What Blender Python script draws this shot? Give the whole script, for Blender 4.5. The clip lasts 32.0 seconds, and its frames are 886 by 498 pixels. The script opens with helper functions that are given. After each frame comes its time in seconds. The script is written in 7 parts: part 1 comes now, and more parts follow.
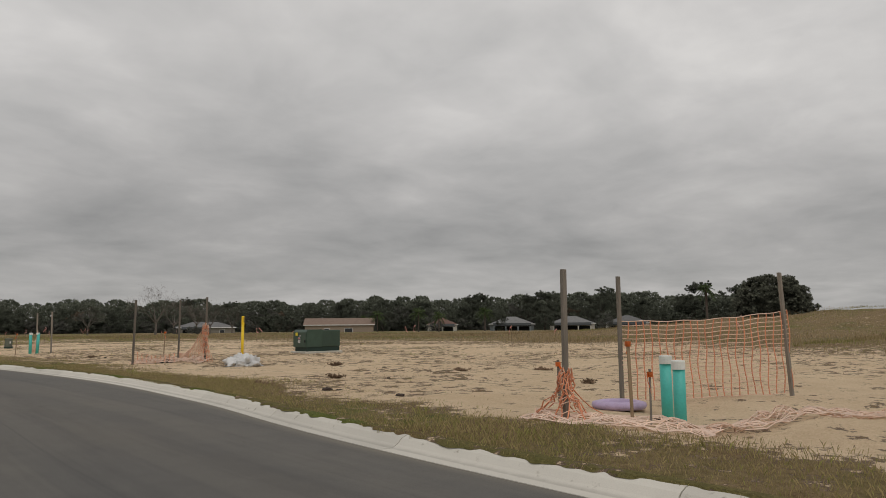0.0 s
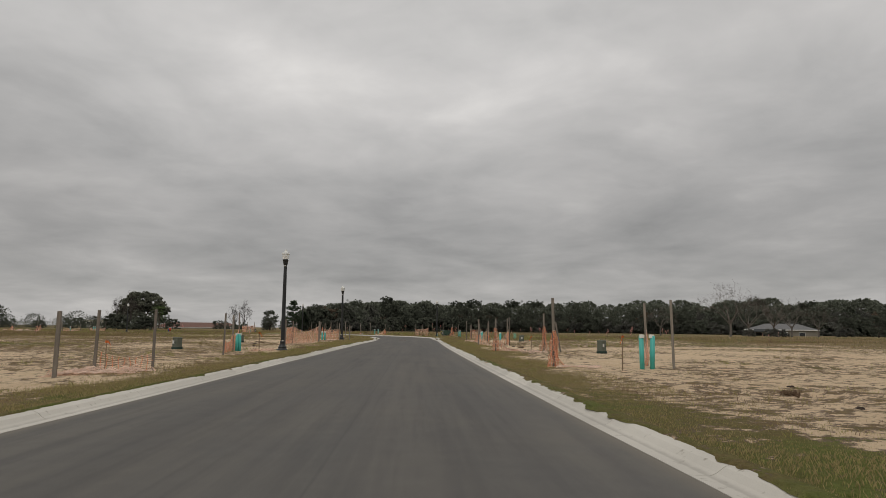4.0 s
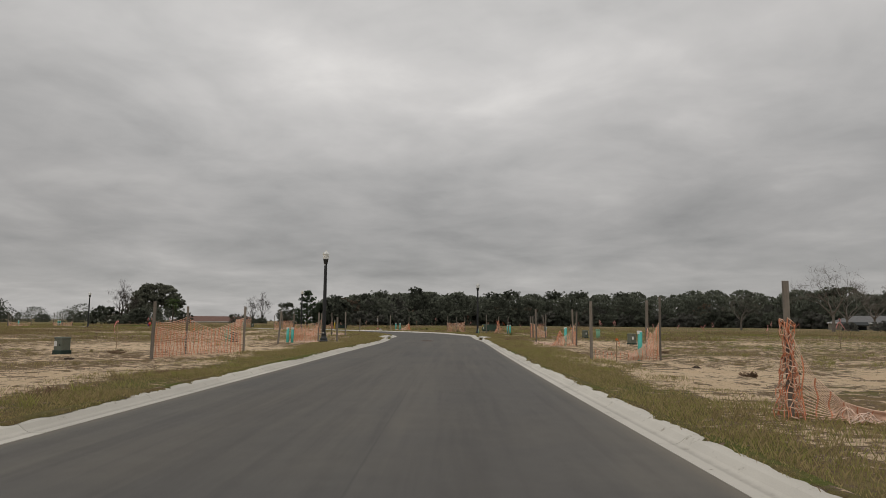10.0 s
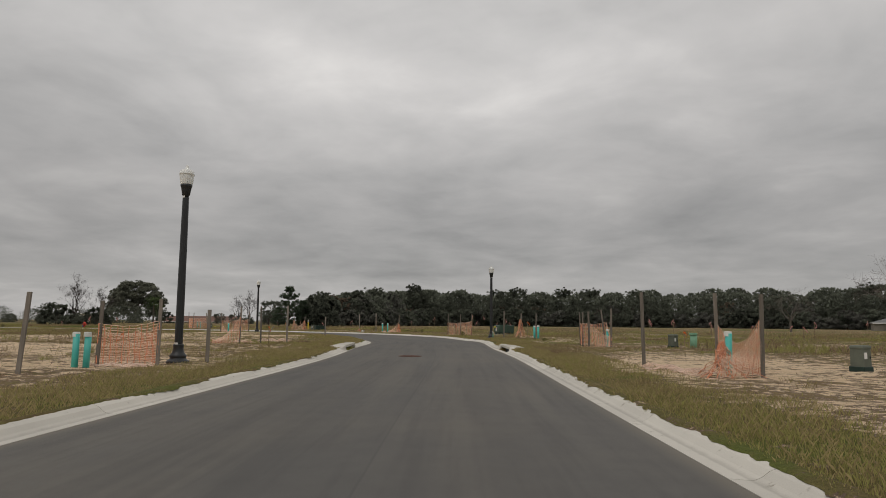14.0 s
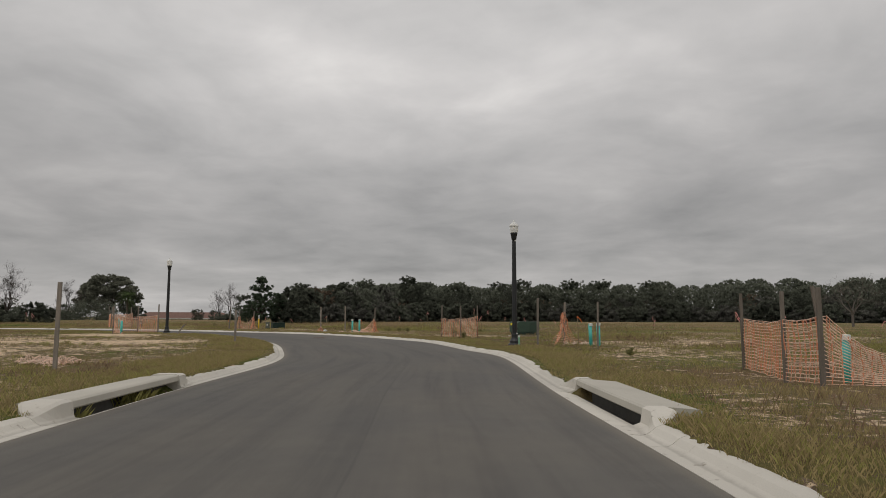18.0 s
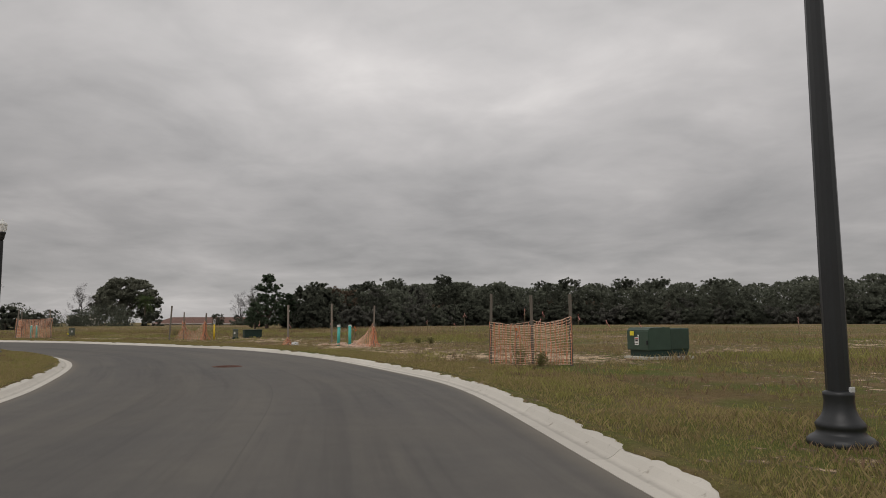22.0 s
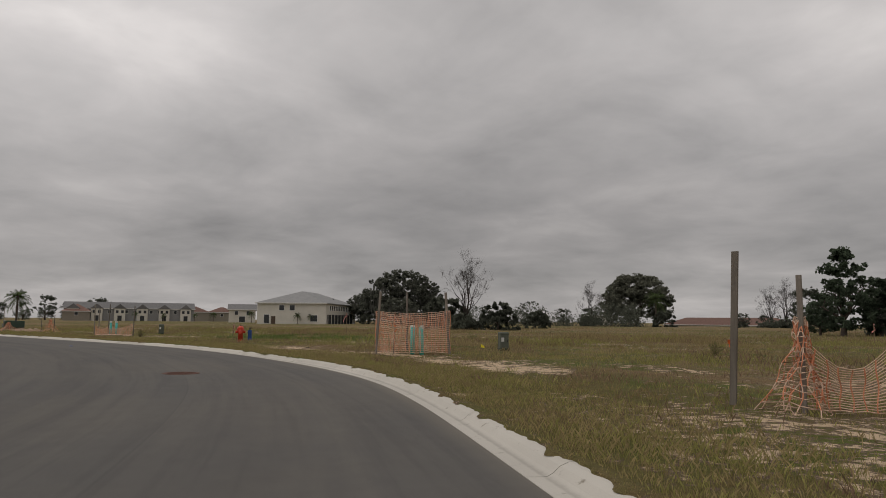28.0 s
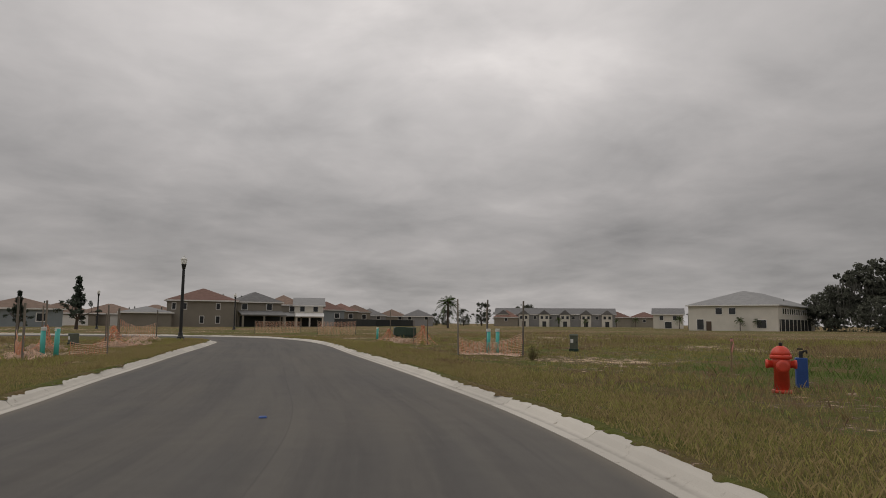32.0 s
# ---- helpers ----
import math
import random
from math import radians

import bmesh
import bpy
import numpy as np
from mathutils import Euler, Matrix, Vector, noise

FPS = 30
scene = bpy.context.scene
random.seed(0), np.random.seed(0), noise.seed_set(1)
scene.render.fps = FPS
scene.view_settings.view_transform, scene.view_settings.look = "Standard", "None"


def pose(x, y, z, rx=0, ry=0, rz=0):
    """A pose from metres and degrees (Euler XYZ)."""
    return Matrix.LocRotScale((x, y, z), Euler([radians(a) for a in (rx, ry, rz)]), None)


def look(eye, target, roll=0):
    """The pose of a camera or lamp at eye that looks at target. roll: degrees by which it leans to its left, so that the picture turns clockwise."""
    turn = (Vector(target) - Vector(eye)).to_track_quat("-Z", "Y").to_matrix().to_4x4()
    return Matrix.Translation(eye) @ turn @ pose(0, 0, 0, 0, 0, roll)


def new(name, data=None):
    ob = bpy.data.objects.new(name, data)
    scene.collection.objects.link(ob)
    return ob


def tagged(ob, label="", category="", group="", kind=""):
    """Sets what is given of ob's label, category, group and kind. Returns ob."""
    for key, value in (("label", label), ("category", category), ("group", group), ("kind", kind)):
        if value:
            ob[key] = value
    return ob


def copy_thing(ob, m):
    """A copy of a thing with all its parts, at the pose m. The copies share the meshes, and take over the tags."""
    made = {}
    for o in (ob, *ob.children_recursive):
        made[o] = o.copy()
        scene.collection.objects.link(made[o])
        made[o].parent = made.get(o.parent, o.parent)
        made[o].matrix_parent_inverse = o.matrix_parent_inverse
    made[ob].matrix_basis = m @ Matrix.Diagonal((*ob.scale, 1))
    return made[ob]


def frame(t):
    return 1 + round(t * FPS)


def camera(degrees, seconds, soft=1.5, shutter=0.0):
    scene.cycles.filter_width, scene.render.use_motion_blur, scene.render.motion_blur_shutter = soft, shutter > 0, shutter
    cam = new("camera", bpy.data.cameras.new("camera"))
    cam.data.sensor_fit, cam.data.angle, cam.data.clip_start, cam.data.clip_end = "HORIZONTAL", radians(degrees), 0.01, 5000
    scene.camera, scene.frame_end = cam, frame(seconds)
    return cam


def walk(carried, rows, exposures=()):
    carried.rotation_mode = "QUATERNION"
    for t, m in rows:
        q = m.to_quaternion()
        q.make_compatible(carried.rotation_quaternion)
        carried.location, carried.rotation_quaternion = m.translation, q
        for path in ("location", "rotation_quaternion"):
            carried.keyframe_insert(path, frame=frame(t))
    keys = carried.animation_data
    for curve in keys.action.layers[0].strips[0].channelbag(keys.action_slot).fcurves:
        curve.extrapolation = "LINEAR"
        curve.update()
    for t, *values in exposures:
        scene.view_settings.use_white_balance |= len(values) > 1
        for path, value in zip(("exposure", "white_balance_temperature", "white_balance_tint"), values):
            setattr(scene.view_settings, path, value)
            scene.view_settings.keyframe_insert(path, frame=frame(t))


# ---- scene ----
cam = camera(66.0, 32.0, 0.9)
PATH = [
    (0, (2.562, 1.145, 1.162), (3.964, 2.553, 1.392), -0.5),
    (0.5, (3.869, 3.484, 1.178), (5.057, 5.075, 1.418), 0.1),
    (1, (4.915, 5.859, 1.206), (5.864, 7.603, 1.45), 0.4),
    (1.5, (5.601, 8.144, 1.203), (6.327, 9.992, 1.45), 0.8),
    (2, (5.955, 10.336, 1.203), (6.475, 12.252, 1.449), 0.9),
    (2.5, (6.171, 12.58, 1.222), (6.513, 14.536, 1.463), 1.0),
    (3, (6.233, 14.686, 1.225), (6.422, 16.662, 1.465), 0.9),
    (3.5, (6.082, 16.761, 1.209), (6.159, 18.745, 1.443), 0.8),
    (4, (5.845, 18.718, 1.204), (5.863, 20.705, 1.437), 0.6),
    (4.5, (5.787, 20.835, 1.206), (5.797, 22.822, 1.437), 0.7),
    (6.5, (5.43, 29.932, 1.202), (5.429, 31.919, 1.435), 1.0),
    (7, (5.42, 31.978, 1.204), (5.407, 33.965, 1.432), 0.6),
    (7.5, (5.409, 34.011, 1.21), (5.384, 35.998, 1.436), 0.5),
    (8, (5.361, 36.05, 1.21), (5.327, 38.037, 1.433), 0.6),
    (8.5, (5.308, 38.168, 1.211), (5.265, 40.155, 1.433), 0.5),
    (9, (5.214, 40.347, 1.216), (5.162, 42.335, 1.433), 0.5),
    (9.5, (5.121, 42.533, 1.216), (5.059, 44.52, 1.434), 0.5),
    (10, (4.991, 44.858, 1.209), (4.918, 46.846, 1.423), 0.5),
    (10.5, (4.841, 47.269, 1.207), (4.763, 49.256, 1.419), 0.5),
    (11, (4.688, 49.757, 1.209), (4.608, 51.745, 1.411), 0.4),
    (11.5, (4.606, 52.359, 1.212), (4.527, 54.347, 1.414), 0.5),
    (12, (4.508, 55.001, 1.225), (4.429, 56.988, 1.434), 0.6),
    (12.5, (4.435, 57.584, 1.204), (4.353, 59.571, 1.416), 0.6),
    (13, (4.45, 60.069, 1.194), (4.368, 62.056, 1.406), 0.7),
    (13.5, (4.458, 62.514, 1.168), (4.378, 64.501, 1.379), 0.6),
    (14, (4.419, 65.004, 1.154), (4.343, 66.991, 1.369), 0.5),
    (14.5, (4.38, 67.579, 1.173), (4.307, 69.565, 1.396), 1.2),
    (16.5, (4.147, 77.733, 1.223), (4.088, 79.721, 1.43), 0.2),
    (17, (4.158, 80.17, 1.207), (4.095, 82.158, 1.413), 0.2),
    (17.5, (4.147, 82.544, 1.204), (4.08, 84.532, 1.407), 0.2),
    (18, (4.088, 85.0, 1.198), (4.018, 86.989, 1.399), 0.2),
    (18.5, (4.062, 87.482, 1.19), (3.988, 89.471, 1.389), 0.1),
    (19, (4.019, 90.028, 1.19), (3.94, 92.017, 1.383), -0.0),
    (19.5, (3.925, 92.612, 1.194), (3.838, 94.601, 1.383), -0.0),
    (20, (3.809, 95.158, 1.181), (3.707, 97.146, 1.366), -0.1),
    (20.5, (3.67, 97.75, 1.175), (3.552, 99.738, 1.364), -0.3),
    (21, (3.518, 100.398, 1.145), (3.386, 102.384, 1.336), -0.4),
    (21.5, (3.339, 103.087, 1.196), (3.191, 105.071, 1.406), -0.1),
    (22, (3.044, 105.906, 1.205), (2.865, 107.887, 1.416), -0.2),
    (22.5, (2.724, 108.686, 1.207), (2.494, 110.661, 1.417), 0.1),
    (23, (2.113, 111.646, 1.219), (1.83, 113.614, 1.439), -0.1),
    (23.5, (1.381, 114.532, 1.206), (1.02, 116.487, 1.427), 0.0),
    (24, (0.549, 117.412, 1.209), (0.094, 119.346, 1.431), 0.2),
    (24.5, (-0.422, 120.258, 1.218), (-1.007, 122.158, 1.44), 0.2),
    (25, (-1.643, 122.964, 1.198), (-2.388, 124.805, 1.433), -0.2),
    (25.5, (-3.17, 125.618, 1.198), (-4.075, 127.386, 1.434), 0.0),
    (26, (-4.955, 128.07, 1.198), (-6.018, 129.748, 1.431), 0.0),
    (26.5, (-6.806, 130.26, 1.207), (-7.989, 131.856, 1.436), 0.2),
    (28.5, (-15.455, 138.253, 1.207), (-16.96, 139.553, 1.419), 0.3),
    (29, (-17.867, 139.945, 1.185), (-19.444, 141.156, 1.404), 0.1),
    (29.5, (-20.414, 141.43, 1.189), (-22.065, 142.538, 1.406), 0.3),
    (30, (-23.089, 142.786, 1.203), (-24.82, 143.764, 1.42), 0.1),
    (30.5, (-25.907, 143.901, 1.215), (-27.717, 144.724, 1.428), 0.1),
    (31, (-29.208, 144.831, 1.197), (-31.086, 145.485, 1.407), 0.2),
    (31.5, (-32.313, 145.398, 1.205), (-34.24, 145.888, 1.416), 0.4),
    (32, (-35.278, 145.69, 1.216), (-37.237, 146.031, 1.432), 0.5),
]
walk(cam, [(t, look(eye, target, roll)) for t, eye, target, roll in PATH],
     exposures=[(0, -0.12, 6500, 10), (4, -0.14, 6500, 10), (19, -0.12, 6500, 11), (25, -0.20, 6540, 13), (29, -0.34, 6580, 13), (32, -0.33, 6600, 13)])

# ---- sky, sun, exposure ----
SUN_EL, SUN_AZ = 52.0, 200.0
world = bpy.data.worlds.new("overcast_sky")
scene.world = world
world.use_nodes = True
wt = world.node_tree
wt.nodes.clear()


def wnode(kind, **props):
    n = wt.nodes.new(kind)
    for k, v in props.items():
        n.inputs[k].default_value = v
    return n


def wmath(op, a, b=None, c=None):
    n = wt.nodes.new("ShaderNodeMath")
    n.operation = op
    for i, v in enumerate((a, b, c)):
        if v is None:
            continue
        if isinstance(v, (int, float)):
            n.inputs[i].default_value = v
        else:
            wt.links.new(v, n.inputs[i])
    return n.outputs[0]


coord = wnode("ShaderNodeTexCoord")
sep = wnode("ShaderNodeSeparateXYZ")
wt.links.new(coord.outputs["Generated"], sep.inputs[0])
up = wmath("ADD", wmath("MAXIMUM", sep.outputs[2], 0.0), 0.17)
px_, py_ = wmath("DIVIDE", sep.outputs[0], up), wmath("DIVIDE", sep.outputs[1], up)
comb = wnode("ShaderNodeCombineXYZ")
wt.links.new(px_, comb.inputs[0])
wt.links.new(py_, comb.inputs[1])


def cloud(scale, detail, rough, dist, offset):
    mp = wnode("ShaderNodeMapping")
    mp.inputs["Location"].default_value = offset
    wt.links.new(comb.outputs[0], mp.inputs[0])
    n = wnode("ShaderNodeTexNoise", Scale=scale, Detail=detail, Roughness=rough, Distortion=dist)
    wt.links.new(mp.outputs[0], n.inputs["Vector"])
    return n.outputs["Fac"]


big = cloud(0.55, 3.0, 0.5, 0.3, (3.1, 7.7, 0.0))
mid = cloud(1.5, 5.0, 0.52, 0.35, (11.3, 2.4, 0.0))
fine = cloud(4.6, 5.0, 0.55, 0.4, (5.2, 9.1, 0.0))
mix_c = wmath("ADD", wmath("MULTIPLY", big, 0.36), wmath("ADD", wmath("MULTIPLY", mid, 0.49), wmath("MULTIPLY", fine, 0.15)))
ramp = wnode("ShaderNodeValToRGB")
wt.links.new(mix_c, ramp.inputs[0])
el = ramp.color_ramp.elements
el[0].position, el[0].color = 0.34, (0.33, 0.325, 0.319, 1)
el[1].position, el[1].color = 0.68, (0.63, 0.612, 0.59, 1)
for pos_, col_ in ((0.455, (0.425, 0.417, 0.407, 1)), (0.55, (0.50, 0.487, 0.474, 1))):
    e_ = el.new(pos_)
    e_.color = col_
# an overcast sky is brighter towards the zenith
lift = wnode("ShaderNodeValToRGB")
wt.links.new(sep.outputs[2], lift.inputs[0])
lift.color_ramp.interpolation = "B_SPLINE"
le = lift.color_ramp.elements
le[0].position, le[0].color = 0.0, (0.56, 0.56, 0.56, 1)
le[1].position, le[1].color = 1.0, (0.70, 0.70, 0.70, 1)
for pos_, k_ in ((0.05, 0.49), (0.11, 0.42), (0.19, 0.485), (0.27, 0.60), (0.38, 0.68)):
    le.new(pos_).color = (k_, k_, k_, 1)


def bank(yaw, elev, narrow, gain):
    """A broad thinner or thicker place in the cloud, centred on one direction."""
    y_, e_ = radians(yaw), radians(elev)
    dot = wt.nodes.new("ShaderNodeVectorMath")
    dot.operation = "DOT_PRODUCT"
    wt.links.new(coord.outputs["Generated"], dot.inputs[0])
    dot.inputs[1].default_value = (-math.sin(y_) * math.cos(e_), math.cos(y_) * math.cos(e_), math.sin(e_))
    r = wnode("ShaderNodeMapRange")
    r.interpolation_type = "SMOOTHERSTEP"
    wob = wmath("ADD", dot.outputs["Value"], wmath("MULTIPLY", wmath("SUBTRACT", big, 0.5), 0.12))
    wt.links.new(wob, r.inputs["Value"])
    for k_, v_ in zip(("From Min", "From Max", "To Min", "To Max"), (math.cos(radians(narrow)), 1.0, 0.0, gain)):
        r.inputs[k_].default_value = v_
    return r.outputs[0]


banks = wmath("ADD", wmath("ADD", bank(6, 33, 34, 0.08), bank(-24, 13, 20, -0.08)), wmath("ADD", bank(84, 32, 34, 0.26), bank(42, 10, 18, -0.10)))
cloud_light = wmath("MULTIPLY", wmath("MULTIPLY", lift.outputs[0], 2.0), wmath("ADD", banks, 1.0))
vec = wt.nodes.new("ShaderNodeVectorMath")
vec.operation = "SCALE"
wt.links.new(ramp.outputs[0], vec.inputs[0])
wt.links.new(cloud_light, vec.inputs["Scale"])
sky = wt.nodes.new("ShaderNodeTexSky")
sky.sky_type, sky.sun_disc = "NISHITA", False
sky.sun_elevation, sky.sun_rotation = radians(SUN_EL), radians(SUN_AZ)
bg_clear, bg_cloud = wnode("ShaderNodeBackground", Strength=0.06), wnode("ShaderNodeBackground", Strength=1.0)
wt.links.new(sky.outputs[0], bg_clear.inputs[0])
wt.links.new(vec.outputs[0], bg_cloud.inputs[0])
mixer = wnode("ShaderNodeMixShader", Fac=0.95)
wt.links.new(bg_clear.outputs[0], mixer.inputs[1])
wt.links.new(bg_cloud.outputs[0], mixer.inputs[2])
w_out = wnode("ShaderNodeOutputWorld")
wt.links.new(mixer.outputs[0], w_out.inputs[0])

sun = new("sun", bpy.data.lights.new("sun", "SUN"))
sun.data.energy, sun.data.angle, sun.data.color = 0.65, radians(40), (1.0, 0.965, 0.92)
az_ = radians(SUN_AZ)
sun.matrix_world = look((60 * math.sin(az_), 60 * math.cos(az_), 80), (0, 0, 0))

# ---- materials ----


class Nodes:
    """A small builder for one material."""

    def __init__(self, name, rough=0.8, metal=0.0, spec=0.3):
        self.mat = bpy.data.materials.new(name)
        self.mat.use_nodes = True
        self.t = self.mat.node_tree
        self.b = self.t.nodes["Principled BSDF"]
        self.b.inputs["Roughness"].default_value = rough
        self.b.inputs["Metallic"].default_value = metal
        self.b.inputs["Specular IOR Level"].default_value = spec
        self.co = self.t.nodes.new("ShaderNodeTexCoord").outputs["Object"]

    def link(self, a, b):
        self.t.links.new(a, b)

    def noise(self, scale, detail=4.0, rough=0.55, stretch=None, seed=0.0):
        src = self.co
        mp = self.t.nodes.new("ShaderNodeMapping")
        mp.inputs["Location"].default_value = (seed, seed * 1.7, seed * 0.6)
        if stretch:
            mp.inputs["Scale"].default_value = stretch
        self.link(src, mp.inputs[0])
        n = self.t.nodes.new("ShaderNodeTexNoise")
        n.inputs["Scale"].default_value, n.inputs["Detail"].default_value, n.inputs["Roughness"].default_value = scale, detail, rough
        self.link(mp.outputs[0], n.inputs["Vector"])
        return n.outputs["Fac"]

    def ramp(self, fac, *stops):
        r = self.t.nodes.new("ShaderNodeValToRGB")
        e = r.color_ramp.elements
        e[0].position, e[0].color = stops[0][0], (*stops[0][1], 1)
        e[1].position, e[1].color = stops[-1][0], (*stops[-1][1], 1)
        for p, c in stops[1:-1]:
            e.new(p).color = (*c, 1)
        self.link(fac, r.inputs[0])
        return r.outputs[0]

    def mix(self, fac, a, b, mode="MIX"):
        m = self.t.nodes.new("ShaderNodeMix")
        m.data_type, m.blend_type = "RGBA", mode
        for v, i in ((fac, 0), (a, 6), (b, 7)):
            if isinstance(v, (int, float)):
                m.inputs[i].default_value = v
            elif isinstance(v, tuple):
                m.inputs[i].default_value = (*v, 1)
            else:
                self.link(v, m.inputs[i])
        return m.outputs[2]

    def math(self, op, a, b):
        n = self.t.nodes.new("ShaderNodeMath")
        n.operation = op
        for i, v in enumerate((a, b)):
            if isinstance(v, (int, float)):
                n.inputs[i].default_value = v
            else:
                self.link(v, n.inputs[i])
        return n.outputs[0]

    def attr(self, name):
        a = self.t.nodes.new("ShaderNodeAttribute")
        a.attribute_name = name
        return a.outputs["Fac"]

    def rand(self):
        return self.t.nodes.new("ShaderNodeObjectInfo").outputs["Random"]

    def island(self):
        return self.t.nodes.new("ShaderNodeNewGeometry").outputs["Random Per Island"]

    def smooth(self, fac, lo, hi):
        n = self.t.nodes.new("ShaderNodeMapRange")
        n.interpolation_type = "SMOOTHSTEP"
        n.inputs["From Min"].default_value, n.inputs["From Max"].default_value = lo, hi
        self.link(fac, n.inputs["Value"])
        return n.outputs[0]

    def done(self, color, bump=None, strength=0.3, dist=0.02):
        if isinstance(color, tuple):
            self.b.inputs["Base Color"].default_value = (*color, 1)
        else:
            self.link(color, self.b.inputs["Base Color"])
        if bump is not None:
            n = self.t.nodes.new("ShaderNodeBump")
            n.inputs["Strength"].default_value, n.inputs["Distance"].default_value = strength, dist
            self.link(bump, n.inputs["Height"])
            self.link(n.outputs[0], self.b.inputs["Normal"])
        return self.mat


def worn(name, c, rough=0.6, metal=0.0, vary=0.22, scale=6.0, grain=60.0, stretch=None, spec=0.3, bump=0.15, jitter=0.12):
    """A surface of one paint or stuff: blotches, fine grain, and a shade of its own for each object."""
    n = Nodes(name, rough, metal, spec)
    lo, hi = tuple(v * (1 - vary) for v in c), tuple(min(1, v * (1 + vary)) for v in c)
    blot = n.noise(scale, 5, 0.6, stretch)
    g = n.noise(grain, 3, 0.6, stretch, 4.0)
    col = n.mix(0.35, n.ramp(blot, (0.3, lo), (0.7, hi)), n.ramp(g, (0.3, lo), (0.7, hi)))
    k = n.math("ADD", n.math("MULTIPLY", n.rand(), 2 * jitter), 1 - jitter)
    v = n.t.nodes.new("ShaderNodeVectorMath")
    v.operation = "SCALE"
    n.link(col, v.inputs[0])
    n.link(k, v.inputs["Scale"])
    return n.done(v.outputs[0], g, bump, 0.01)


def leafy(name, c, vary=0.5, rough=0.8, trans=0.8, up=0.7):
    """Leaves or blades: every piece has its own shade, every plant too."""
    n = Nodes(name, rough, 0, 0.05)
    lo, hi = tuple(v * (1 - vary) for v in c), tuple(v * (1 + vary) for v in c)
    col = n.ramp(n.island(), (0.0, lo), (1.0, hi))
    k = n.math("ADD", n.math("MULTIPLY", n.rand(), 0.5), 0.75)
    v = n.t.nodes.new("ShaderNodeVectorMath")
    v.operation = "SCALE"
    n.link(col, v.inputs[0])
    n.link(k, v.inputs["Scale"])
    mat = n.done(v.outputs[0])
    # thin leaves lean to the sky and let its light through from behind
    geo = n.t.nodes.new("ShaderNodeNewGeometry").outputs["Normal"]

    def leaning(z):
        a = n.t.nodes.new("ShaderNodeVectorMath")
        a.operation = "MULTIPLY_ADD"
        n.link(geo, a.inputs[0])
        a.inputs[1].default_value = (1 - up, 1 - up, 1 - up)
        a.inputs[2].default_value = (0, 0, z)
        u = n.t.nodes.new("ShaderNodeVectorMath")
        u.operation = "NORMALIZE"
        n.link(a.outputs[0], u.inputs[0])
        return u.outputs[0]

    n.link(leaning(up), n.b.inputs["Normal"])
    tl = n.t.nodes.new("ShaderNodeBsdfTranslucent")
    thin = n.t.nodes.new("ShaderNodeVectorMath")
    thin.operation = "SCALE"
    n.link(v.outputs[0], thin.inputs[0])
    thin.inputs["Scale"].default_value = trans
    n.link(thin.outputs[0], tl.inputs["Color"])
    n.link(leaning(-up), tl.inputs["Normal"])
    both = n.t.nodes.new("ShaderNodeAddShader")
    n.link(n.b.outputs[0], both.inputs[0])
    n.link(tl.outputs[0], both.inputs[1])
    n.link(both.outputs[0], n.t.nodes["Material Output"].inputs["Surface"])
    return mat


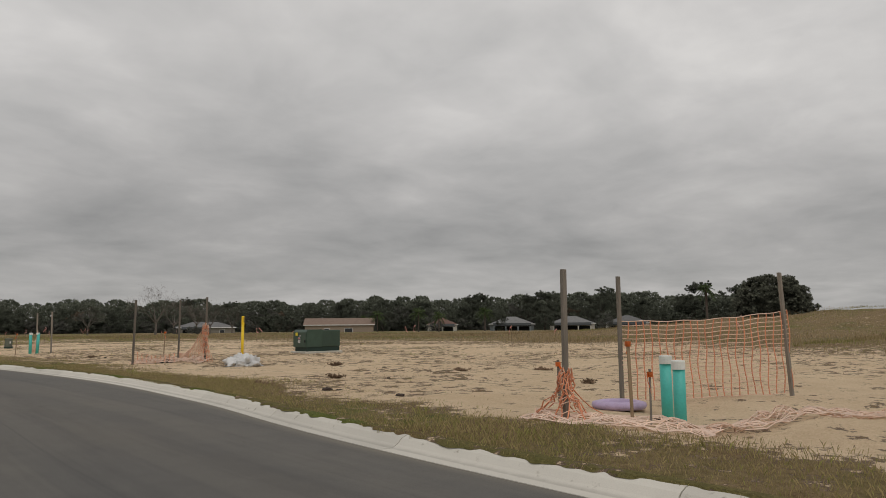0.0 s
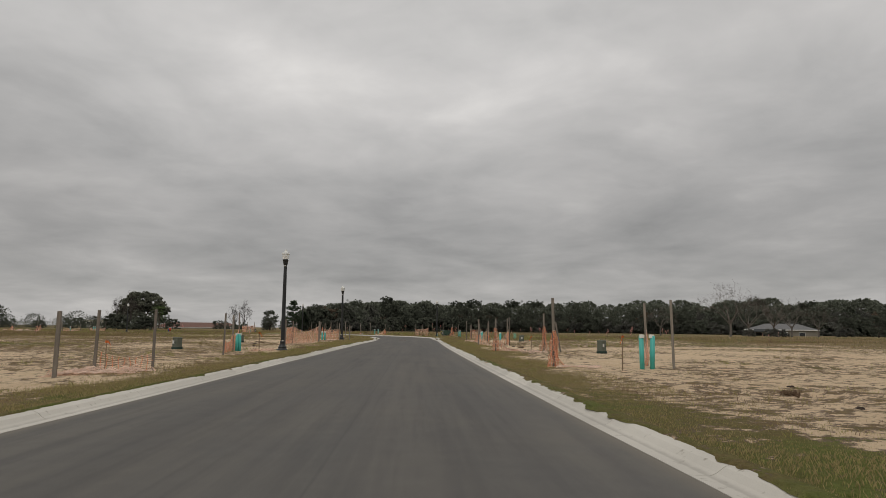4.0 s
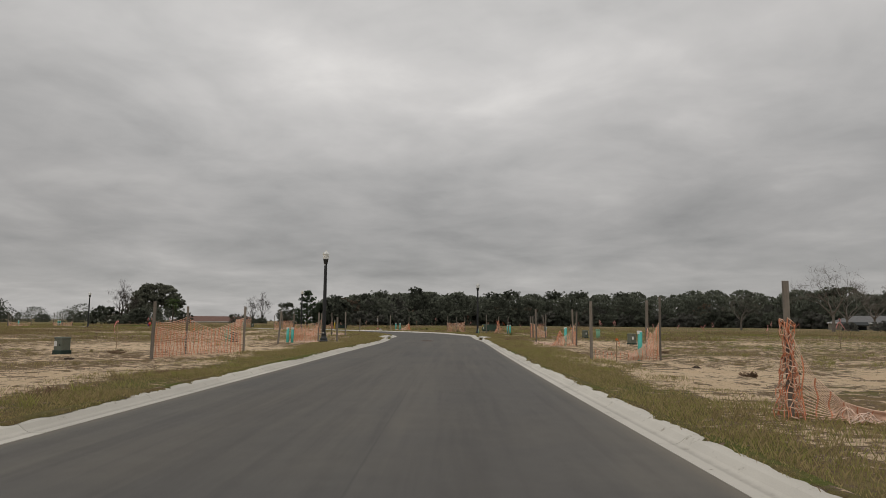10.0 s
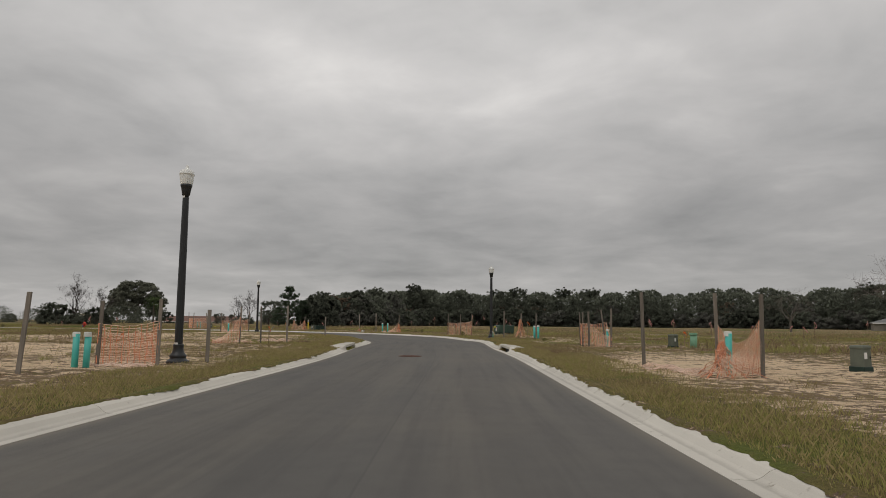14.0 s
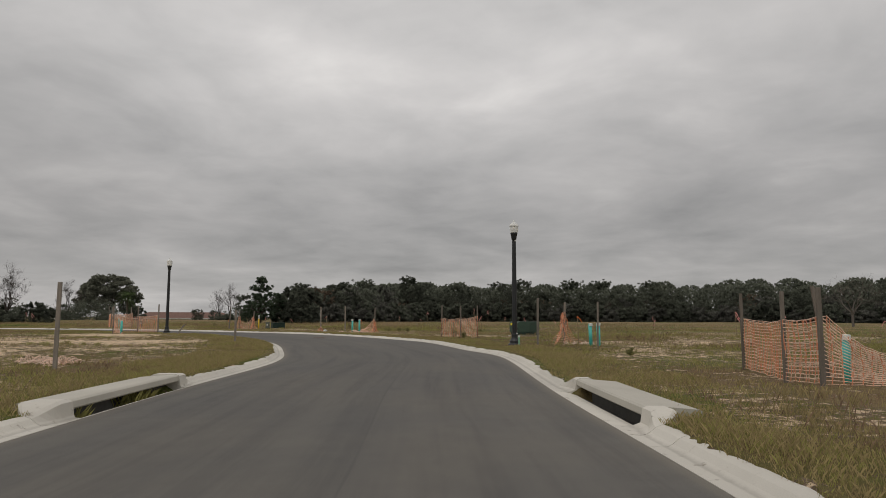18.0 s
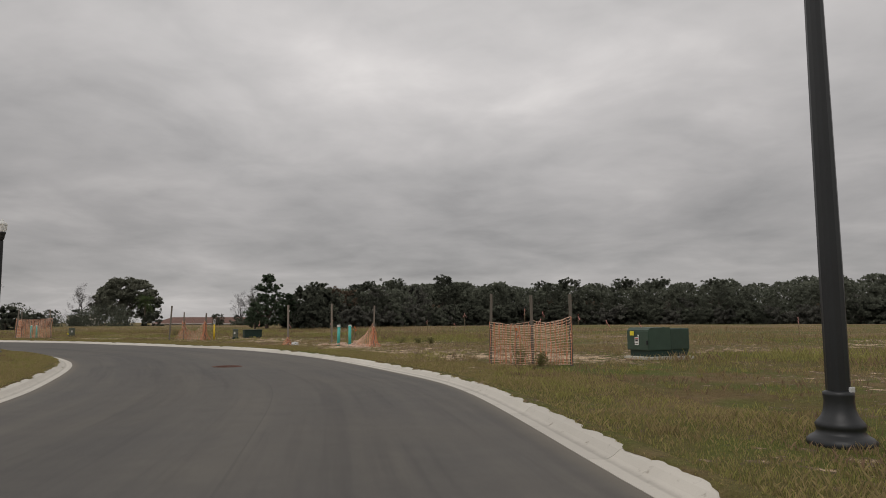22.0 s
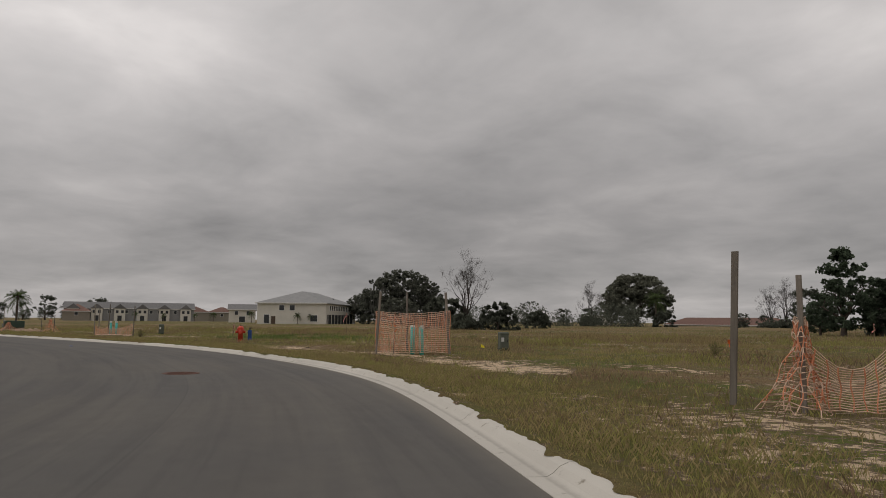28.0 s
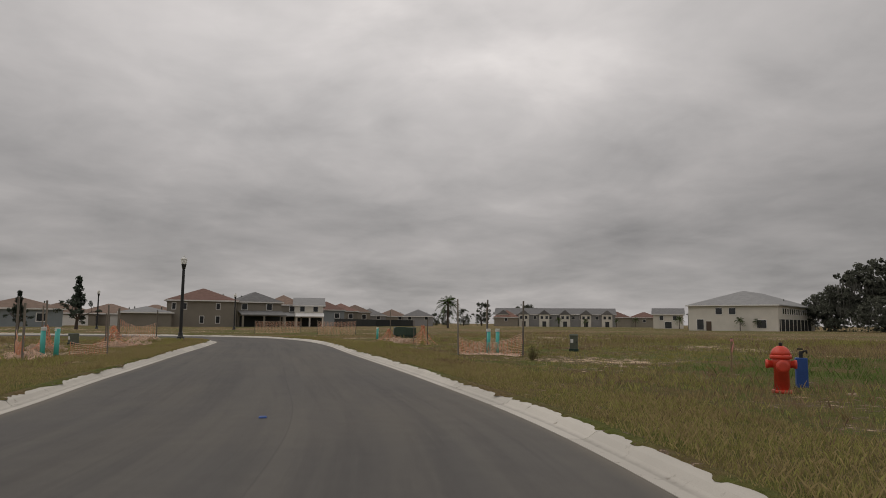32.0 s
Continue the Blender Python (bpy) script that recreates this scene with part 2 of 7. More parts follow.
def ground_material():
    n = Nodes("sandy_ground", 0.95, 0, 0.1)
    turf, dry = n.attr("turf"), n.attr("dry")
    n1, n2, n3 = n.noise(0.8, 6, 0.65), n.noise(2.6, 7, 0.7, None, 3.0), n.noise(24, 4, 0.65, None, 8.0)
    n4 = n.noise(9.0, 5, 0.65, None, 12.0)
    sand = n.mix(0.5, n.ramp(n1, (0.3, (0.63, 0.46, 0.29)), (0.62, (0.82, 0.645, 0.44))), n.ramp(n3, (0.3, (0.58, 0.425, 0.265)), (0.7, (0.83, 0.66, 0.455))))
    litter = n.mix(0.5, n.ramp(n4, (0.3, (0.12, 0.083, 0.066)), (0.7, (0.32, 0.225, 0.165))), n.ramp(n3, (0.3, (0.09, 0.066, 0.05)), (0.7, (0.26, 0.19, 0.135))))
    n6 = n.noise(0.35, 5, 0.6, None, 21.0)
    green = n.mix(0.5, n.ramp(n4, (0.3, (0.105, 0.096, 0.034)), (0.7, (0.215, 0.185, 0.070))), n.ramp(n3, (0.3, (0.098, 0.090, 0.032)), (0.7, (0.23, 0.19, 0.076))))
    green = n.mix(n.smooth(n6, 0.44, 0.58), green, n.mix(1.0, green, (0.80, 1.06, 0.72), "MULTIPLY"))
    straw = n.mix(0.5, n.ramp(n4, (0.3, (0.17, 0.12, 0.060)), (0.7, (0.32, 0.24, 0.125))), n.ramp(n3, (0.3, (0.16, 0.112, 0.056)), (0.7, (0.33, 0.245, 0.128))))
    cover = n.mix(n.smooth(n.math("ADD", dry, n.math("MULTIPLY", n.math("SUBTRACT", n1, 0.5), 1.4)), 0.3, 0.7), green, straw)
    rusty = n.ramp(n4, (0.3, (0.13, 0.082, 0.044)), (0.7, (0.27, 0.175, 0.095)))
    cover = n.mix(n.math("MULTIPLY", n.smooth(n.noise(0.6, 6, 0.65, None, 31.0), 0.50, 0.64), 0.6), cover, rusty)
    breakup = turf
    for nz_, k_ in ((n1, 1.1), (n2, 3.2), (n4, 1.3), (n3, 0.6)):
        breakup = n.math("ADD", breakup, n.math("MULTIPLY", n.math("SUBTRACT", nz_, 0.5), k_))
    col = n.mix(n.smooth(breakup, 0.37, 0.56), sand, litter)
    col = n.mix(n.smooth(breakup, 0.58, 0.76), col, cover)
    h = n.math("ADD", n.math("ADD", n2, n.math("MULTIPLY", n4, 0.6)), n.math("MULTIPLY", n3, 0.25))
    return n.done(col, h, 1.0, 0.14)


def asphalt_material():
    n = Nodes("asphalt", 0.82, 0, 0.3)
    big, mid, grit = n.noise(0.25, 4, 0.6), n.noise(3.0, 5, 0.6, None, 2.0), n.noise(140, 3, 0.7, None, 6.0)
    across = n.attr("wheel")
    c = n.mix(0.5, n.ramp(mid, (0.3, (0.094, 0.089, 0.081)), (0.7, (0.118, 0.112, 0.101))), n.ramp(grit, (0.3, (0.075, 0.072, 0.068)), (0.72, (0.142, 0.136, 0.126))))
    c = n.mix(n.smooth(big, 0.35, 0.65), c, n.mix(1.0, c, (1.12, 1.10, 1.06), "MULTIPLY"))
    tone = n.t.nodes.new("ShaderNodeCombineXYZ")
    n.link(n.attr("across_m"), tone.inputs[0])
    n.link(n.attr("along_m"), tone.inputs[1])
    n.co = tone.outputs[0]
    long1, long2 = n.noise(1.0, 4, 0.6, (1.6, 0.07, 1.0), 3.0), n.noise(1.0, 4, 0.6, (5.0, 0.16, 1.0), 9.0)
    c = n.mix(n.smooth(long1, 0.42, 0.62), c, n.mix(1.0, c, (1.14, 1.13, 1.10), "MULTIPLY"))
    c = n.mix(n.smooth(long2, 0.45, 0.68), c, n.mix(1.0, c, (0.87, 0.87, 0.88), "MULTIPLY"))
    # the paving joint, and the later lane's slightly lighter mix
    away = n.math("ABSOLUTE", n.math("SUBTRACT", n.attr("across_m"), n.math("ADD", 0.35, n.math("MULTIPLY", long2, 0.06))), 0.0)
    lane = n.math("GREATER_THAN", n.attr("across_m"), 0.38)
    c = n.mix(n.math("MULTIPLY", lane, 0.6), c, n.mix(1.0, c, (1.10, 1.09, 1.08), "MULTIPLY"))
    c = n.mix(n.math("MULTIPLY", n.math("LESS_THAN", away, 0.012), 0.22), c, (0.055, 0.054, 0.052))
    # dust washed against the gutters
    gut = n.math("ADD", n.attr("gutter"), n.math("MULTIPLY", n.math("SUBTRACT", long2, 0.5), 0.5))
    c = n.mix(n.math("MULTIPLY", n.smooth(gut, 0.55, 1.1), 0.45), c, (0.27, 0.235, 0.18))
    c = n.mix(n.math("MULTIPLY", across, 0.5), c, n.mix(1.0, c, (0.84, 0.83, 0.83), "MULTIPLY"))
    return n.done(c, grit, 0.35, 0.01)


def concrete_material(name, c, dirt=0.5, flow=False):
    n = Nodes(name, 0.88, 0, 0.2)
    big, mid, grit = n.noise(0.7, 5, 0.6), n.noise(7, 5, 0.65, None, 2.0), n.noise(90, 3, 0.6, None, 5.0)
    lo, hi = tuple(v * 0.86 for v in c), tuple(min(1.0, v * 1.06) for v in c)
    col = n.mix(0.4, n.ramp(big, (0.3, lo), (0.7, hi)), n.ramp(grit, (0.3, lo), (0.7, hi)))
    col = n.mix(n.math("MULTIPLY", n.smooth(mid, 0.60, 0.74), dirt), col, (0.20, 0.165, 0.115))
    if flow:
        # silt and painted crease shade in the gutter's flow line, grey wear on pan
        silt_shade = n.math("MULTIPLY", n.attr("flow"), n.math("ADD", 0.35, mid))
        col = n.mix(n.math("MULTIPLY", n.smooth(silt_shade, 0.30, 0.85), 0.32), col, (0.17, 0.15, 0.125))
        col = n.mix(n.math("MULTIPLY", n.attr("pan"), 0.2), col, (0.42, 0.40, 0.36))
    k = n.math("ADD", n.math("MULTIPLY", n.rand(), 0.14), 0.92)
    v = n.t.nodes.new("ShaderNodeVectorMath")
    v.operation = "SCALE"
    n.link(col, v.inputs[0])
    n.link(k, v.inputs["Scale"])
    return n.done(v.outputs[0], grit, 0.2, 0.01)


def glass_material():
    n = Nodes("globe_glass", 0.2, 0, 0.5)
    n.b.inputs["Transmission Weight"].default_value = 0.30
    n.b.inputs["IOR"].default_value = 1.2
    m = n.noise(30, 3, 0.6)
    return n.done(n.ramp(m, (0.3, (0.93, 0.935, 0.89)), (0.7, (0.97, 0.975, 0.95))))


GROUND = ground_material()
ASPHALT = asphalt_material()
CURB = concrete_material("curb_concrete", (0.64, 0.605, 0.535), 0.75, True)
PAD = concrete_material("pad_concrete", (0.55, 0.52, 0.45), 0.4)
WOOD = worn("weathered_wood", (0.205, 0.18, 0.15), 0.85, 0, 0.35, 3, 40, (6, 6, 0.6), bump=0.4, jitter=0.3)
LATH = worn("lath_wood", (0.30, 0.22, 0.14), 0.85, 0, 0.3, 5, 50, (6, 6, 0.6), bump=0.3, jitter=0.25)
ORANGE = worn("orange_plastic", (0.86, 0.33, 0.18), 0.55, 0, 0.25, 3, 30, jitter=0.1)
FADED = worn("faded_net_plastic", (0.89, 0.58, 0.43), 0.6, 0, 0.25, 2, 30, jitter=0.12)
BLEACHED = worn("bleached_net_plastic", (0.80, 0.60, 0.48), 0.6, 0, 0.25, 2, 30, jitter=0.12)
PINK = worn("pink_ribbon", (0.92, 0.47, 0.45), 0.5, 0, 0.2, 8, 40)
RIBBON = worn("orange_ribbon", (0.88, 0.24, 0.06), 0.5, 0, 0.2, 8, 40)
TEAL = worn("teal_pvc", (0.07, 0.46, 0.40), 0.4, 0, 0.15, 4, 50, spec=0.5, bump=0.05, jitter=0.08)
PALE_GREEN = worn("pale_green_plastic", (0.22, 0.42, 0.27), 0.5, 0, 0.15, 4, 40)
CAPWHITE = worn("white_plastic_cap", (0.72, 0.74, 0.70), 0.45, 0, 0.1, 8, 60)
BOXGREEN = worn("utility_green_paint", (0.040, 0.074, 0.052), 0.42, 0, 0.2, 3, 60, spec=0.5, bump=0.05)
BOXDARK = worn("dark_green_paint", (0.022, 0.045, 0.036), 0.5, 0, 0.2, 3, 60)
PEDGREY = worn("grey_green_plastic", (0.125, 0.138, 0.108), 0.6, 0, 0.2, 5, 60)
BLACKPOLE = worn("black_powder_coat", (0.017, 0.019, 0.020), 0.38, 0.0, 0.25, 2, 50, spec=0.5, bump=0.04)
GLOBE = glass_material()
YELLOW = worn("yellow_post_plastic", (0.80, 0.55, 0.03), 0.45, 0, 0.12, 4, 40)
STICKER_Y = worn("yellow_sticker", (0.80, 0.68, 0.05), 0.5, 0, 0.08, 10, 60)
STICKER_W = worn("white_sticker", (0.72, 0.72, 0.70), 0.5, 0, 0.08, 10, 60)
INK = worn("dark_ink", (0.05, 0.05, 0.055), 0.6)
RED_INK = worn("red_ink", (0.55, 0.06, 0.05), 0.6)
RED = worn("hydrant_red_paint", (0.62, 0.065, 0.035), 0.4, 0, 0.2, 5, 50, spec=0.5)
BLUE = worn("blue_paint", (0.035, 0.09, 0.30), 0.45, 0, 0.2, 5, 50)
IRON = worn("rusty_iron", (0.13, 0.062, 0.045), 0.8, 0.3, 0.35, 8, 70, bump=0.5)
DARK = worn("dark_metal", (0.03, 0.03, 0.032), 0.5, 0.2)
# throat concrete, its base colour darkened to stand for the shade inside
HOLE = worn("shadowed_inlet_concrete", (0.10, 0.095, 0.085), 0.95)
BAG = worn("white_plastic_sheet", (0.64, 0.63, 0.61), 0.45, 0, 0.12, 3, 30, bump=0.3)
PURPLE = worn("pale_purple_plastic", (0.46, 0.36, 0.52), 0.5)
BARK = worn("tree_bark", (0.105, 0.085, 0.07), 0.95, 0, 0.35, 2, 12, bump=0.4)
GREYBARK = worn("grey_bare_wood", (0.15, 0.13, 0.112), 0.95, 0, 0.3, 2, 12, bump=0.3)
OAKLEAF = leafy("oak_foliage", (0.076, 0.082, 0.061), 0.40)
MOSSLEAF = leafy("mossy_foliage", (0.095, 0.094, 0.079), 0.4)
PINELEAF = leafy("pine_foliage", (0.058, 0.076, 0.047), 0.4)
RUSTLEAF = leafy("rusty_foliage", (0.098, 0.074, 0.052), 0.5)
PALMLEAF = leafy("palm_foliage", (0.055, 0.075, 0.03), 0.5)
VERGE_GRASS = leafy("verge_grass_blades", (0.182, 0.168, 0.056), 0.36)
LUSH = leafy("lush_grass_blades", (0.075, 0.115, 0.03), 0.4)
BUSHLEAF = leafy("weed_bush_leaves", (0.135, 0.13, 0.052), 0.35)
FIELD_GRASS = leafy("field_grass_blades", (0.245, 0.19, 0.09), 0.30)
WEED = leafy("brown_weeds", (0.165, 0.11, 0.07), 0.45)
STRAW = leafy("straw_seed_heads", (0.255, 0.185, 0.098), 0.5)
STUCCO_W = worn("cream_stucco", (0.66, 0.63, 0.56), 0.9, 0, 0.08, 0.6, 20, jitter=0.05)
STUCCO_T = worn("tan_grey_stucco", (0.26, 0.235, 0.195), 0.9, 0, 0.1, 0.6, 20, jitter=0.15)
STUCCO_B = worn("blue_grey_stucco", (0.25, 0.28, 0.29), 0.9, 0, 0.1, 0.6, 20, jitter=0.1)
STUCCO_G = worn("mid_grey_siding", (0.33, 0.33, 0.33), 0.9, 0, 0.1, 0.6, 20, jitter=0.1)
BRICK = worn("tan_brick_wall", (0.33, 0.265, 0.20), 0.9, 0, 0.2, 4, 30)
ROOF_R = worn("terracotta_roof", (0.20, 0.118, 0.094), 0.9, 0, 0.25, 1.5, 15, jitter=0.2)
ROOF_B = worn("brown_tile_roof", (0.21, 0.15, 0.115), 0.9, 0, 0.25, 1.5, 15, jitter=0.2)
ROOF_G = worn("grey_shingle_roof", (0.17, 0.168, 0.165), 0.9, 0, 0.25, 1.5, 15, jitter=0.2)
ROOF_L = worn("pale_grey_roof", (0.27, 0.27, 0.265), 0.85, 0, 0.15, 1.0, 15)
TRIM = worn("white_trim_paint", (0.74, 0.73, 0.70), 0.6, 0, 0.06, 3, 30)
WINDOW = worn("dark_window_glass", (0.03, 0.034, 0.038), 0.12, 0, 0.2, 1, 5, spec=0.6, bump=0.0)
SCREEN = worn("dark_screen_mesh", (0.035, 0.038, 0.038), 0.9)

# ---- building helpers ----


def part(name, bm, material, parent=None, label="", smooth=False):
    """One bmesh as one mesh object, under a thing or a part."""
    me = bpy.data.meshes.new(name)
    bm.to_mesh(me)
    bm.free()
    for m in material if isinstance(material, (list, tuple)) else [material]:
        me.materials.append(m)
    if smooth:
        me.polygons.foreach_set("use_smooth", [True] * len(me.polygons))
    ob = new(name, me)
    ob.parent = parent
    if label:
        ob["label"] = label
    return ob


def raw(name, verts, faces, material, parent=None, smooth=False):
    """A mesh object straight from vertex and face arrays."""
    me = bpy.data.meshes.new(name)
    verts, faces = np.asarray(verts, dtype=np.float32), np.asarray(faces, dtype=np.int32)
    k = faces.shape[1]
    me.vertices.add(len(verts))
    me.vertices.foreach_set("co", verts.ravel())
    me.loops.add(faces.size)
    me.loops.foreach_set("vertex_index", faces.ravel())
    me.polygons.add(len(faces))
    me.polygons.foreach_set("loop_start", np.arange(0, faces.size, k, dtype=np.int32))
    me.update(calc_edges=True)
    for m in material if isinstance(material, (list, tuple)) else [material]:
        me.materials.append(m)
    if smooth:
        me.polygons.foreach_set("use_smooth", [True] * len(me.polygons))
    ob = new(name, me)
    ob.parent = parent
    return ob


def thing(name, x, y, z, rz=0, label="", category="", group="", kind=""):
    ob = new(name)
    ob.empty_display_size = 0.2
    ob.matrix_basis = pose(x, y, z, 0, 0, rz)
    return tagged(ob, label, category, group, kind)


def box(bm, c, s, rz=0.0, bevel=0.0, taper=1.0, rx=0.0):
    """A bevelled box with centre c and size s; taper narrows its top."""
    made = bmesh.ops.create_cube(bm, size=1.0)["verts"]
    for v in made:
        k = taper if v.co.z > 0 else 1.0
        v.co = Vector((v.co.x * s[0] * k, v.co.y * s[1] * k, v.co.z * s[2]))
    if bevel:
        edges = list({e for v in made for e in v.link_edges})
        got = bmesh.ops.bevel(bm, geom=edges, offset=bevel, segments=2, affect="EDGES", profile=0.5)
        made = list({v for f in got["faces"] for v in f.verts} | {v for v in made if v.is_valid})
    m = pose(c[0], c[1], c[2], rx, 0, rz)
    for v in made:
        v.co = m @ v.co
    return bm


def lathe(bm, profile, n=16, c=(0, 0, 0), axis="z", cap=True):
    """Turns (radius, height) pairs about an axis through c."""
    rings = []
    for r, h in profile:
        ring = []
        for i in range(n):
            a = 2 * math.pi * i / n
            p = (r * math.cos(a), r * math.sin(a), h)
            if axis == "x":
                p = (h, p[0], p[1])
            elif axis == "y":
                p = (p[0], h, p[1])
            ring.append(bm.verts.new((p[0] + c[0], p[1] + c[1], p[2] + c[2])))
        rings.append(ring)
    for a, b in zip(rings, rings[1:]):
        for i in range(n):
            bm.faces.new((a[i], a[(i + 1) % n], b[(i + 1) % n], b[i]))
    if cap:
        bm.faces.new(rings[0][::-1])
        bm.faces.new(rings[-1])
    return bm


def tube(bm, pts, radii, n=6):
    rings = []
    for i, p in enumerate(pts):
        d = (Vector(pts[min(i + 1, len(pts) - 1)]) - Vector(pts[max(i - 1, 0)])).normalized()
        u = d.orthogonal().normalized()
        w = d.cross(u)
        rings.append([bm.verts.new(Vector(p) + radii[i] * (u * math.cos(2 * math.pi * k / n) + w * math.sin(2 * math.pi * k / n))) for k in range(n)])
    for a, b in zip(rings, rings[1:]):
        best = min(range(n), key=lambda s: sum((a[k].co - b[(k + s) % n].co).length for k in range(n)))
        for k in range(n):
            bm.faces.new((a[k], a[(k + 1) % n], b[(k + 1 + best) % n], b[(k + best) % n]))
    bm.faces.new(rings[0][::-1])
    bm.faces.new(rings[-1])
    return bm


def hash2(i, j, seed):
    v = np.sin(i * 127.1 + j * 311.7 + seed * 74.7) * 43758.5453
    return v - np.floor(v)


def vnoise(x, y, scale, seed):
    """Smooth noise from 0 to 1 over the plan."""
    x, y = np.asarray(x, dtype=np.float64) / scale, np.asarray(y, dtype=np.float64) / scale
    i, j = np.floor(x), np.floor(y)
    u, v = x - i, y - j
    u, v = u * u * (3 - 2 * u), v * v * (3 - 2 * v)
    a, b, c, d = hash2(i, j, seed), hash2(i + 1, j, seed), hash2(i, j + 1, seed), hash2(i + 1, j + 1, seed)
    return a * (1 - u) * (1 - v) + b * u * (1 - v) + c * (1 - u) * v + d * u * v


def sstep(x, lo, hi):
    t = np.clip((x - lo) / (hi - lo), 0, 1)
    return t * t * (3 - 2 * t)


# ---- the road's plan: both outer kerb lines, station by station ----
LEFT = [(0.6, -18), (0.7, 4), (0.7, 12), (0.65, 20), (0.55, 30), (0.27, 42), (-0.03, 57), (-0.29, 72), (-0.46, 86), (-1.1, 96), (-1.5, 103.5),
        (-3.05, 109.8), (-4.9, 115.4), (-6.75, 119.3), (-9.3, 123.8), (-11.6, 126.9), (-14.3, 129.6), (-19.6, 133.7), (-26.4, 137.2), (-34.4, 139.8),
        (-43, 141.2), (-51, 140.8), (-61, 140.2), (-72, 139.6), (-78.3, 138.9), (-82.2, 136.4), (-84.4, 132), (-85.4, 124), (-85.7, 100)]
RIGHT = [(6.0, -18), (7.1, 4), (8.15, 12.2), (8.6, 19), (8.2, 29.5), (7.75, 41), (7.2, 57), (6.8, 71), (6.45, 87), (5.98, 96), (5.58, 106.3),
         (4.45, 111), (2.75, 118), (0.85, 122.3), (-2.7, 128.5), (-6.5, 133.42), (-9.5, 136.22), (-15.7, 140.6), (-24, 145.4), (-32.5, 147.75),
         (-41.3, 148.7), (-50, 148.3), (-62, 147.2), (-73, 146.2), (-82, 144.4), (-89, 141), (-93.5, 134.5), (-95.4, 126), (-95.7, 100)]
STEPS = 18


def spline(pts):
    p = np.array([pts[0], *pts, pts[-1]], dtype=float)
    out = []
    for k in range(1, len(p) - 2):
        for t in np.arange(STEPS) / STEPS:
            a, b, c, d = p[k - 1], p[k], p[k + 1], p[k + 2]
            out.append(0.5 * (2 * b + (c - a) * t + (2 * a - 5 * b + 4 * c - d) * t * t + (3 * b - a - 3 * c + d) * t ** 3))
    out.append(p[-2])
    return np.array(out)


EDGE_L, EDGE_R = spline(LEFT), spline(RIGHT)
MIDDLE = (EDGE_L + EDGE_R) / 2
HALF = np.hypot(*(EDGE_R - EDGE_L).T) / 2
CROSS = (EDGE_R - EDGE_L) / (2 * HALF[:, None])
CURB_W = 0.45


def beside(x, y):
    """Metres outside the road's outer kerb line (negative: on the road), the side, and the station."""
    x, y = np.ravel(x).astype(float), np.ravel(y).astype(float)
    d, side, st = np.empty(len(x)), np.empty(len(x)), np.empty(len(x), dtype=int)
    for a in range(0, len(x), 20000):
        s = slice(a, a + 20000)
        dx, dy = x[s, None] - MIDDLE[None, :, 0], y[s, None] - MIDDLE[None, :, 1]
        k = np.argmin(dx * dx + dy * dy, axis=1)
        r = np.arange(len(k))
        off = dx[r, k] * CROSS[k, 0] + dy[r, k] * CROSS[k, 1]
        along = np.abs(dx[r, k] * -CROSS[k, 1] + dy[r, k] * CROSS[k, 0])
        d[s], side[s], st[s] = np.maximum(np.abs(off) - HALF[k], along - 3.0), np.sign(off), k
    return d, side, st


# worn bare places on the lots: x, y, reach, strength
SANDY = [(14, 9, 4.5, 0.12), (24, 14, 7, -0.08), (12.5, 17, 4, 0.12), (22, 34, 6, -0.1), (0.8, 128.8, 3.0, 0.22), (2.6, 127.4, 2.6, 0.26), (-2.5, 135.5, 2.6, 0.25), (-3.0, 139.0, 3.0, 0.25), (-38.0, 150.9, 2.0, 0.42), (-35.6, 151.0, 2.2, 0.5), (-32.3, 150.7, 2.0, 0.5), (-29.0, 150.6, 2.2, 0.5), (-25.8, 150.2, 2.6, 0.8), (-23.2, 148.4, 2.2, 0.8),
         (7.5, 106.2, 1.8, 0.3), (9.9, 109.1, 1.8, 0.3), (-57, 154, 3.5, 0.35), (-66, 153, 3.0, 0.35), (-43, 156.5, 2.5, 0.2), (-16, 149.5, 2.5, 0.3), (-10, 144.5, 2.5, 0.3), (11.5, 60.5, 4.0, 0.3), (-22, 152.5, 3.0, 0.3)]
# the wet lush patch behind the hydrant
LUSHY = [(-50.4, 158.0, 3.4), (-46.8, 159.4, 3.2), (-53.5, 161.5, 3.0)]


def lushness(x, y):
    return np.clip(sum(np.exp(-(((x - a) / r) ** 2 + ((y - b) / r) ** 2)) for a, b, r in LUSHY), 0, 1)


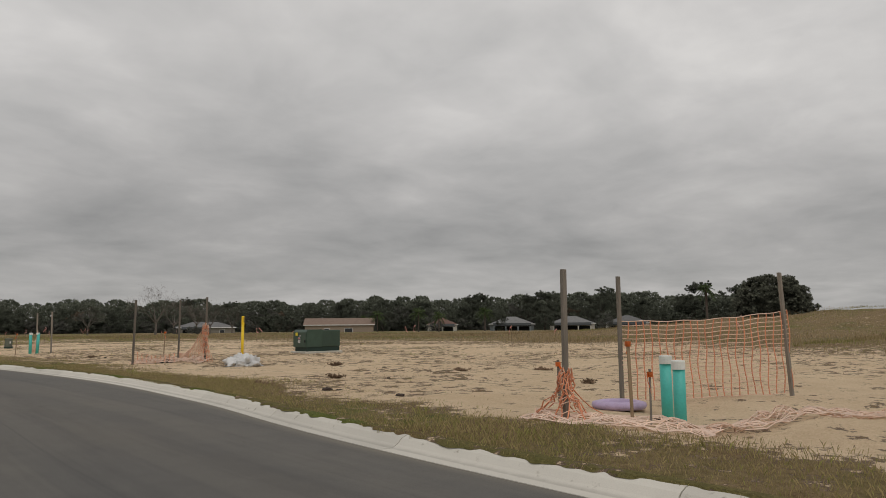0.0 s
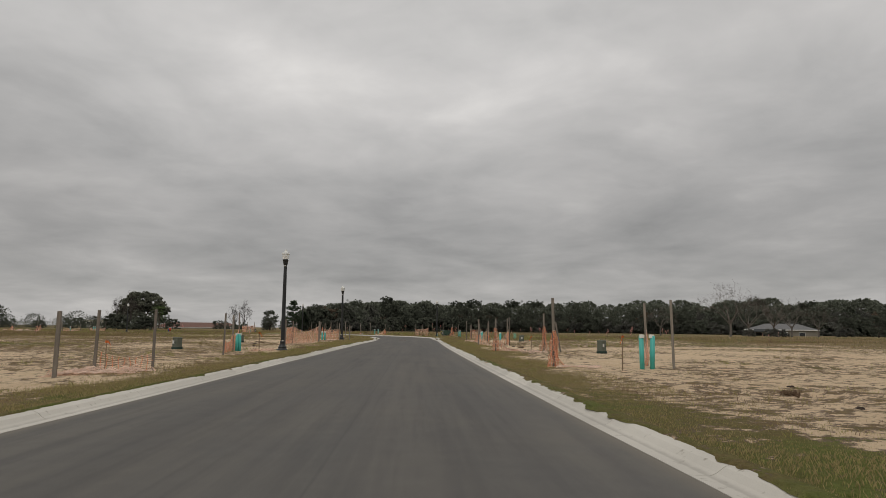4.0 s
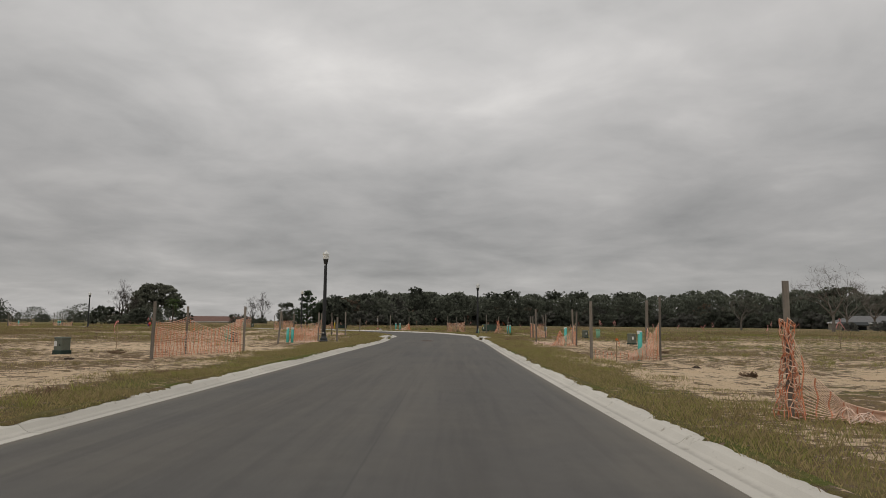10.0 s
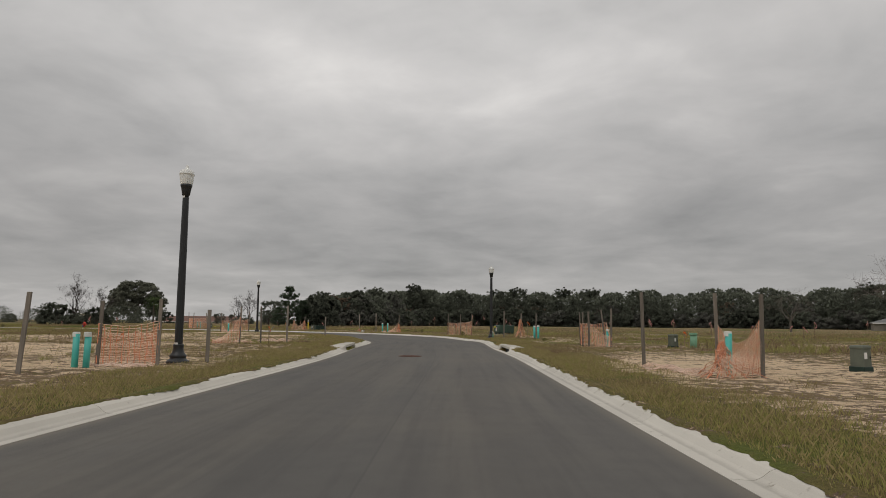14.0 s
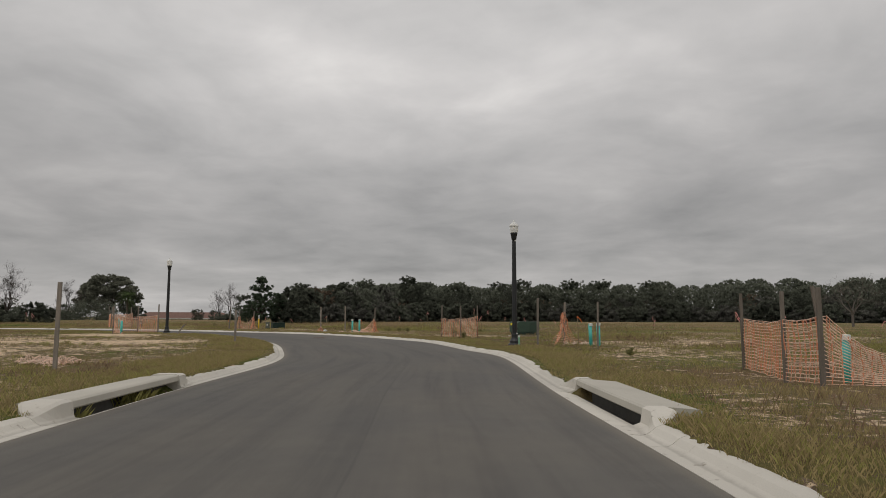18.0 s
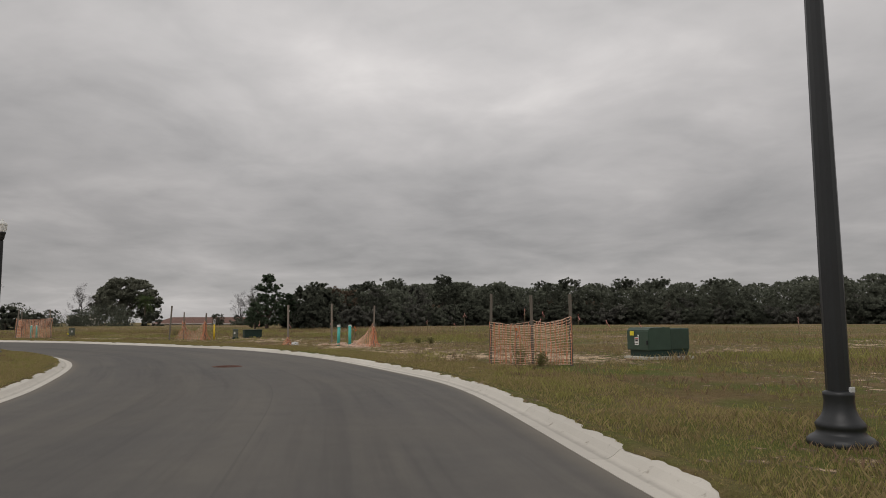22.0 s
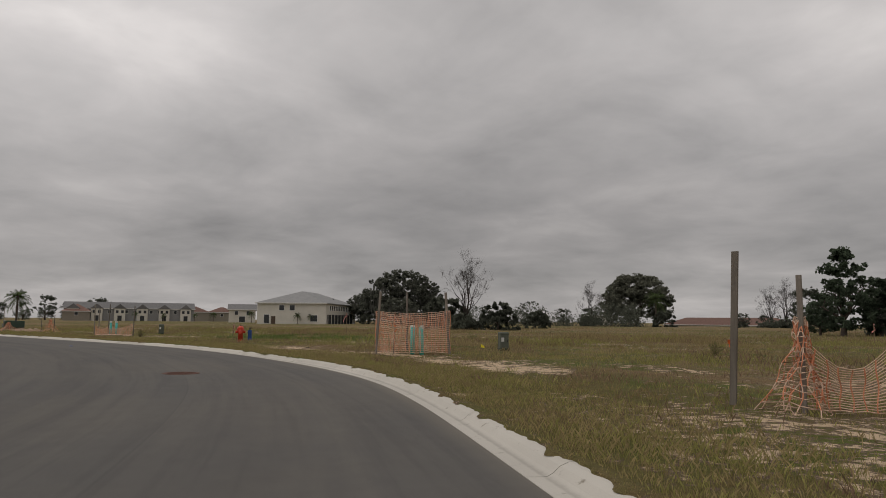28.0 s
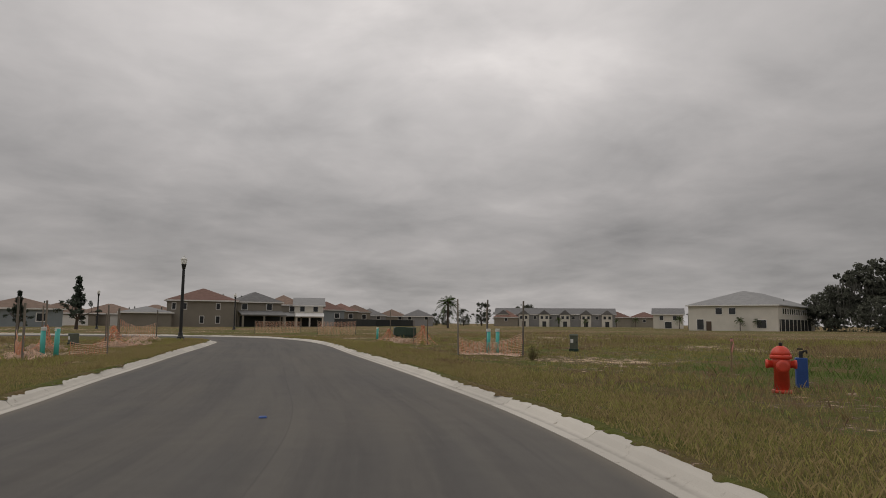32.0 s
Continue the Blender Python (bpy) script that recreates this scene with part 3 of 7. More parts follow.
def cover(x, y, d):
    """How much plant cover the ground carries (0 bare sand, 1 closed turf), and how dry it is."""
    x, y = np.ravel(x), np.ravel(y)
    way = np.where(x < -14, 150 - x * 0.6, y)
    far = sstep(d + 16 * (vnoise(x, y, 7.0, 14) - 0.5), 18, 46)
    base = np.interp(way, [0, 45, 70, 95, 115, 170], [0.36, 0.31, 0.37, 0.68, 0.90, 0.90])
    inner = (x < 0) & (y < 128) & (x > -60)
    base = np.where(inner, np.interp(y, [20, 55, 80, 110, 125], [0.36, 0.42, 0.52, 0.46, 0.62]), base)
    patch = 0.55 * vnoise(x, y, 5.5, 1) + 0.3 * vnoise(x, y, 1.9, 2) + 0.15 * vnoise(x, y, 0.8, 3)
    t = base + (patch - 0.5) * np.interp(way, [60, 100], [1.25, 1.35])
    for sx_, sy_, r_, k_ in SANDY:
        t = t - k_ * np.exp(-(((x - sx_) / r_) ** 2 + ((y - sy_) / (r_ * 0.6)) ** 2)) * (0.6 + 0.8 * vnoise(x, y, 1.3, 9))
    t = t * (1 - far) + (0.92 + (patch - 0.5) * 0.3) * far
    t = np.minimum(t, np.interp(way, [40, 75], [0.50, 1.1]) + 0.6 * far)
    verge = 1 - sstep(d + (vnoise(x, y, 2.2, 5) - 0.5) * 1.2, 0.75, 1.75)
    t = np.maximum(t, verge * (0.75 + 0.5 * vnoise(x, y, 1.1, 6)))
    dry = 0.30 + 0.22 * far + (vnoise(x, y, 9, 7) - 0.5) * 0.9 + (vnoise(x, y, 2.5, 8) - 0.5) * 0.5 - 0.25 * verge + np.interp(way, [40, 80], [0.25, 0.0]) + np.where(inner, np.interp(y, [90, 115], [0.35, 0.0]), 0.0)
    lush = lushness(x, y)
    return np.clip(t + lush * 0.6, 0, 1.1), np.clip(dry - lush, 0, 1)


def height(x, y, d):
    x, y = np.ravel(x), np.ravel(y)
    lump = (vnoise(x, y, 3.4, 11) - 0.5) * 0.09 + (vnoise(x, y, 1.2, 12) - 0.5) * 0.10
    lump = lump + (vnoise(x, y, 0.9, 13) - 0.5) * 0.10 * (1 - sstep(y, 35, 60)) * sstep(d, 1.2, 3.0)
    z = 0.095 + lump * sstep(d, 0.3, 2.5)
    z = np.where(d < 0.02, 0.075, z)
    z = np.where(d < -0.12, -0.16, z)
    z = np.where((y > 88.5) & (y < 99.5) & (x > -4) & (x < 9) & (d < 0.55) & (d > -0.7), np.where((y > 93.3) & (y < 96.3), -0.4, z), z)
    berm = 3.3 * np.exp(-(((x - 104) / 26) ** 2 + ((y - 22) / 30) ** 2))
    return z + berm


# ---- ground: one sheet out to the horizon ----
def axis_steps(lo, hi, step):
    fine_ = np.arange(lo, hi + step / 2, step)
    out_ = np.cumsum(1.0 * 1.28 ** np.arange(27))
    return np.concatenate((lo - out_[::-1], fine_, hi + out_))


gx, gy = axis_steps(-92, 44, 0.4), axis_steps(-6, 172, 0.4)
GX, GY = np.meshgrid(gx, gy, indexing="ij")
gd, gside, gst = beside(GX, GY)
gz = height(GX, GY, gd)
gi = np.arange(GX.size).reshape(GX.shape)
ground = raw("ground", np.column_stack((GX.ravel(), GY.ravel(), gz)),
             np.column_stack((gi[:-1, :-1].ravel(), gi[1:, :-1].ravel(), gi[1:, 1:].ravel(), gi[:-1, 1:].ravel())), GROUND, smooth=True)
tagged(ground, "pale sandy building lots with patches of dry weeds and olive grass", "ground", kind="structure")
g_turf, g_dry = cover(GX, GY, gd)
for nm_, val_ in (("turf", g_turf), ("dry", g_dry)):
    at_ = ground.data.attributes.new(nm_, "FLOAT", "POINT")
    at_.data.foreach_set("value", val_.astype(np.float32))

# ---- road ----
ACROSS = 25
fr_ = np.linspace(0, 1, ACROSS)
inner_l, inner_r = EDGE_L + CROSS * (CURB_W - 0.03), EDGE_R - CROSS * (CURB_W - 0.03)
rv = inner_l[:, None, :] * (1 - fr_)[None, :, None] + inner_r[:, None, :] * fr_[None, :, None]
rz_ = 0.002 + 0.05 * (1 - (2 * fr_ - 1) ** 2)
rv = np.concatenate((rv, np.broadcast_to(rz_[None, :, None], (*rv.shape[:2], 1))), axis=2)
ri = np.arange(rv.shape[0] * ACROSS).reshape(-1, ACROSS)
road = raw("road", rv.reshape(-1, 3), np.column_stack((ri[:-1, :-1].ravel(), ri[:-1, 1:].ravel(), ri[1:, 1:].ravel(), ri[1:, :-1].ravel())), ASPHALT, smooth=True)
tagged(road, "new dark grey asphalt street between pale concrete kerbs", "road", kind="structure")
wheel = np.exp(-((np.abs(fr_ - 0.5) - 0.20) / 0.09) ** 2) * 0.8
wide_ = 2 * (HALF - CURB_W)
along_ = np.concatenate(([0], np.cumsum(np.hypot(*np.diff(MIDDLE, axis=0).T))))
for nm_, val_ in (("across_m", (fr_[None, :] - 0.5) * wide_[:, None]), ("along_m", np.repeat(along_[:, None], ACROSS, axis=1)), ("gutter", np.tile(np.abs(2 * fr_ - 1) ** 6, (len(wide_), 1)))):
    at_ = road.data.attributes.new(nm_, "FLOAT", "POINT")
    at_.data.foreach_set("value", np.ascontiguousarray(val_, dtype=np.float32).ravel())
at_ = road.data.attributes.new("wheel", "FLOAT", "POINT")
at_.data.foreach_set("value", np.tile(wheel, rv.shape[0]).astype(np.float32))


def ground_z(x, y):
    return float(height([x], [y], beside([x], [y])[0])[0])


# ---- kerbs, piece by piece ----
PROFILE = [(0.0, -0.16), (0.0, 0.094), (0.02, 0.108), (0.075, 0.106), (0.15, 0.078), (0.21, 0.028), (0.26, 0.005), (0.285, 0.002), (0.32, 0.003), (0.445, 0.008), (0.45, -0.16)]
# weights across PROFILE: FLOW darkens the crease for contrast, PAN greys the pan
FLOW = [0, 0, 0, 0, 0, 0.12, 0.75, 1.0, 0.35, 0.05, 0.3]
PAN = [0, 0, 0, 0, 0, 0.2, 0.7, 1.0, 1.0, 1.0, 1.0]


def arc(edge):
    return np.concatenate(([0], np.cumsum(np.hypot(*np.diff(edge, axis=0).T))))


def along_edge(edge, inward, s):
    a = arc(edge)
    p = np.array([np.interp(s, a, edge[:, k]) for k in (0, 1)])
    n = np.array([np.interp(s, a, inward[:, k]) for k in (0, 1)])
    return p, n / np.hypot(*n)


def kerb_piece(name, edge, inward, s0, s1, parent, mat, cuts=5, shift=None):
    bm = bmesh.new()
    rows_ = []
    for s in np.linspace(s0, s1, cuts):
        p, n = along_edge(edge, inward, s)
        rows_.append([bm.verts.new((p[0] + n[0] * u, p[1] + n[1] * u, z)) for u, z in (shift((s - s0) / (s1 - s0)) if shift else PROFILE)])
    for a, b in zip(rows_, rows_[1:]):
        for k in range(len(a) - 1):
            bm.faces.new((a[k], b[k], b[k + 1], a[k + 1]))
    bm.faces.new(rows_[0])
    bm.faces.new(rows_[-1][::-1])
    bmesh.ops.recalc_face_normals(bm, faces=bm.faces)
    across = len(rows_[0])
    ob = part(name, bm, mat, parent)
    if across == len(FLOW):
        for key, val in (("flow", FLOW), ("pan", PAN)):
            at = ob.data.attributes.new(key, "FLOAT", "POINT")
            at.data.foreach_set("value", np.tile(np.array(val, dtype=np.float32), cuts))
    return ob


def lerp_profile(k, fwd=0.0):
    """From the low rolled kerb (0) to the tall upright kerb beside an inlet (1), which stands fwd metres further into the road."""
    tall = [(-0.22, -0.16), (-0.22, 0.19), (-0.17, 0.215), (0.02 + fwd, 0.215), (0.075 + fwd, 0.19), (0.10 + fwd, 0.03), (0.18 + fwd * 0.7, 0.0), (0.22 + fwd * 0.7, -0.004), (0.30 + fwd * 0.5, -0.002), (0.445, 0.008), (0.45, -0.16)]
    return [(a[0] + (b[0] - a[0]) * k, a[1] + (b[1] - a[1]) * k) for a, b in zip(PROFILE, tall)]


def kerb_line(name, edge, inward, gap, label):
    root = tagged(new(name), label, "kerb", kind="structure")
    a = arc(edge)
    s, end = 0.0, a[-1]
    g0, g1 = gap
    while s < end - 0.5:
        e = min(s + 3.05, end)
        if s < g0 < e:
            e = g0
        if g0 - 0.01 <= s < g1:
            s = g1
            continue
        kerb_piece("kerb_segment", edge, inward, s + 0.006, e - 0.006, root, CURB)
        s = e
    return root


def station_at_y(edge, y):
    a = arc(edge)
    k = int(np.argmin(np.abs(edge[:400, 1] - y)))
    return float(a[k])


def inlet(edge, inward, y0, y1, deep, label, fwd=0.0):
    """A storm drain inlet: an upright kerb, a throat and a slab over it."""
    s0, s1 = station_at_y(edge, y0), station_at_y(edge, y1)
    root = tagged(new("storm_inlet"), label, "storm inlet", "storm inlets")
    t = 0.66
    kerb_piece("transition_kerb", edge, inward, s0 + 0.006, s0 + t, root, CURB, 8, lambda k: lerp_profile(min(1, k * 1.9) ** 1.4, fwd))
    kerb_piece("transition_kerb", edge, inward, s1 - t, s1 - 0.006, root, CURB, 8, lambda k: lerp_profile(min(1, (1 - k) * 1.9) ** 1.4, fwd))
    slab = lambda k: [(-deep, -0.16), (-deep, 0.155), (0.04 - deep, 0.17), (-0.04 + fwd, 0.212), (0.03 + fwd, 0.206), (0.062 + fwd, 0.185), (0.068 + fwd, 0.11), (0.03 + fwd, 0.085), (-0.2 + fwd, 0.085), (-0.2 + fwd, -0.16)]
    kerb_piece("top_slab", edge, inward, s0 + t + 0.012, s1 - t - 0.012, root, PAD, 7, slab)
    kerb_piece("throat", edge, inward, s0 + t + 0.012, s1 - t - 0.012, root, HOLE, 4, lambda k: [(-0.19 + fwd, -0.32), (-0.19 + fwd, 0.08), (-0.15 + fwd, 0.08), (-0.13 + fwd, -0.14), (0.09 + fwd, -0.06), (0.09 + fwd, -0.32)])
    kerb_piece("gutter_apron", edge, inward, s0 + t, s1 - t, root, CURB, 5, lambda k: [(0.095 + fwd, -0.2), (0.095 + fwd, -0.045), (0.24 + 0.6 * fwd, -0.012), (0.445, 0.008), (0.45, -0.2)])
    return root, (s0, s1)


gap_l = (station_at_y(EDGE_L, 92.5), station_at_y(EDGE_L, 97.2))
gap_r = (station_at_y(EDGE_R, 92.4), station_at_y(EDGE_R, 97.15))
kerb_line("kerb_inner", EDGE_L, CROSS, gap_l, "pale rolled concrete kerb along the inside of the bend")
kerb_line("kerb_outer", EDGE_R, -CROSS, gap_r, "pale rolled concrete kerb along the outside of the bend")
inlet(EDGE_L, CROSS, 92.5, 97.2, 0.42, "concrete storm drain inlet with weeds in its throat", 0.2)
inlet(EDGE_R, -CROSS, 92.4, 97.15, 0.62, "concrete storm drain inlet with a wide pale slab")


# ---- street lamps ----
def make_lamp(x, y):
    root = thing("street_lamp", x, y, ground_z(x, y) - 0.03, 0, "black metal street lamp post with a clear acorn globe", "street lamp", "street lamps along the road")
    bm = bmesh.new()
    lathe(bm, [(0.27, 0), (0.28, 0.02), (0.28, 0.06), (0.25, 0.09), (0.215, 0.11), (0.19, 0.14), (0.20, 0.17), (0.205, 0.20), (0.185, 0.225), (0.15, 0.27), (0.13, 0.33), (0.122, 0.40), (0.128, 0.45), (0.128, 0.475), (0.10, 0.49)], 24)
    part("base", bm, BLACKPOLE, root, "flared cast base", True)
    bm = bmesh.new()
    lathe(bm, [(0.100, 0.47), (0.098, 1.5), (0.090, 3.0), (0.080, 4.185)], 12)
    part("pole", bm, BLACKPOLE, root)
    bm = bmesh.new()
    box(bm, (0.02, -0.105, 0.50), (0.09, 0.02, 0.05), 0, 0.006)
    part("base_tag", bm, STICKER_W, root, "pale tag strap at the base")
    bm = bmesh.new()
    lathe(bm, [(0.070, 4.165), (0.070, 4.225), (0.085, 4.235), (0.098, 4.255), (0.115, 4.365), (0.130, 4.445), (0.145, 4.475), (0.145, 4.515), (0.13, 4.530)], 20)
    part("fitter", bm, BLACKPOLE, root, "dark tapered globe holder", True)
    bm = bmesh.new()
    box(bm, (0.0, -0.074, 4.200), (0.07, 0.012, 0.05), 0, 0.004)
    part("number_tag", bm, STICKER_W, root, "small white tag")
    bm = bmesh.new()
    lathe(bm, [(0.140, 4.525), (0.150, 4.555), (0.162, 4.615), (0.172, 4.695), (0.177, 4.765), (0.175, 4.785), (0.165, 4.795)], 24, cap=False)
    globe = part("globe", bm, GLOBE, root, "ribbed clear globe", True)
    globe.visible_shadow = False
    bm = bmesh.new()
    lathe(bm, [(0.182, 4.765), (0.186, 4.790), (0.172, 4.845), (0.125, 4.895), (0.075, 4.925), (0.05, 4.945)], 24)
    part("globe_cap", bm, GLOBE, root, "domed glass cap", True)
    bm = bmesh.new()
    lathe(bm, [(0.035, 4.885), (0.048, 4.925), (0.046, 4.965), (0.028, 5.005), (0.012, 5.035)], 12)
    part("finial", bm, GLOBE, root, "glass finial", True)
    bm = bmesh.new()
    lathe(bm, [(0.05, 4.505), (0.05, 4.645), (0.03, 4.705)], 10)
    part("bulb", bm, CAPWHITE, root, "white lamp socket")
    return root


lamp_proto = make_lamp(-1.70, 52.7)
for lx, ly in ((-2.80, 81.9), (5.98, 112.35), (-15.7, 129.65), (-48.0, 138.9), (-77.8, 137.45), (-133.1, 133.7), (-128.1, 117.6)):
    copy_thing(lamp_proto, pose(lx, ly, ground_z(lx, ly) - 0.03, 0, 0, lx * 7))


# ---- stakes, laths and mesh fences ----
rnd = random.Random(7)
WIDTHS = (1.0, 0.78, 0.9, 0.7)


def stake_part(parent, x, y, z0, top, lean=(0, 0), name="post", wide=0.09, deep=0.042, mat=None):
    """A sawn wooden post from the ground to its top; lean is the shift of its top."""
    bm = bmesh.new()
    h = top - z0 + 0.25
    box(bm, (0, 0, h / 2 - 0.25), (wide * WIDTHS[int(abs(x * 7 + y * 3)) % 4], deep, h), 0, 0.005)
    for v in bm.verts:
        k = max(0.0, v.co.z / max(0.1, top - z0))
        bow = math.sin(k * 2.2) * 0.012
        v.co.x += lean[0] * k + bow
        v.co.y += lean[1] * k
    ob = part(name, bm, mat or WOOD, parent)
    ob.matrix_basis = pose(x, y, z0, 0, 0, 0) @ pose(0, 0, 0, 0, 0, 0)
    return ob


def strands(lines, r, flat):
    """Thin three-sided strands along poly-lines; flat: the strand's widest direction."""
    V, Fc, base = [], [], 0
    for P in lines:
        P = np.asarray(P)
        d = P[-1] - P[0]
        f = np.asarray(flat, dtype=float)
        n = np.cross(d, f)
        n = n / max(1e-6, np.linalg.norm(n))
        offs = [f * r, -0.5 * f * r + 0.6 * n * r, -0.5 * f * r - 0.6 * n * r]
        k = len(P)
        V.append(np.concatenate([P + o for o in offs]))
        i = np.arange(k - 1)
        for a, b in ((0, 1), (1, 2), (2, 0)):
            Fc.append(np.column_stack((i + a * k, i + 1 + a * k, i + 1 + b * k, i + b * k)) + base)
        base += 3 * k
    return np.concatenate(V), np.concatenate(Fc)


def net_part(parent, fn, length, tall, seed, rows_n=None, cols_n=None, label="", mats=None):
    """Orange barrier mesh: pale cross strands and bright upright strands."""
    nu = cols_n or max(6, int(length / 0.125))
    nv = rows_n or max(5, int(tall / 0.068))
    rr = random.Random(seed)
    ph = [rr.uniform(0, 6.28) for _ in range(6)]

    def place(u, v):
        p = np.array(fn(u, v))
        w = 0.012
        return p + np.array((math.sin(u * 19 + v * 7 + ph[0]), math.sin(u * 23 + v * 11 + ph[1]), 0.7 * math.sin(u * 29 + v * 5 + ph[2]))) * w

    grid = np.array([[place(i / nu, j / nv) for j in range(nv + 1)] for i in range(nu + 1)])
    flat_h = [grid[:, j] for j in range(nv + 1)]
    flat_v = [grid[i, :] for i in range(nu + 1)]
    along = grid[-1, 0] - grid[0, 0]
    along = along / max(1e-6, np.linalg.norm(along))
    V1, F1 = strands(flat_h, 0.0082, (0, 0, 1))
    V2, F2 = strands(flat_v, 0.0110, along)
    ob = raw("net", np.concatenate((V1, V2)), np.concatenate((F1, F2 + len(V1))), mats or [FADED, ORANGE], parent)
    idx = np.concatenate((np.zeros(len(F1), dtype=np.int32), np.ones(len(F2), dtype=np.int32)))
    if rr.random() < 0.3:
        idx[len(F1):][rr.randrange(3)::3] = 0
    ob.data.polygons.foreach_set("material_index", idx)
    if label:
        ob["label"] = label
    return ob


def net_between(parent, a, b, ha, hb, sag, seed, belly=0.06, low=0.04, droop=1.0):
    """A net strung from post a to post b: top heights ha and hb, sagging between."""
    a, b = np.array(a, dtype=float), np.array(b, dtype=float)
    L = float(np.hypot(*(b - a)))
    n = np.array((-(b - a)[1], (b - a)[0])) / L
    za, zb = ground_z(*a), ground_z(*b)

    def fn(u, v):
        top = ha * (1 - u) ** droop + hb * (1 - (1 - u) ** droop) - sag * math.sin(math.pi * u)
        p = a + (b - a) * u + n * belly * math.sin(math.pi * u) * math.sin(2.5 * v + 0.4)
        z = za * (1 - u) + zb * u + low + (max(0.08, top) - low) * v
        return (p[0], p[1], z)

    return net_part(parent, fn, L, max(ha, hb), seed)


def net_on_ground(parent, a, b, wide, lift, seed):
    """A net that has fallen flat and lies crumpled from a to b."""
    a, b = np.array(a, dtype=float), np.array(b, dtype=float)
    L = float(np.hypot(*(b - a)))
    n = np.array((-(b - a)[1], (b - a)[0])) / L

    def fn(u, v):
        p = a + (b - a) * u + n * (v - 0.5) * wide + n * 0.12 * math.sin(7 * u + seed)
        hump = lift * 0.75 * abs(math.sin(9 * u + 2.2 * v + seed) * math.sin(17 * u - 6 * v + 2 * seed)) * (0.4 + 0.6 * math.sin(math.pi * v))
        return (p[0] + 0.05 * math.sin(13 * u + 6 * v), p[1] + 0.05 * math.sin(11 * v + 5 * u), ground_z(*p) + 0.02 + hump)

    return net_part(parent, fn, L, wide * 1.6, seed, mats=[BLEACHED, FADED])


def net_heap(parent, p, top, radius, seed, toward=0.0):
    """A net bunched up on a post and spreading to a heap at its foot."""
    z0 = ground_z(*p)

    def fn(u, v):
        ang = 2 * math.pi * u * 0.95 + toward
        r = 0.045 + radius * 1.15 * (0.35 * (1 - v) + 0.65 * (1 - v) ** 4) * (0.65 + 0.3 * math.sin(3 * ang + seed) + 0.2 * math.sin(7 * ang + 2 * seed)) + 0.03 * math.sin(9 * v + 2 * ang + seed)
        j = 0.035 * (1 - 0.6 * v)
        return (p[0] + r * math.cos(ang) + j * math.sin(31 * u + 17 * v + seed), p[1] + r * math.sin(ang) + j * math.cos(27 * u - 23 * v + seed), z0 + 0.02 + top * v ** 0.85 + 0.03 * math.sin(19 * u + 5 * v))

    return net_part(parent, fn, 2.2 * radius + 1.0, top, seed, None, 17)


def ribbon_part(parent, x, y, z, mat, long=0.28, seed=0, wide=0.02):
    rr = random.Random(seed)
    bm = bmesh.new()
    a = rr.uniform(0, 6.28)
    pts = []
    for k in range(6):
        t = k / 5
        pts.append((0.03 * math.cos(a) + t * long * 0.55 * math.cos(a + t * rr.uniform(-1, 1)), 0.03 * math.sin(a) + t * long * 0.55 * math.sin(a + t), -t * long * (0.4 + 0.6 * t)))
    for p, q in zip(pts, pts[1:]):
        vs = [bm.verts.new(Vector(c)) for c in ((p[0], p[1], p[2] + wide), (q[0], q[1], q[2] + wide), (q[0] + 0.012, q[1], q[2] - wide), (p[0] + 0.012, p[1], p[2] - wide))]
        bm.faces.new(vs)
    lathe(bm, [(0.034, -0.03), (0.036, 0.0), (0.034, 0.03)], 8)
    got = bmesh.ops.solidify(bm, geom=bm.faces[:], thickness=0.003)
    ob = part("ribbon", bm, mat, parent, "fluttering plastic ribbon")
    ob.matrix_basis = pose(x, y, z)
    return ob


def fence(label, posts, nets):
    """posts: (x, y, top, lean x, lean y); nets: calls to make with the fence as parent."""
    x0, y0 = posts[0][0], posts[0][1]
    root = tagged(new("safety_fence"), label, "fence", "mesh fences round utility stubs")
    for p in posts:
        lean = (p[3], p[4]) if len(p) > 3 else (rnd.uniform(-0.05, 0.05), rnd.uniform(-0.05, 0.05))
        stake_part(root, p[0], p[1], ground_z(p[0], p[1]), p[2], lean)
    for kind_, *args in nets:
        {"up": net_between, "flat": net_on_ground, "heap": net_heap}[kind_](root, *args)
    return root


def lath(x, y, top, mat=None, ribbons=1, wood=None, label="thin wooden survey lath with a bright plastic ribbon"):
    z0 = ground_z(x, y)
    root = thing("survey_lath", x, y, z0, rnd.uniform(0, 180), label, "survey lath", "survey laths on the lots")
    bm = bmesh.new()
    h = top - z0
    box(bm, (0, 0, h / 2 - 0.1), (0.042, 0.014, h + 0.2), 0, 0.002)
    for v in bm.verts:
        v.co.x += 0.03 * v.co.z
    part("lath", bm, wood or LATH, root)
    for k in range(ribbons):
        ribbon_part(root, 0.03 * h, 0, h - 0.06 - 0.16 * k, mat or RIBBON, 0.42 if mat is PINK else 0.2, int(x * 31 + y * 17) + k, 0.04 if mat is PINK else 0.02)
    return root


def stake(x, y, top, lean=(0, 0), label="weathered grey wooden stake driven into sandy ground"):
    root = thing("wooden_stake", x, y, ground_z(x, y), 0, label, "stake", "loose stakes on the lots")
    stake_part(root, 0, 0, 0, top - ground_z(x, y), lean, "shaft")
    return root


SAG = "sagging orange mesh safety fence on weathered wooden stakes"
FALLEN = "fallen orange mesh fence heaped round weathered wooden stakes"
TAUT = "upright orange mesh safety fence strung between grey wooden stakes"

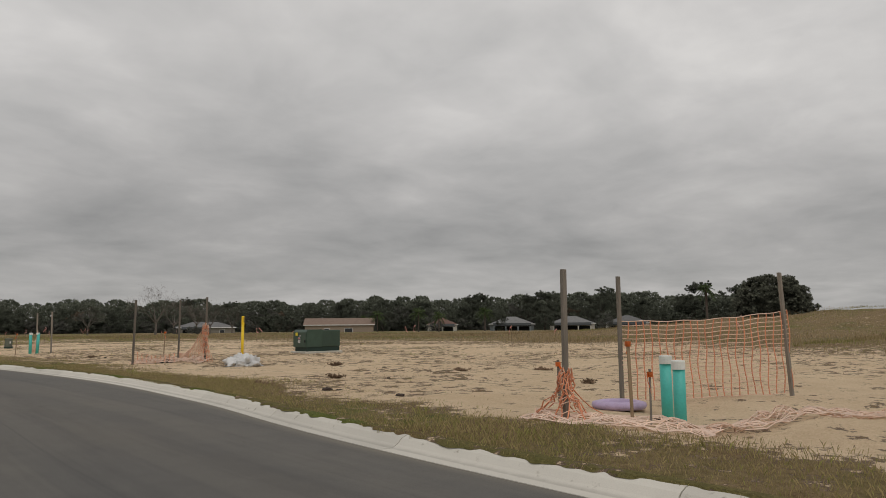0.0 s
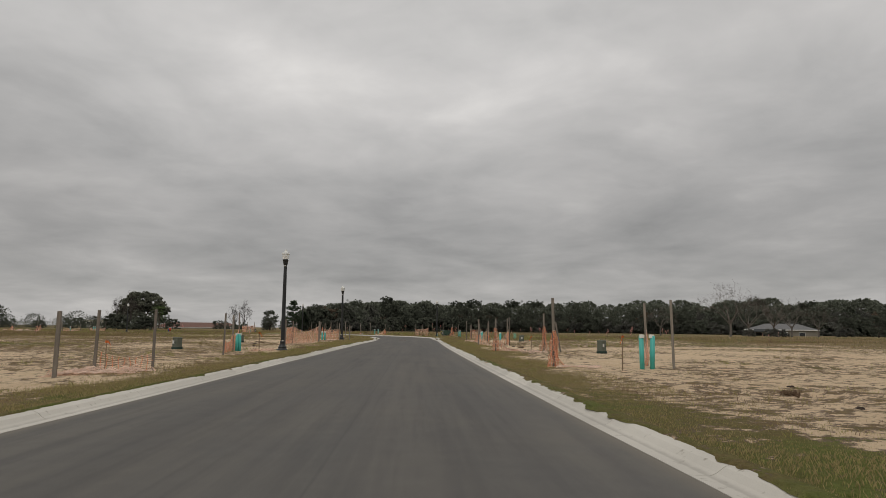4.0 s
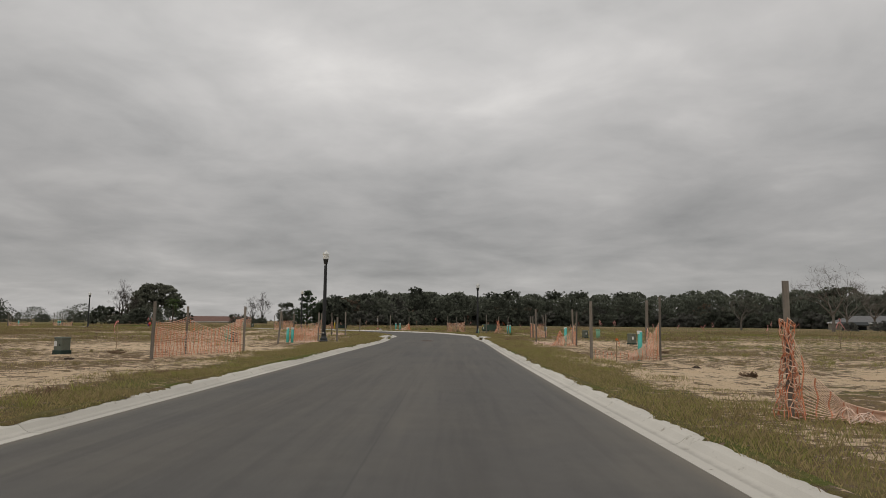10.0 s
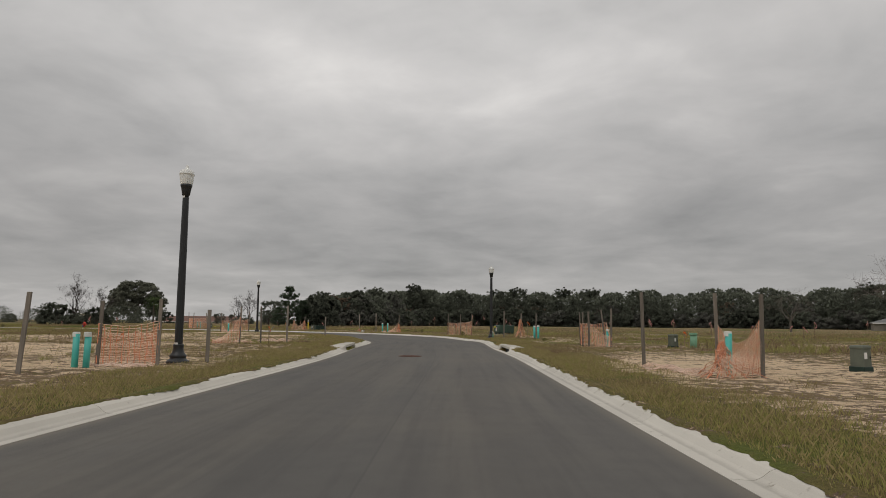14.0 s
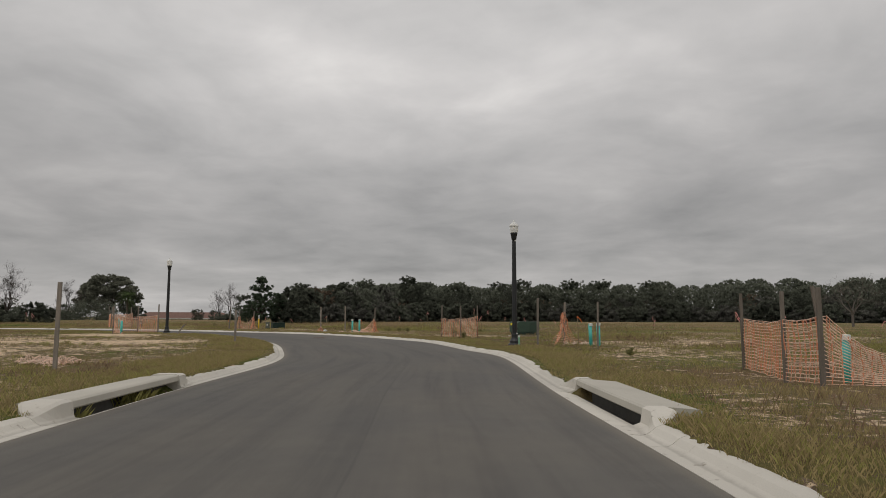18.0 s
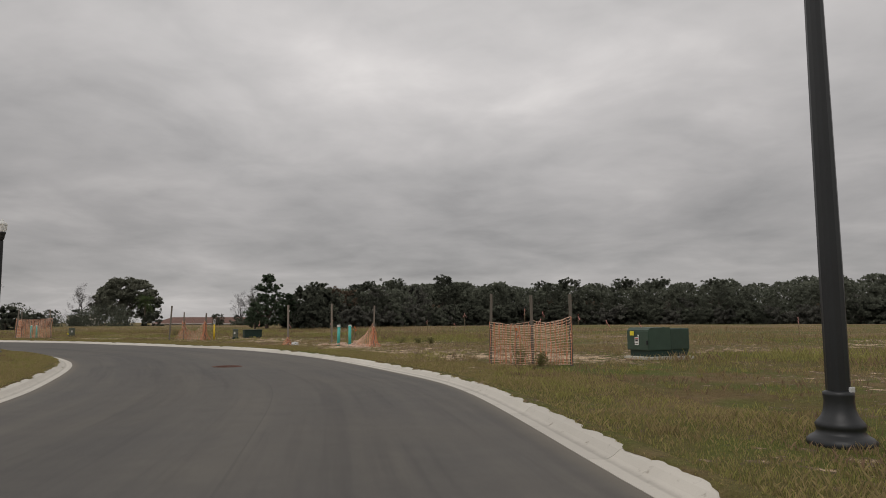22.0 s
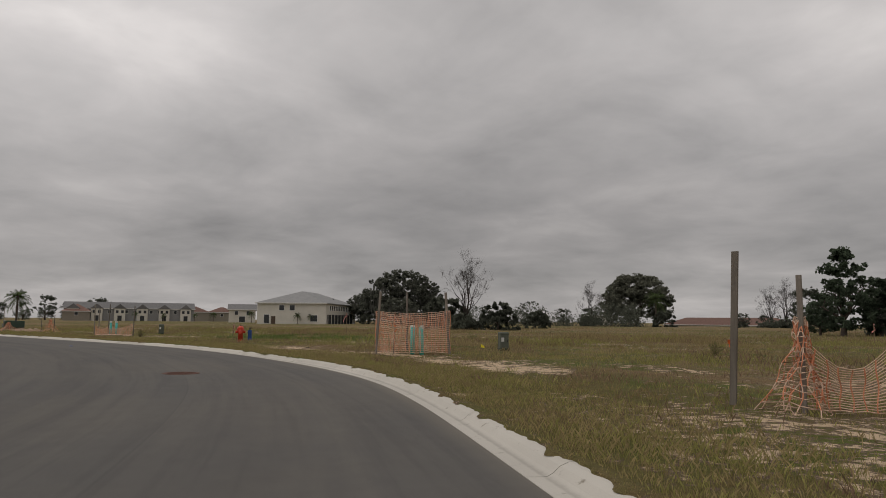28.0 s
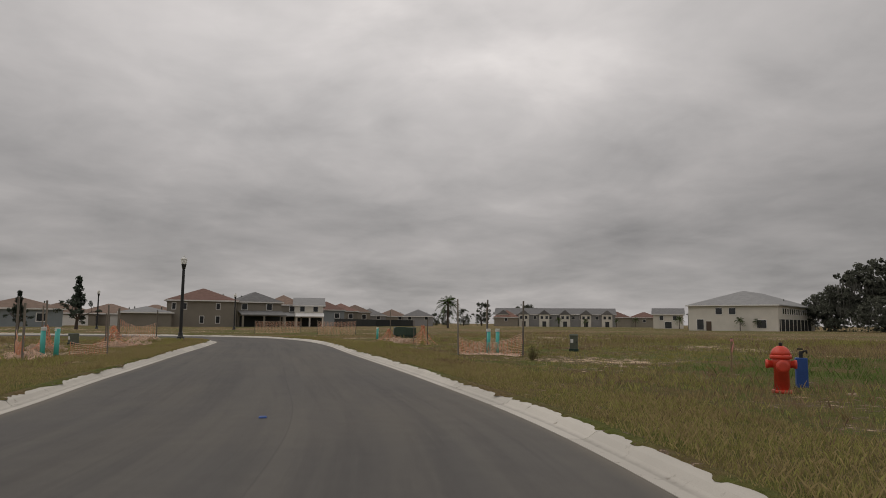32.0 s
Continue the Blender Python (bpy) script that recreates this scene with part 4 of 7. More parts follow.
fence(SAG, [(9.3, 5.9, 1.85, 0.04, 0.02), (11.05, 6.2, 1.86, 0, 0), (13.5, 4.8, 1.95, -0.08, 0.06)],
      [("up", (11.05, 6.2), (13.5, 4.8), 1.14, 1.26, 0.06, 1), ("heap", (9.3, 5.9), 0.55, 0.35, 2), ("flat", (9.2, 6.3), (9.6, 4.2), 0.8, 0.12, 3), ("flat", (9.7, 4.3), (12.2, 3.2), 0.6, 0.16, 4)])
fence(FALLEN, [(11.0, 23.6, 2.14, 0.02, 0), (13.75, 26.5, 2.3, 0, 0), (13.3, 23.4, 2.28, 0.03, 0.03)],
      [("flat", (11.0, 23.6), (13.2, 23.3), 0.8, 0.3, 5), ("up", (13.3, 23.4), (13.3, 25.4), 1.35, 0.3, 0.2, 6, 0.1, 0.03, 1.5), ("heap", (13.3, 23.4), 1.25, 0.16, 7), ("up", (11.0, 23.6), (12.2, 23.3), 0.45, 0.3, 0.1, 8)])
fence(FALLEN, [(9.35, 39.1, 2.16, -0.04, 0), (12.75, 38.65, 2.12, -0.06, 0), (12.8, 41.3, 2.12, -0.08, 0)],
      [("heap", (9.35, 39.1), 1.05, 0.2, 9), ("up", (12.8, 41.3), (12.1, 39.6), 1.2, 0.5, 0.1, 10, 0.1, 0.04, 2.0), ("flat", (9.4, 38.9), (10.6, 38.6), 0.4, 0.1, 11)])
fence(FALLEN, [(8.85, 53.3, 1.75, 0, 0.02), (11.6, 55.2, 2.08, -0.03, 0), (12.4, 54.6, 1.62, -0.3, 0.05)],
      [("heap", (8.85, 53.3), 1.15, 0.14, 12), ("flat", (9.3, 53.0), (11.3, 52.6), 0.55, 0.26, 13), ("heap", (11.6, 55.2), 1.3, 0.26, 14), ("up", (8.85, 53.3), (9.9, 52.9), 1.1, 0.16, 0.0, 15, 0.08, 0.03, 3.4)])
fence(FALLEN, [(8.8, 66.2, 1.9), (10.95, 68.0, 2.0), (10.95, 66.4, 2.06)],
      [("up", (8.8, 66.2), (10.1, 66.2), 0.42, 0.35, 0.12, 16, 0.2), ("up", (10.95, 66.4), (9.9, 66.1), 1.2, 0.25, 0.05, 17, 0.15, 0.03, 1.6), ("up", (10.95, 66.4), (10.95, 68.0), 1.2, 1.0, 0.3, 18)])
fence(FALLEN, [(8.7, 82.0, 1.95), (10.8, 82.9, 1.98), (10.4, 79.3, 1.8, 0.02, 0)],
      [("up", (10.4, 79.3), (9.5, 79.1), 1.15, 0.4, 0.1, 19, 0.15, 0.03, 1.3), ("up", (10.8, 82.9), (10.4, 79.3), 1.1, 1.2, 0.5, 20), ("heap", (9.6, 79.3), 0.7, 0.55, 21), ("flat", (8.8, 81.9), (9.4, 79.6), 0.7, 0.15, 22)])
fence(TAUT, [(10.1, 100.2, 1.75), (9.8, 97.6, 1.7), (9.9, 96.5, 1.72), (11.1, 98.6, 1.85, -0.25, 0.05), (10.75, 95.8, 1.85)],
      [("up", (10.1, 100.2), (9.8, 97.6), 1.1, 1.12, 0.08, 23), ("up", (9.8, 97.6), (9.9, 96.5), 1.12, 1.15, 0.05, 24), ("up", (9.9, 96.5), (10.75, 95.8), 1.15, 0.5, 0.1, 25, 0.12, 0.03, 1.5), ("up", (10.1, 100.2), (11.1, 98.6), 1.1, 1.2, 0.1, 26), ("up", (11.1, 98.6), (10.75, 95.8), 1.2, 0.5, 0.2, 126)])
fence(FALLEN, [(6.8, 111.5, 1.97), (8.05, 113.3, 1.85), (8.8, 110.0, 1.8, 0.02, 0)],
      [("heap", (8.05, 113.3), 1.3, 0.55, 27), ("flat", (8.0, 112.9), (9.0, 112.6), 0.8, 0.2, 28)])
fence(TAUT, [(2.65, 123.5, 1.9), (3.75, 124.1, 1.88), (4.68, 123.3, 1.88)],
      [("up", (2.65, 123.45), (4.68, 123.25), 1.12, 1.22, 0.16, 29), ("up", (2.65, 123.5), (3.75, 124.1), 1.1, 1.1, 0.06, 30), ("up", (3.75, 124.1), (4.68, 123.3), 1.12, 1.22, 0.1, 31)])
fence(FALLEN, [(-5.75, 140.2, 2.12), (-2.85, 136.4, 1.92)],
      [("up", (-2.85, 136.4), (-4.0, 137.4), 1.2, 0.25, 0.12, 32, 0.1, 0.03, 1.5), ("flat", (-3.0, 136.4), (-4.6, 137.6), 0.9, 0.22, 33), ("heap", (-2.85, 136.4), 0.9, 0.3, 34), ("heap", (-7.15, 137.5), 0.35, 0.28, 35), ("flat", (-4.9, 138.2), (-6.0, 139.4), 0.6, 0.1, 135)])
fence(FALLEN, [(-16.25, 145.7, 1.83), (-15.15, 146.2, 1.75, 0.05, 0)],
      [("heap", (-16.25, 145.7), 1.15, 0.5, 36), ("up", (-16.25, 145.7), (-15.15, 146.2), 0.95, 1.25, 0.55, 37), ("heap", (-15.15, 146.2), 1.1, 0.25, 38)])
fence(TAUT, [(-30.2, 149.9, 2.12, 0.1, 0.08), (-31.8, 152.6, 2.25, -0.04, 0), (-29.2, 152.2, 2.15, -0.18, -0.05)],
      [("up", (-30.2, 149.9), (-29.2, 152.2), 1.33, 1.42, 0.09, 39), ("up", (-30.2, 149.9), (-31.8, 152.6), 1.33, 1.3, 0.05, 40), ("up", (-31.8, 152.6), (-29.2, 152.2), 1.3, 1.4, 0.08, 41)])
fence(SAG, [(-58.5, 150.3, 2.05), (-61.0, 151.9, 2.12, 0.15, 0), (-58.2, 152.5, 2.0, 0, 0.03)],
      [("up", (-58.5, 150.3), (-58.2, 152.5), 0.62, 0.8, 0.28, 42), ("up", (-58.5, 150.3), (-61.0, 151.9), 0.6, 0.6, 0.2, 43), ("up", (-58.2, 152.5), (-61.0, 151.9), 0.7, 0.7, 0.2, 44), ("flat", (-58.4, 150.4), (-58.1, 152.3), 0.5, 0.12, 45)])
fence(FALLEN, [(-71.0, 150.4, 1.35), (-69.6, 150.9, 1.4)],
      [("heap", (-69.8, 150.7), 0.95, 0.8, 46), ("flat", (-71.6, 150.2), (-75.5, 149.9), 1.0, 0.4, 47), ("heap", (-78.5, 149.8), 0.7, 1.0, 48)])
fence(TAUT, [(-101.0, 139.5, 1.3), (-101.2, 143.6, 1.3)], [("up", (-101.0, 139.5), (-101.2, 143.6), 1.15, 1.15, 0.05, 49)])
fence(TAUT, [(-98.0, 145.2, 1.4), (-97.5, 148.6, 1.4)], [("up", (-98.0, 145.2), (-97.5, 148.6), 1.2, 1.2, 0.05, 50)])
# inside of the bend
fence(FALLEN, [(-2.25, 33.5, 1.5), (-2.5, 35.7, 1.58), (-1.2, 36.0, 1.62)],
      [("flat", (-2.3, 33.6), (-1.3, 35.9), 0.8, 0.22, 51), ("up", (-2.5, 35.7), (-1.2, 36.0), 0.5, 0.45, 0.15, 52), ("flat", (-2.4, 35.6), (-2.2, 33.8), 0.6, 0.2, 53)])
fence(SAG, [(-3.4, 50.2, 1.75), (-3.9, 52.9, 1.9), (-2.9, 47.2, 1.76)],
      [("up", (-3.4, 50.2), (-3.9, 52.9), 0.8, 1.1, 0.2, 54), ("up", (-2.9, 47.2), (-3.4, 50.2), 0.7, 0.8, 0.3, 55), ("flat", (-2.4, 50.2), (-2.3, 52.6), 0.6, 0.2, 56)])
fence(SAG, [(-4.2, 64.6, 1.75), (-4.2, 67.0, 1.66), (-2.45, 67.5, 1.68)],
      [("up", (-4.2, 64.6), (-2.45, 67.5), 0.95, 1.15, 0.3, 57), ("up", (-4.2, 64.6), (-4.2, 67.0), 1.1, 1.2, 0.1, 58), ("up", (-4.2, 67.0), (-2.45, 67.5), 1.2, 1.15, 0.35, 59)])
fence(SAG, [(-4.2, 80.7, 1.6), (-2.9, 81.0, 1.66)],
      [("up", (-4.2, 80.7), (-2.9, 81.0), 1.0, 1.05, 0.1, 60), ("up", (-4.2, 80.7), (-4.4, 83.0), 1.0, 0.8, 0.2, 61), ("up", (-4.4, 83.0), (-2.9, 81.0), 0.8, 1.0, 0.15, 62), ("flat", (-4.2, 80.2), (-2.8, 80.5), 0.5, 0.15, 63)])
fence(FALLEN, [(-5.4, 97.2, 1.85), (-5.95, 95.8, 1.8)],
      [("flat", (-6.0, 96.2), (-6.9, 99.6), 1.2, 0.16, 64), ("up", (-5.95, 95.8), (-6.9, 95.0), 1.2, 0.2, 0.1, 65, 0.1, 0.03, 1.6), ("flat", (-6.6, 101.6), (-5.0, 100.4), 0.8, 0.25, 66)])
lath(-4.95, 97.0, 0.95)
fence(TAUT, [(-18.9, 128.9, 1.9), (-17.0, 131.2, 2.05), (-18.6, 131.6, 1.95)],
      [("up", (-18.9, 128.9), (-17.0, 131.2), 1.1, 1.2, 0.06, 67), ("up", (-17.0, 131.2), (-18.6, 131.6), 1.2, 1.15, 0.05, 68), ("up", (-18.9, 128.9), (-17.4, 127.2), 0.9, 0.1, 0.1, 69, 0.1, 0.03, 1.6)])
fence(FALLEN, [(-55.4, 137.8, 1.66), (-59.3, 138.8, 1.72), (-57.9, 136.6, 1.9)],
      [("up", (-57.4, 138.3), (-59.3, 138.8), 0.45, 0.45, 0.1, 70), ("flat", (-55.5, 137.6), (-57.6, 137.2), 1.0, 0.3, 71), ("up", (-55.4, 137.8), (-57.9, 136.6), 0.7, 0.8, 0.3, 72)])
fence(FALLEN, [(-66.3, 136.7, 1.5, 0.12, 0), (-66.9, 137.0, 1.45, 0.05, 0)],
      [("heap", (-66.6, 136.9), 0.85, 0.9, 73), ("flat", (-64.8, 137.2), (-68.6, 137.5), 1.0, 0.4, 74)])

fence(SAG, [(-75.9, 134.6, 1.9), (-75.2, 136.7, 1.8), (-78.0, 133.9, 1.9)],
      [("up", (-75.9, 134.6), (-75.2, 136.7), 1.15, 1.0, 0.3, 75), ("up", (-78.0, 133.9), (-75.9, 134.6), 0.9, 1.1, 0.25, 76), ("flat", (-76.4, 135.4), (-74.2, 136.6), 1.0, 0.4, 77)])
fence(FALLEN, [(-61.8, 136.0, 1.9), (-63.6, 135.2, 1.75)],
      [("flat", (-61.6, 136.2), (-64.6, 134.8), 1.0, 0.35, 78), ("heap", (-61.8, 136.0), 0.9, 0.4, 79)])

for x_, y_, top_, lean_ in ((-7.15, 137.5, 2.0, (-0.03, 0)), (-17.2, 145.8, 2.2, (0.1, 0)), (-4.2, 77.9, 1.68, (0.13, 0)), (-2.1, 82.0, 1.43, (0, 0)),
                            (-4.8, 99.6, 1.95, (0, 0)), (-6.0, 114.6, 1.5, (0.0, 0)), (-82.8, 150.3, 2.1, (0, 0)), (-13.6, 125.9, 0.75, (0.55, 0.2)),
                            (-69.3, 153.9, 2.0, (0, 0))):
    stake(x_, y_, top_, lean_)

for x_, y_, top_, m_, w_ in ((9.75, 5.3, 1.02, RIBBON, None), (10.3, 6.7, 0.72, RIBBON, WOOD), (12.4, 24.6, 1.15, RIBBON, None), (11.1, 38.1, 1.1, RIBBON, None), (10.7, 53.7, 0.92, RIBBON, None),
                             (9.5, 65.9, 0.8, RIBBON, None), (11.4, 87.5, 0.97, RIBBON, None), (8.45, 112.1, 1.3, RIBBON, None), (3.3, 123.8, 1.05, RIBBON, WOOD), (-4.2, 138.4, 1.0, RIBBON, None),
                             (-30.5, 150.9, 1.1, RIBBON, WOOD), (-50.3, 155.3, 0.93, PINK, None), (-2.0, 35.2, 0.88, RIBBON, None), (-2.3, 50.6, 1.0, RIBBON, None), (-4.9, 69.4, 0.95, RIBBON, None),
                             (-7.9, 69.7, 1.2, PINK, None), (-4.4, 82.2, 0.85, RIBBON, None), (-17.5, 146.5, 1.0, RIBBON, None), (9.72, 5.05, 0.68, RIBBON, WOOD)):
    lath(x_, y_, top_, m_, 1, w_)
for x_, y_, top_ in ((-51.2, 164.0, 1.69), (-48.3, 165.8, 1.6), (-58.2, 179.8, 1.8), (5.1, 177.3, 2.5), (-1.2, 177.4, 2.1), (6.9, 177.0, 2.2), (10.4, 176.6, 1.9), (21.0, 128.7, 1.65), (21.8, 124.1, 1.6), (44.4, 135.4, 1.7), (23.0, 78.8, 1.6)):
    lath(x_, y_, top_, PINK, 2, None, "thin survey lath with pink ribbons in the grass")
# survey laths along the rear lot lines
k_ = 0
for st_ in range(60, len(MIDDLE) - 150, 9):
    for sd_ in (1, -1):
        k_ += 1
        off_ = 27 + 6 * math.sin(k_ * 1.7) + (3 if sd_ > 0 else 6)
        q_ = MIDDLE[st_] + CROSS[st_] * sd_ * (HALF[st_] + off_)
        if sd_ < 0 and (st_ > 170 or k_ % 3):
            continue
        if beside([q_[0]], [q_[1]])[0][0] > 15:
            lath(float(q_[0]), float(q_[1]), 1.25 + 0.2 * math.sin(k_), PINK, 1, None, "thin survey lath with a pink ribbon in the grass")


# ---- utility stubs, boxes and posts ----
def pipe(x, y, top, n=1, mat=None, r=0.07, label="capped teal plastic clean-out pipe standing in the ground"):
    z0 = ground_z(x, y)
    root = thing("cleanout_pipe", x, y, z0, 0, label, "pipe", "capped pipes on the lots")
    h = top - z0
    bm = bmesh.new()
    lathe(bm, [(r, -0.2), (r, h - 0.04)], 14)
    ob = part("pipe", bm, mat or TEAL, root, "", True)
    ob.matrix_basis = pose(0, 0, 0, rnd.uniform(-1.5, 1.5), rnd.uniform(-1.5, 1.5), 0)
    bm = bmesh.new()
    lathe(bm, [(r * 1.14, h - 0.10), (r * 1.14, h - 0.012), (r * 1.06, h), (0.3 * r, h + 0.004)], 14)
    part("cap", bm, CAPWHITE if mat is None else mat, root, "pale screw cap")
    return root


for x_, y_, t_ in ((10.5, 5.25, 0.80), (10.02, 4.85, 0.77), (11.9, 38.9, 1.1), (12.2, 38.92, 1.1), (10.3, 66.3, 1.0), (9.95, 79.9, 1.02), (11.0, 97.8, 0.92), (8.9, 111.9, 1.0), (9.1, 111.35, 1.03),
                   (-4.68, 137.3, 1.06), (-4.1, 137.1, 1.06), (-30.2, 151.45, 1.05), (-29.85, 151.55, 1.05), (-60.1, 151.75, 1.02), (-59.95, 152.05, 1.02),
                   (-3.55, 51.3, 0.9), (-3.42, 51.35, 0.9), (-4.25, 79.9, 0.88), (-4.02, 79.95, 0.88), (-17.8, 127.8, 0.97), (-57.1, 137.65, 1.0), (-57.3, 137.95, 0.98), (-80.0, 149.2, 0.9)):
    pipe(x_, y_, t_)
for x_, y_, t_ in ((-7.2, 79.3, 0.78), (14.9, 97.5, 0.78)):
    pipe(x_, y_, t_, 1, PALE_GREEN, 0.16, "squat pale green utility pedestal with a domed top")


def pedestal(x, y, top, rz=0, label="grey-green cable pedestal box with a pale sticker"):
    z0 = ground_z(x, y)
    h = top - z0
    root = thing("utility_pedestal", x, y, z0, rz, label, "utility box", "small utility boxes on the lots")
    bm = bmesh.new()
    box(bm, (0, 0, h * 0.42), (0.34, 0.33, h * 0.84 + 0.1), 0, 0.02, 0.95)
    part("body", bm, PEDGREY, root)
    bm = bmesh.new()
    box(bm, (0, 0, h * 0.94), (0.36, 0.35, h * 0.15), 0, 0.03, 0.93)
    part("lid", bm, PEDGREY, root, "bevelled lid")
    bm = bmesh.new()
    box(bm, (0, 0, 0.05), (0.38, 0.37, 0.14), 0, 0.015)
    part("plinth", bm, BOXDARK, root, "dark plinth")
    bm = bmesh.new()
    box(bm, (-0.08, -0.170, h * 0.62), (0.11, 0.008, 0.15), 0, 0.002)
    part("sticker", bm, STICKER_W, root, "white sticker")
    bm = bmesh.new()
    box(bm, (0.10, -0.170, h * 0.55), (0.03, 0.02, 0.06), 0, 0.004)
    part("latch", bm, DARK, root)
    return root


for x_, y_, t_, r_ in ((14.05, 52.7, 0.72, 40), (13.7, 81.7, 0.7, 30), (13.9, 97.3, 0.7, 40), (-6.75, 52.4, 0.66, -30), (-7.1, 80.0, 0.62, -20), (-15.45, 151.7, 0.72, 30),
                       (-30.2, 156.0, 0.80, 60), (-62.3, 155.9, 0.80, 70), (-69.4, 134.4, 0.6, 60), (-88, 152.6, 0.7, 40), (-7.4, 65.5, 0.66, -20)):
    pedestal(x_, y_, t_, r_)


def transformer(x, y, rz, w=1.1, d=2.1, h=0.86, label="large green pad-mounted transformer box with warning stickers"):
    """Front face towards local -y."""
    z0 = ground_z(x, y)
    root = thing("transformer_box", x, y, z0, rz, label, "transformer", "green transformer boxes")
    bm = bmesh.new()
    box(bm, (0, 0, -0.02), (w + 0.16, d + 0.16, 0.16), 0, 0.02)
    part("pad", bm, PAD, root, "concrete pad")
    bm = bmesh.new()
    box(bm, (0, 0.03, 0.15), (w - 0.06, d - 0.1, 0.28), 0, 0.015)
    part("tank", bm, BOXDARK, root, "recessed dark tank foot")
    bm = bmesh.new()
    box(bm, (0, 0.42, 0.24 + (h - 0.12) / 2), (w, d - 0.84, h - 0.12), 0, 0.035)
    part("rear_case", bm, BOXGREEN, root)
    bm = bmesh.new()
    hh = h - 0.10
    vs = {}
    for sx in (-1, 1):
        for nm, (yy, zz) in (("a", (-d / 2, 0.24)), ("b", (-d / 2, 0.24 + hh * 0.86)), ("c", (-d / 2 + 0.10, 0.24 + hh)), ("d", (-d / 2 + 0.86, 0.24 + hh)), ("e", (-d / 2 + 0.86, 0.24))):
            vs[sx, nm] = bm.verts.new((sx * (w / 2 + 0.012), yy, zz))
    for a_, b_ in zip("abcde", "bcdea"):
        bm.faces.new((vs[-1, a_], vs[1, a_], vs[1, b_], vs[-1, b_]))
    bm.faces.new([vs[-1, k] for k in "abcde"])
    bm.faces.new([vs[1, k] for k in "edcba"])
    bmesh.ops.recalc_face_normals(bm, faces=bm.faces)
    bmesh.ops.bevel(bm, geom=bm.edges[:], offset=0.018, segments=2, affect="EDGES")
    part("hood", bm, BOXGREEN, root, "hinged green hood")
    bm = bmesh.new()
    box(bm, (0, 0.2, 0.24 + h - 0.105), (0.06, 0.06, 0.03), 0, 0.008)
    part("lift_lug", bm, BOXDARK, root)
    f = -d / 2 - 0.014
    bm = bmesh.new()
    box(bm, (-0.02, f, 0.24 + hh * 0.40), (0.17, 0.006, 0.23), 0, 0.001)
    lab = part("warning_label", bm, STICKER_W, root, "white warning label with red and dark bars")
    for zz, hz, mm in ((0.08, 0.03, RED_INK), (0.02, 0.055, INK), (-0.07, 0.02, INK)):
        bm = bmesh.new()
        box(bm, (-0.02, f - 0.005, 0.24 + hh * 0.40 + zz), (0.11 if hz > 0.05 else 0.12, 0.003, hz), 0, 0)
        part("label_bar", bm, mm, lab)
    bm = bmesh.new()
    box(bm, (-0.22, f, 0.24 + hh * 0.74), (0.17, 0.006, 0.13), 0, 0.001)
    part("yellow_label", bm, STICKER_Y, root, "yellow caution sticker")
    bm = bmesh.new()
    box(bm, (0.05, f, 0.24 + hh * 0.64), (0.06, 0.006, 0.05), 0, 0.001)
    part("small_label", bm, STICKER_W, root, "small pale sticker")
    bm = bmesh.new()
    box(bm, (0.42, f - 0.01, 0.24 + hh * 0.35), (0.05, 0.03, 0.12), 0, 0.006)
    part("padlock_hasp", bm, DARK, root)
    return root


transformer(20.15, 26.8, -90, 1.0, 1.8, 0.86)
transformer(7.6, 127.0, -59, 0.9, 1.6, 0.76)
transformer(-85.4, 151.6, 0, 1.0, 1.6, 0.7, "green transformer box on its pad beside the road")


def splice_box(x, y, rz):
    z0 = ground_z(x, y)
    root = thing("utility_cabinet", x, y, z0, rz, "low dark green ribbed utility cabinet in grass", "utility cabinet")
    bm = bmesh.new()
    box(bm, (0, 0, 0.24), (1.2, 0.7, 0.56), 0, 0.02, 1.02)
    part("body", bm, BOXDARK, root)
    bm = bmesh.new()
    box(bm, (0, 0, 0.55), (1.26, 0.76, 0.07), 0, 0.02)
    part("lid", bm, BOXDARK, root, "flat overhanging lid")
    for k in range(6):
        bm = bmesh.new()
        box(bm, (0, -0.36, 0.08 + k * 0.075), (1.14, 0.03, 0.03), 0, 0.006)
        part("rib", bm, BOXDARK, root)
    return root


splice_box(-14.9, 153.4, 32)


def marker(x, y, top, label="yellow plastic pipeline marker post with a dark symbol"):
    z0 = ground_z(x, y)
    h = top - z0
    root = thing("marker_post", x, y, z0, 20, label, "marker post", "yellow marker posts")
    bm = bmesh.new()
    lathe(bm, [(0.052, -0.2), (0.052, h - 0.30)], 12)
    part("post", bm, YELLOW, root, "", True)
    bm = bmesh.new()
    lathe(bm, [(0.056, h - 0.31), (0.056, h - 0.03), (0.045, h)], 12)
    part("sleeve", bm, STICKER_W if top < 1.5 else YELLOW, root, "printed sleeve at the top")
    for k in range(3):
        bm = bmesh.new()
        box(bm, (0, -0.056, h - 0.08 - 0.07 * k), (0.05, 0.006, 0.04), 0, 0.001)
        part("sleeve_mark", bm, INK, root)
    return root


marker(15.55, 25.0, 1.68)
marker(-14.85, 146.85, 1.38)


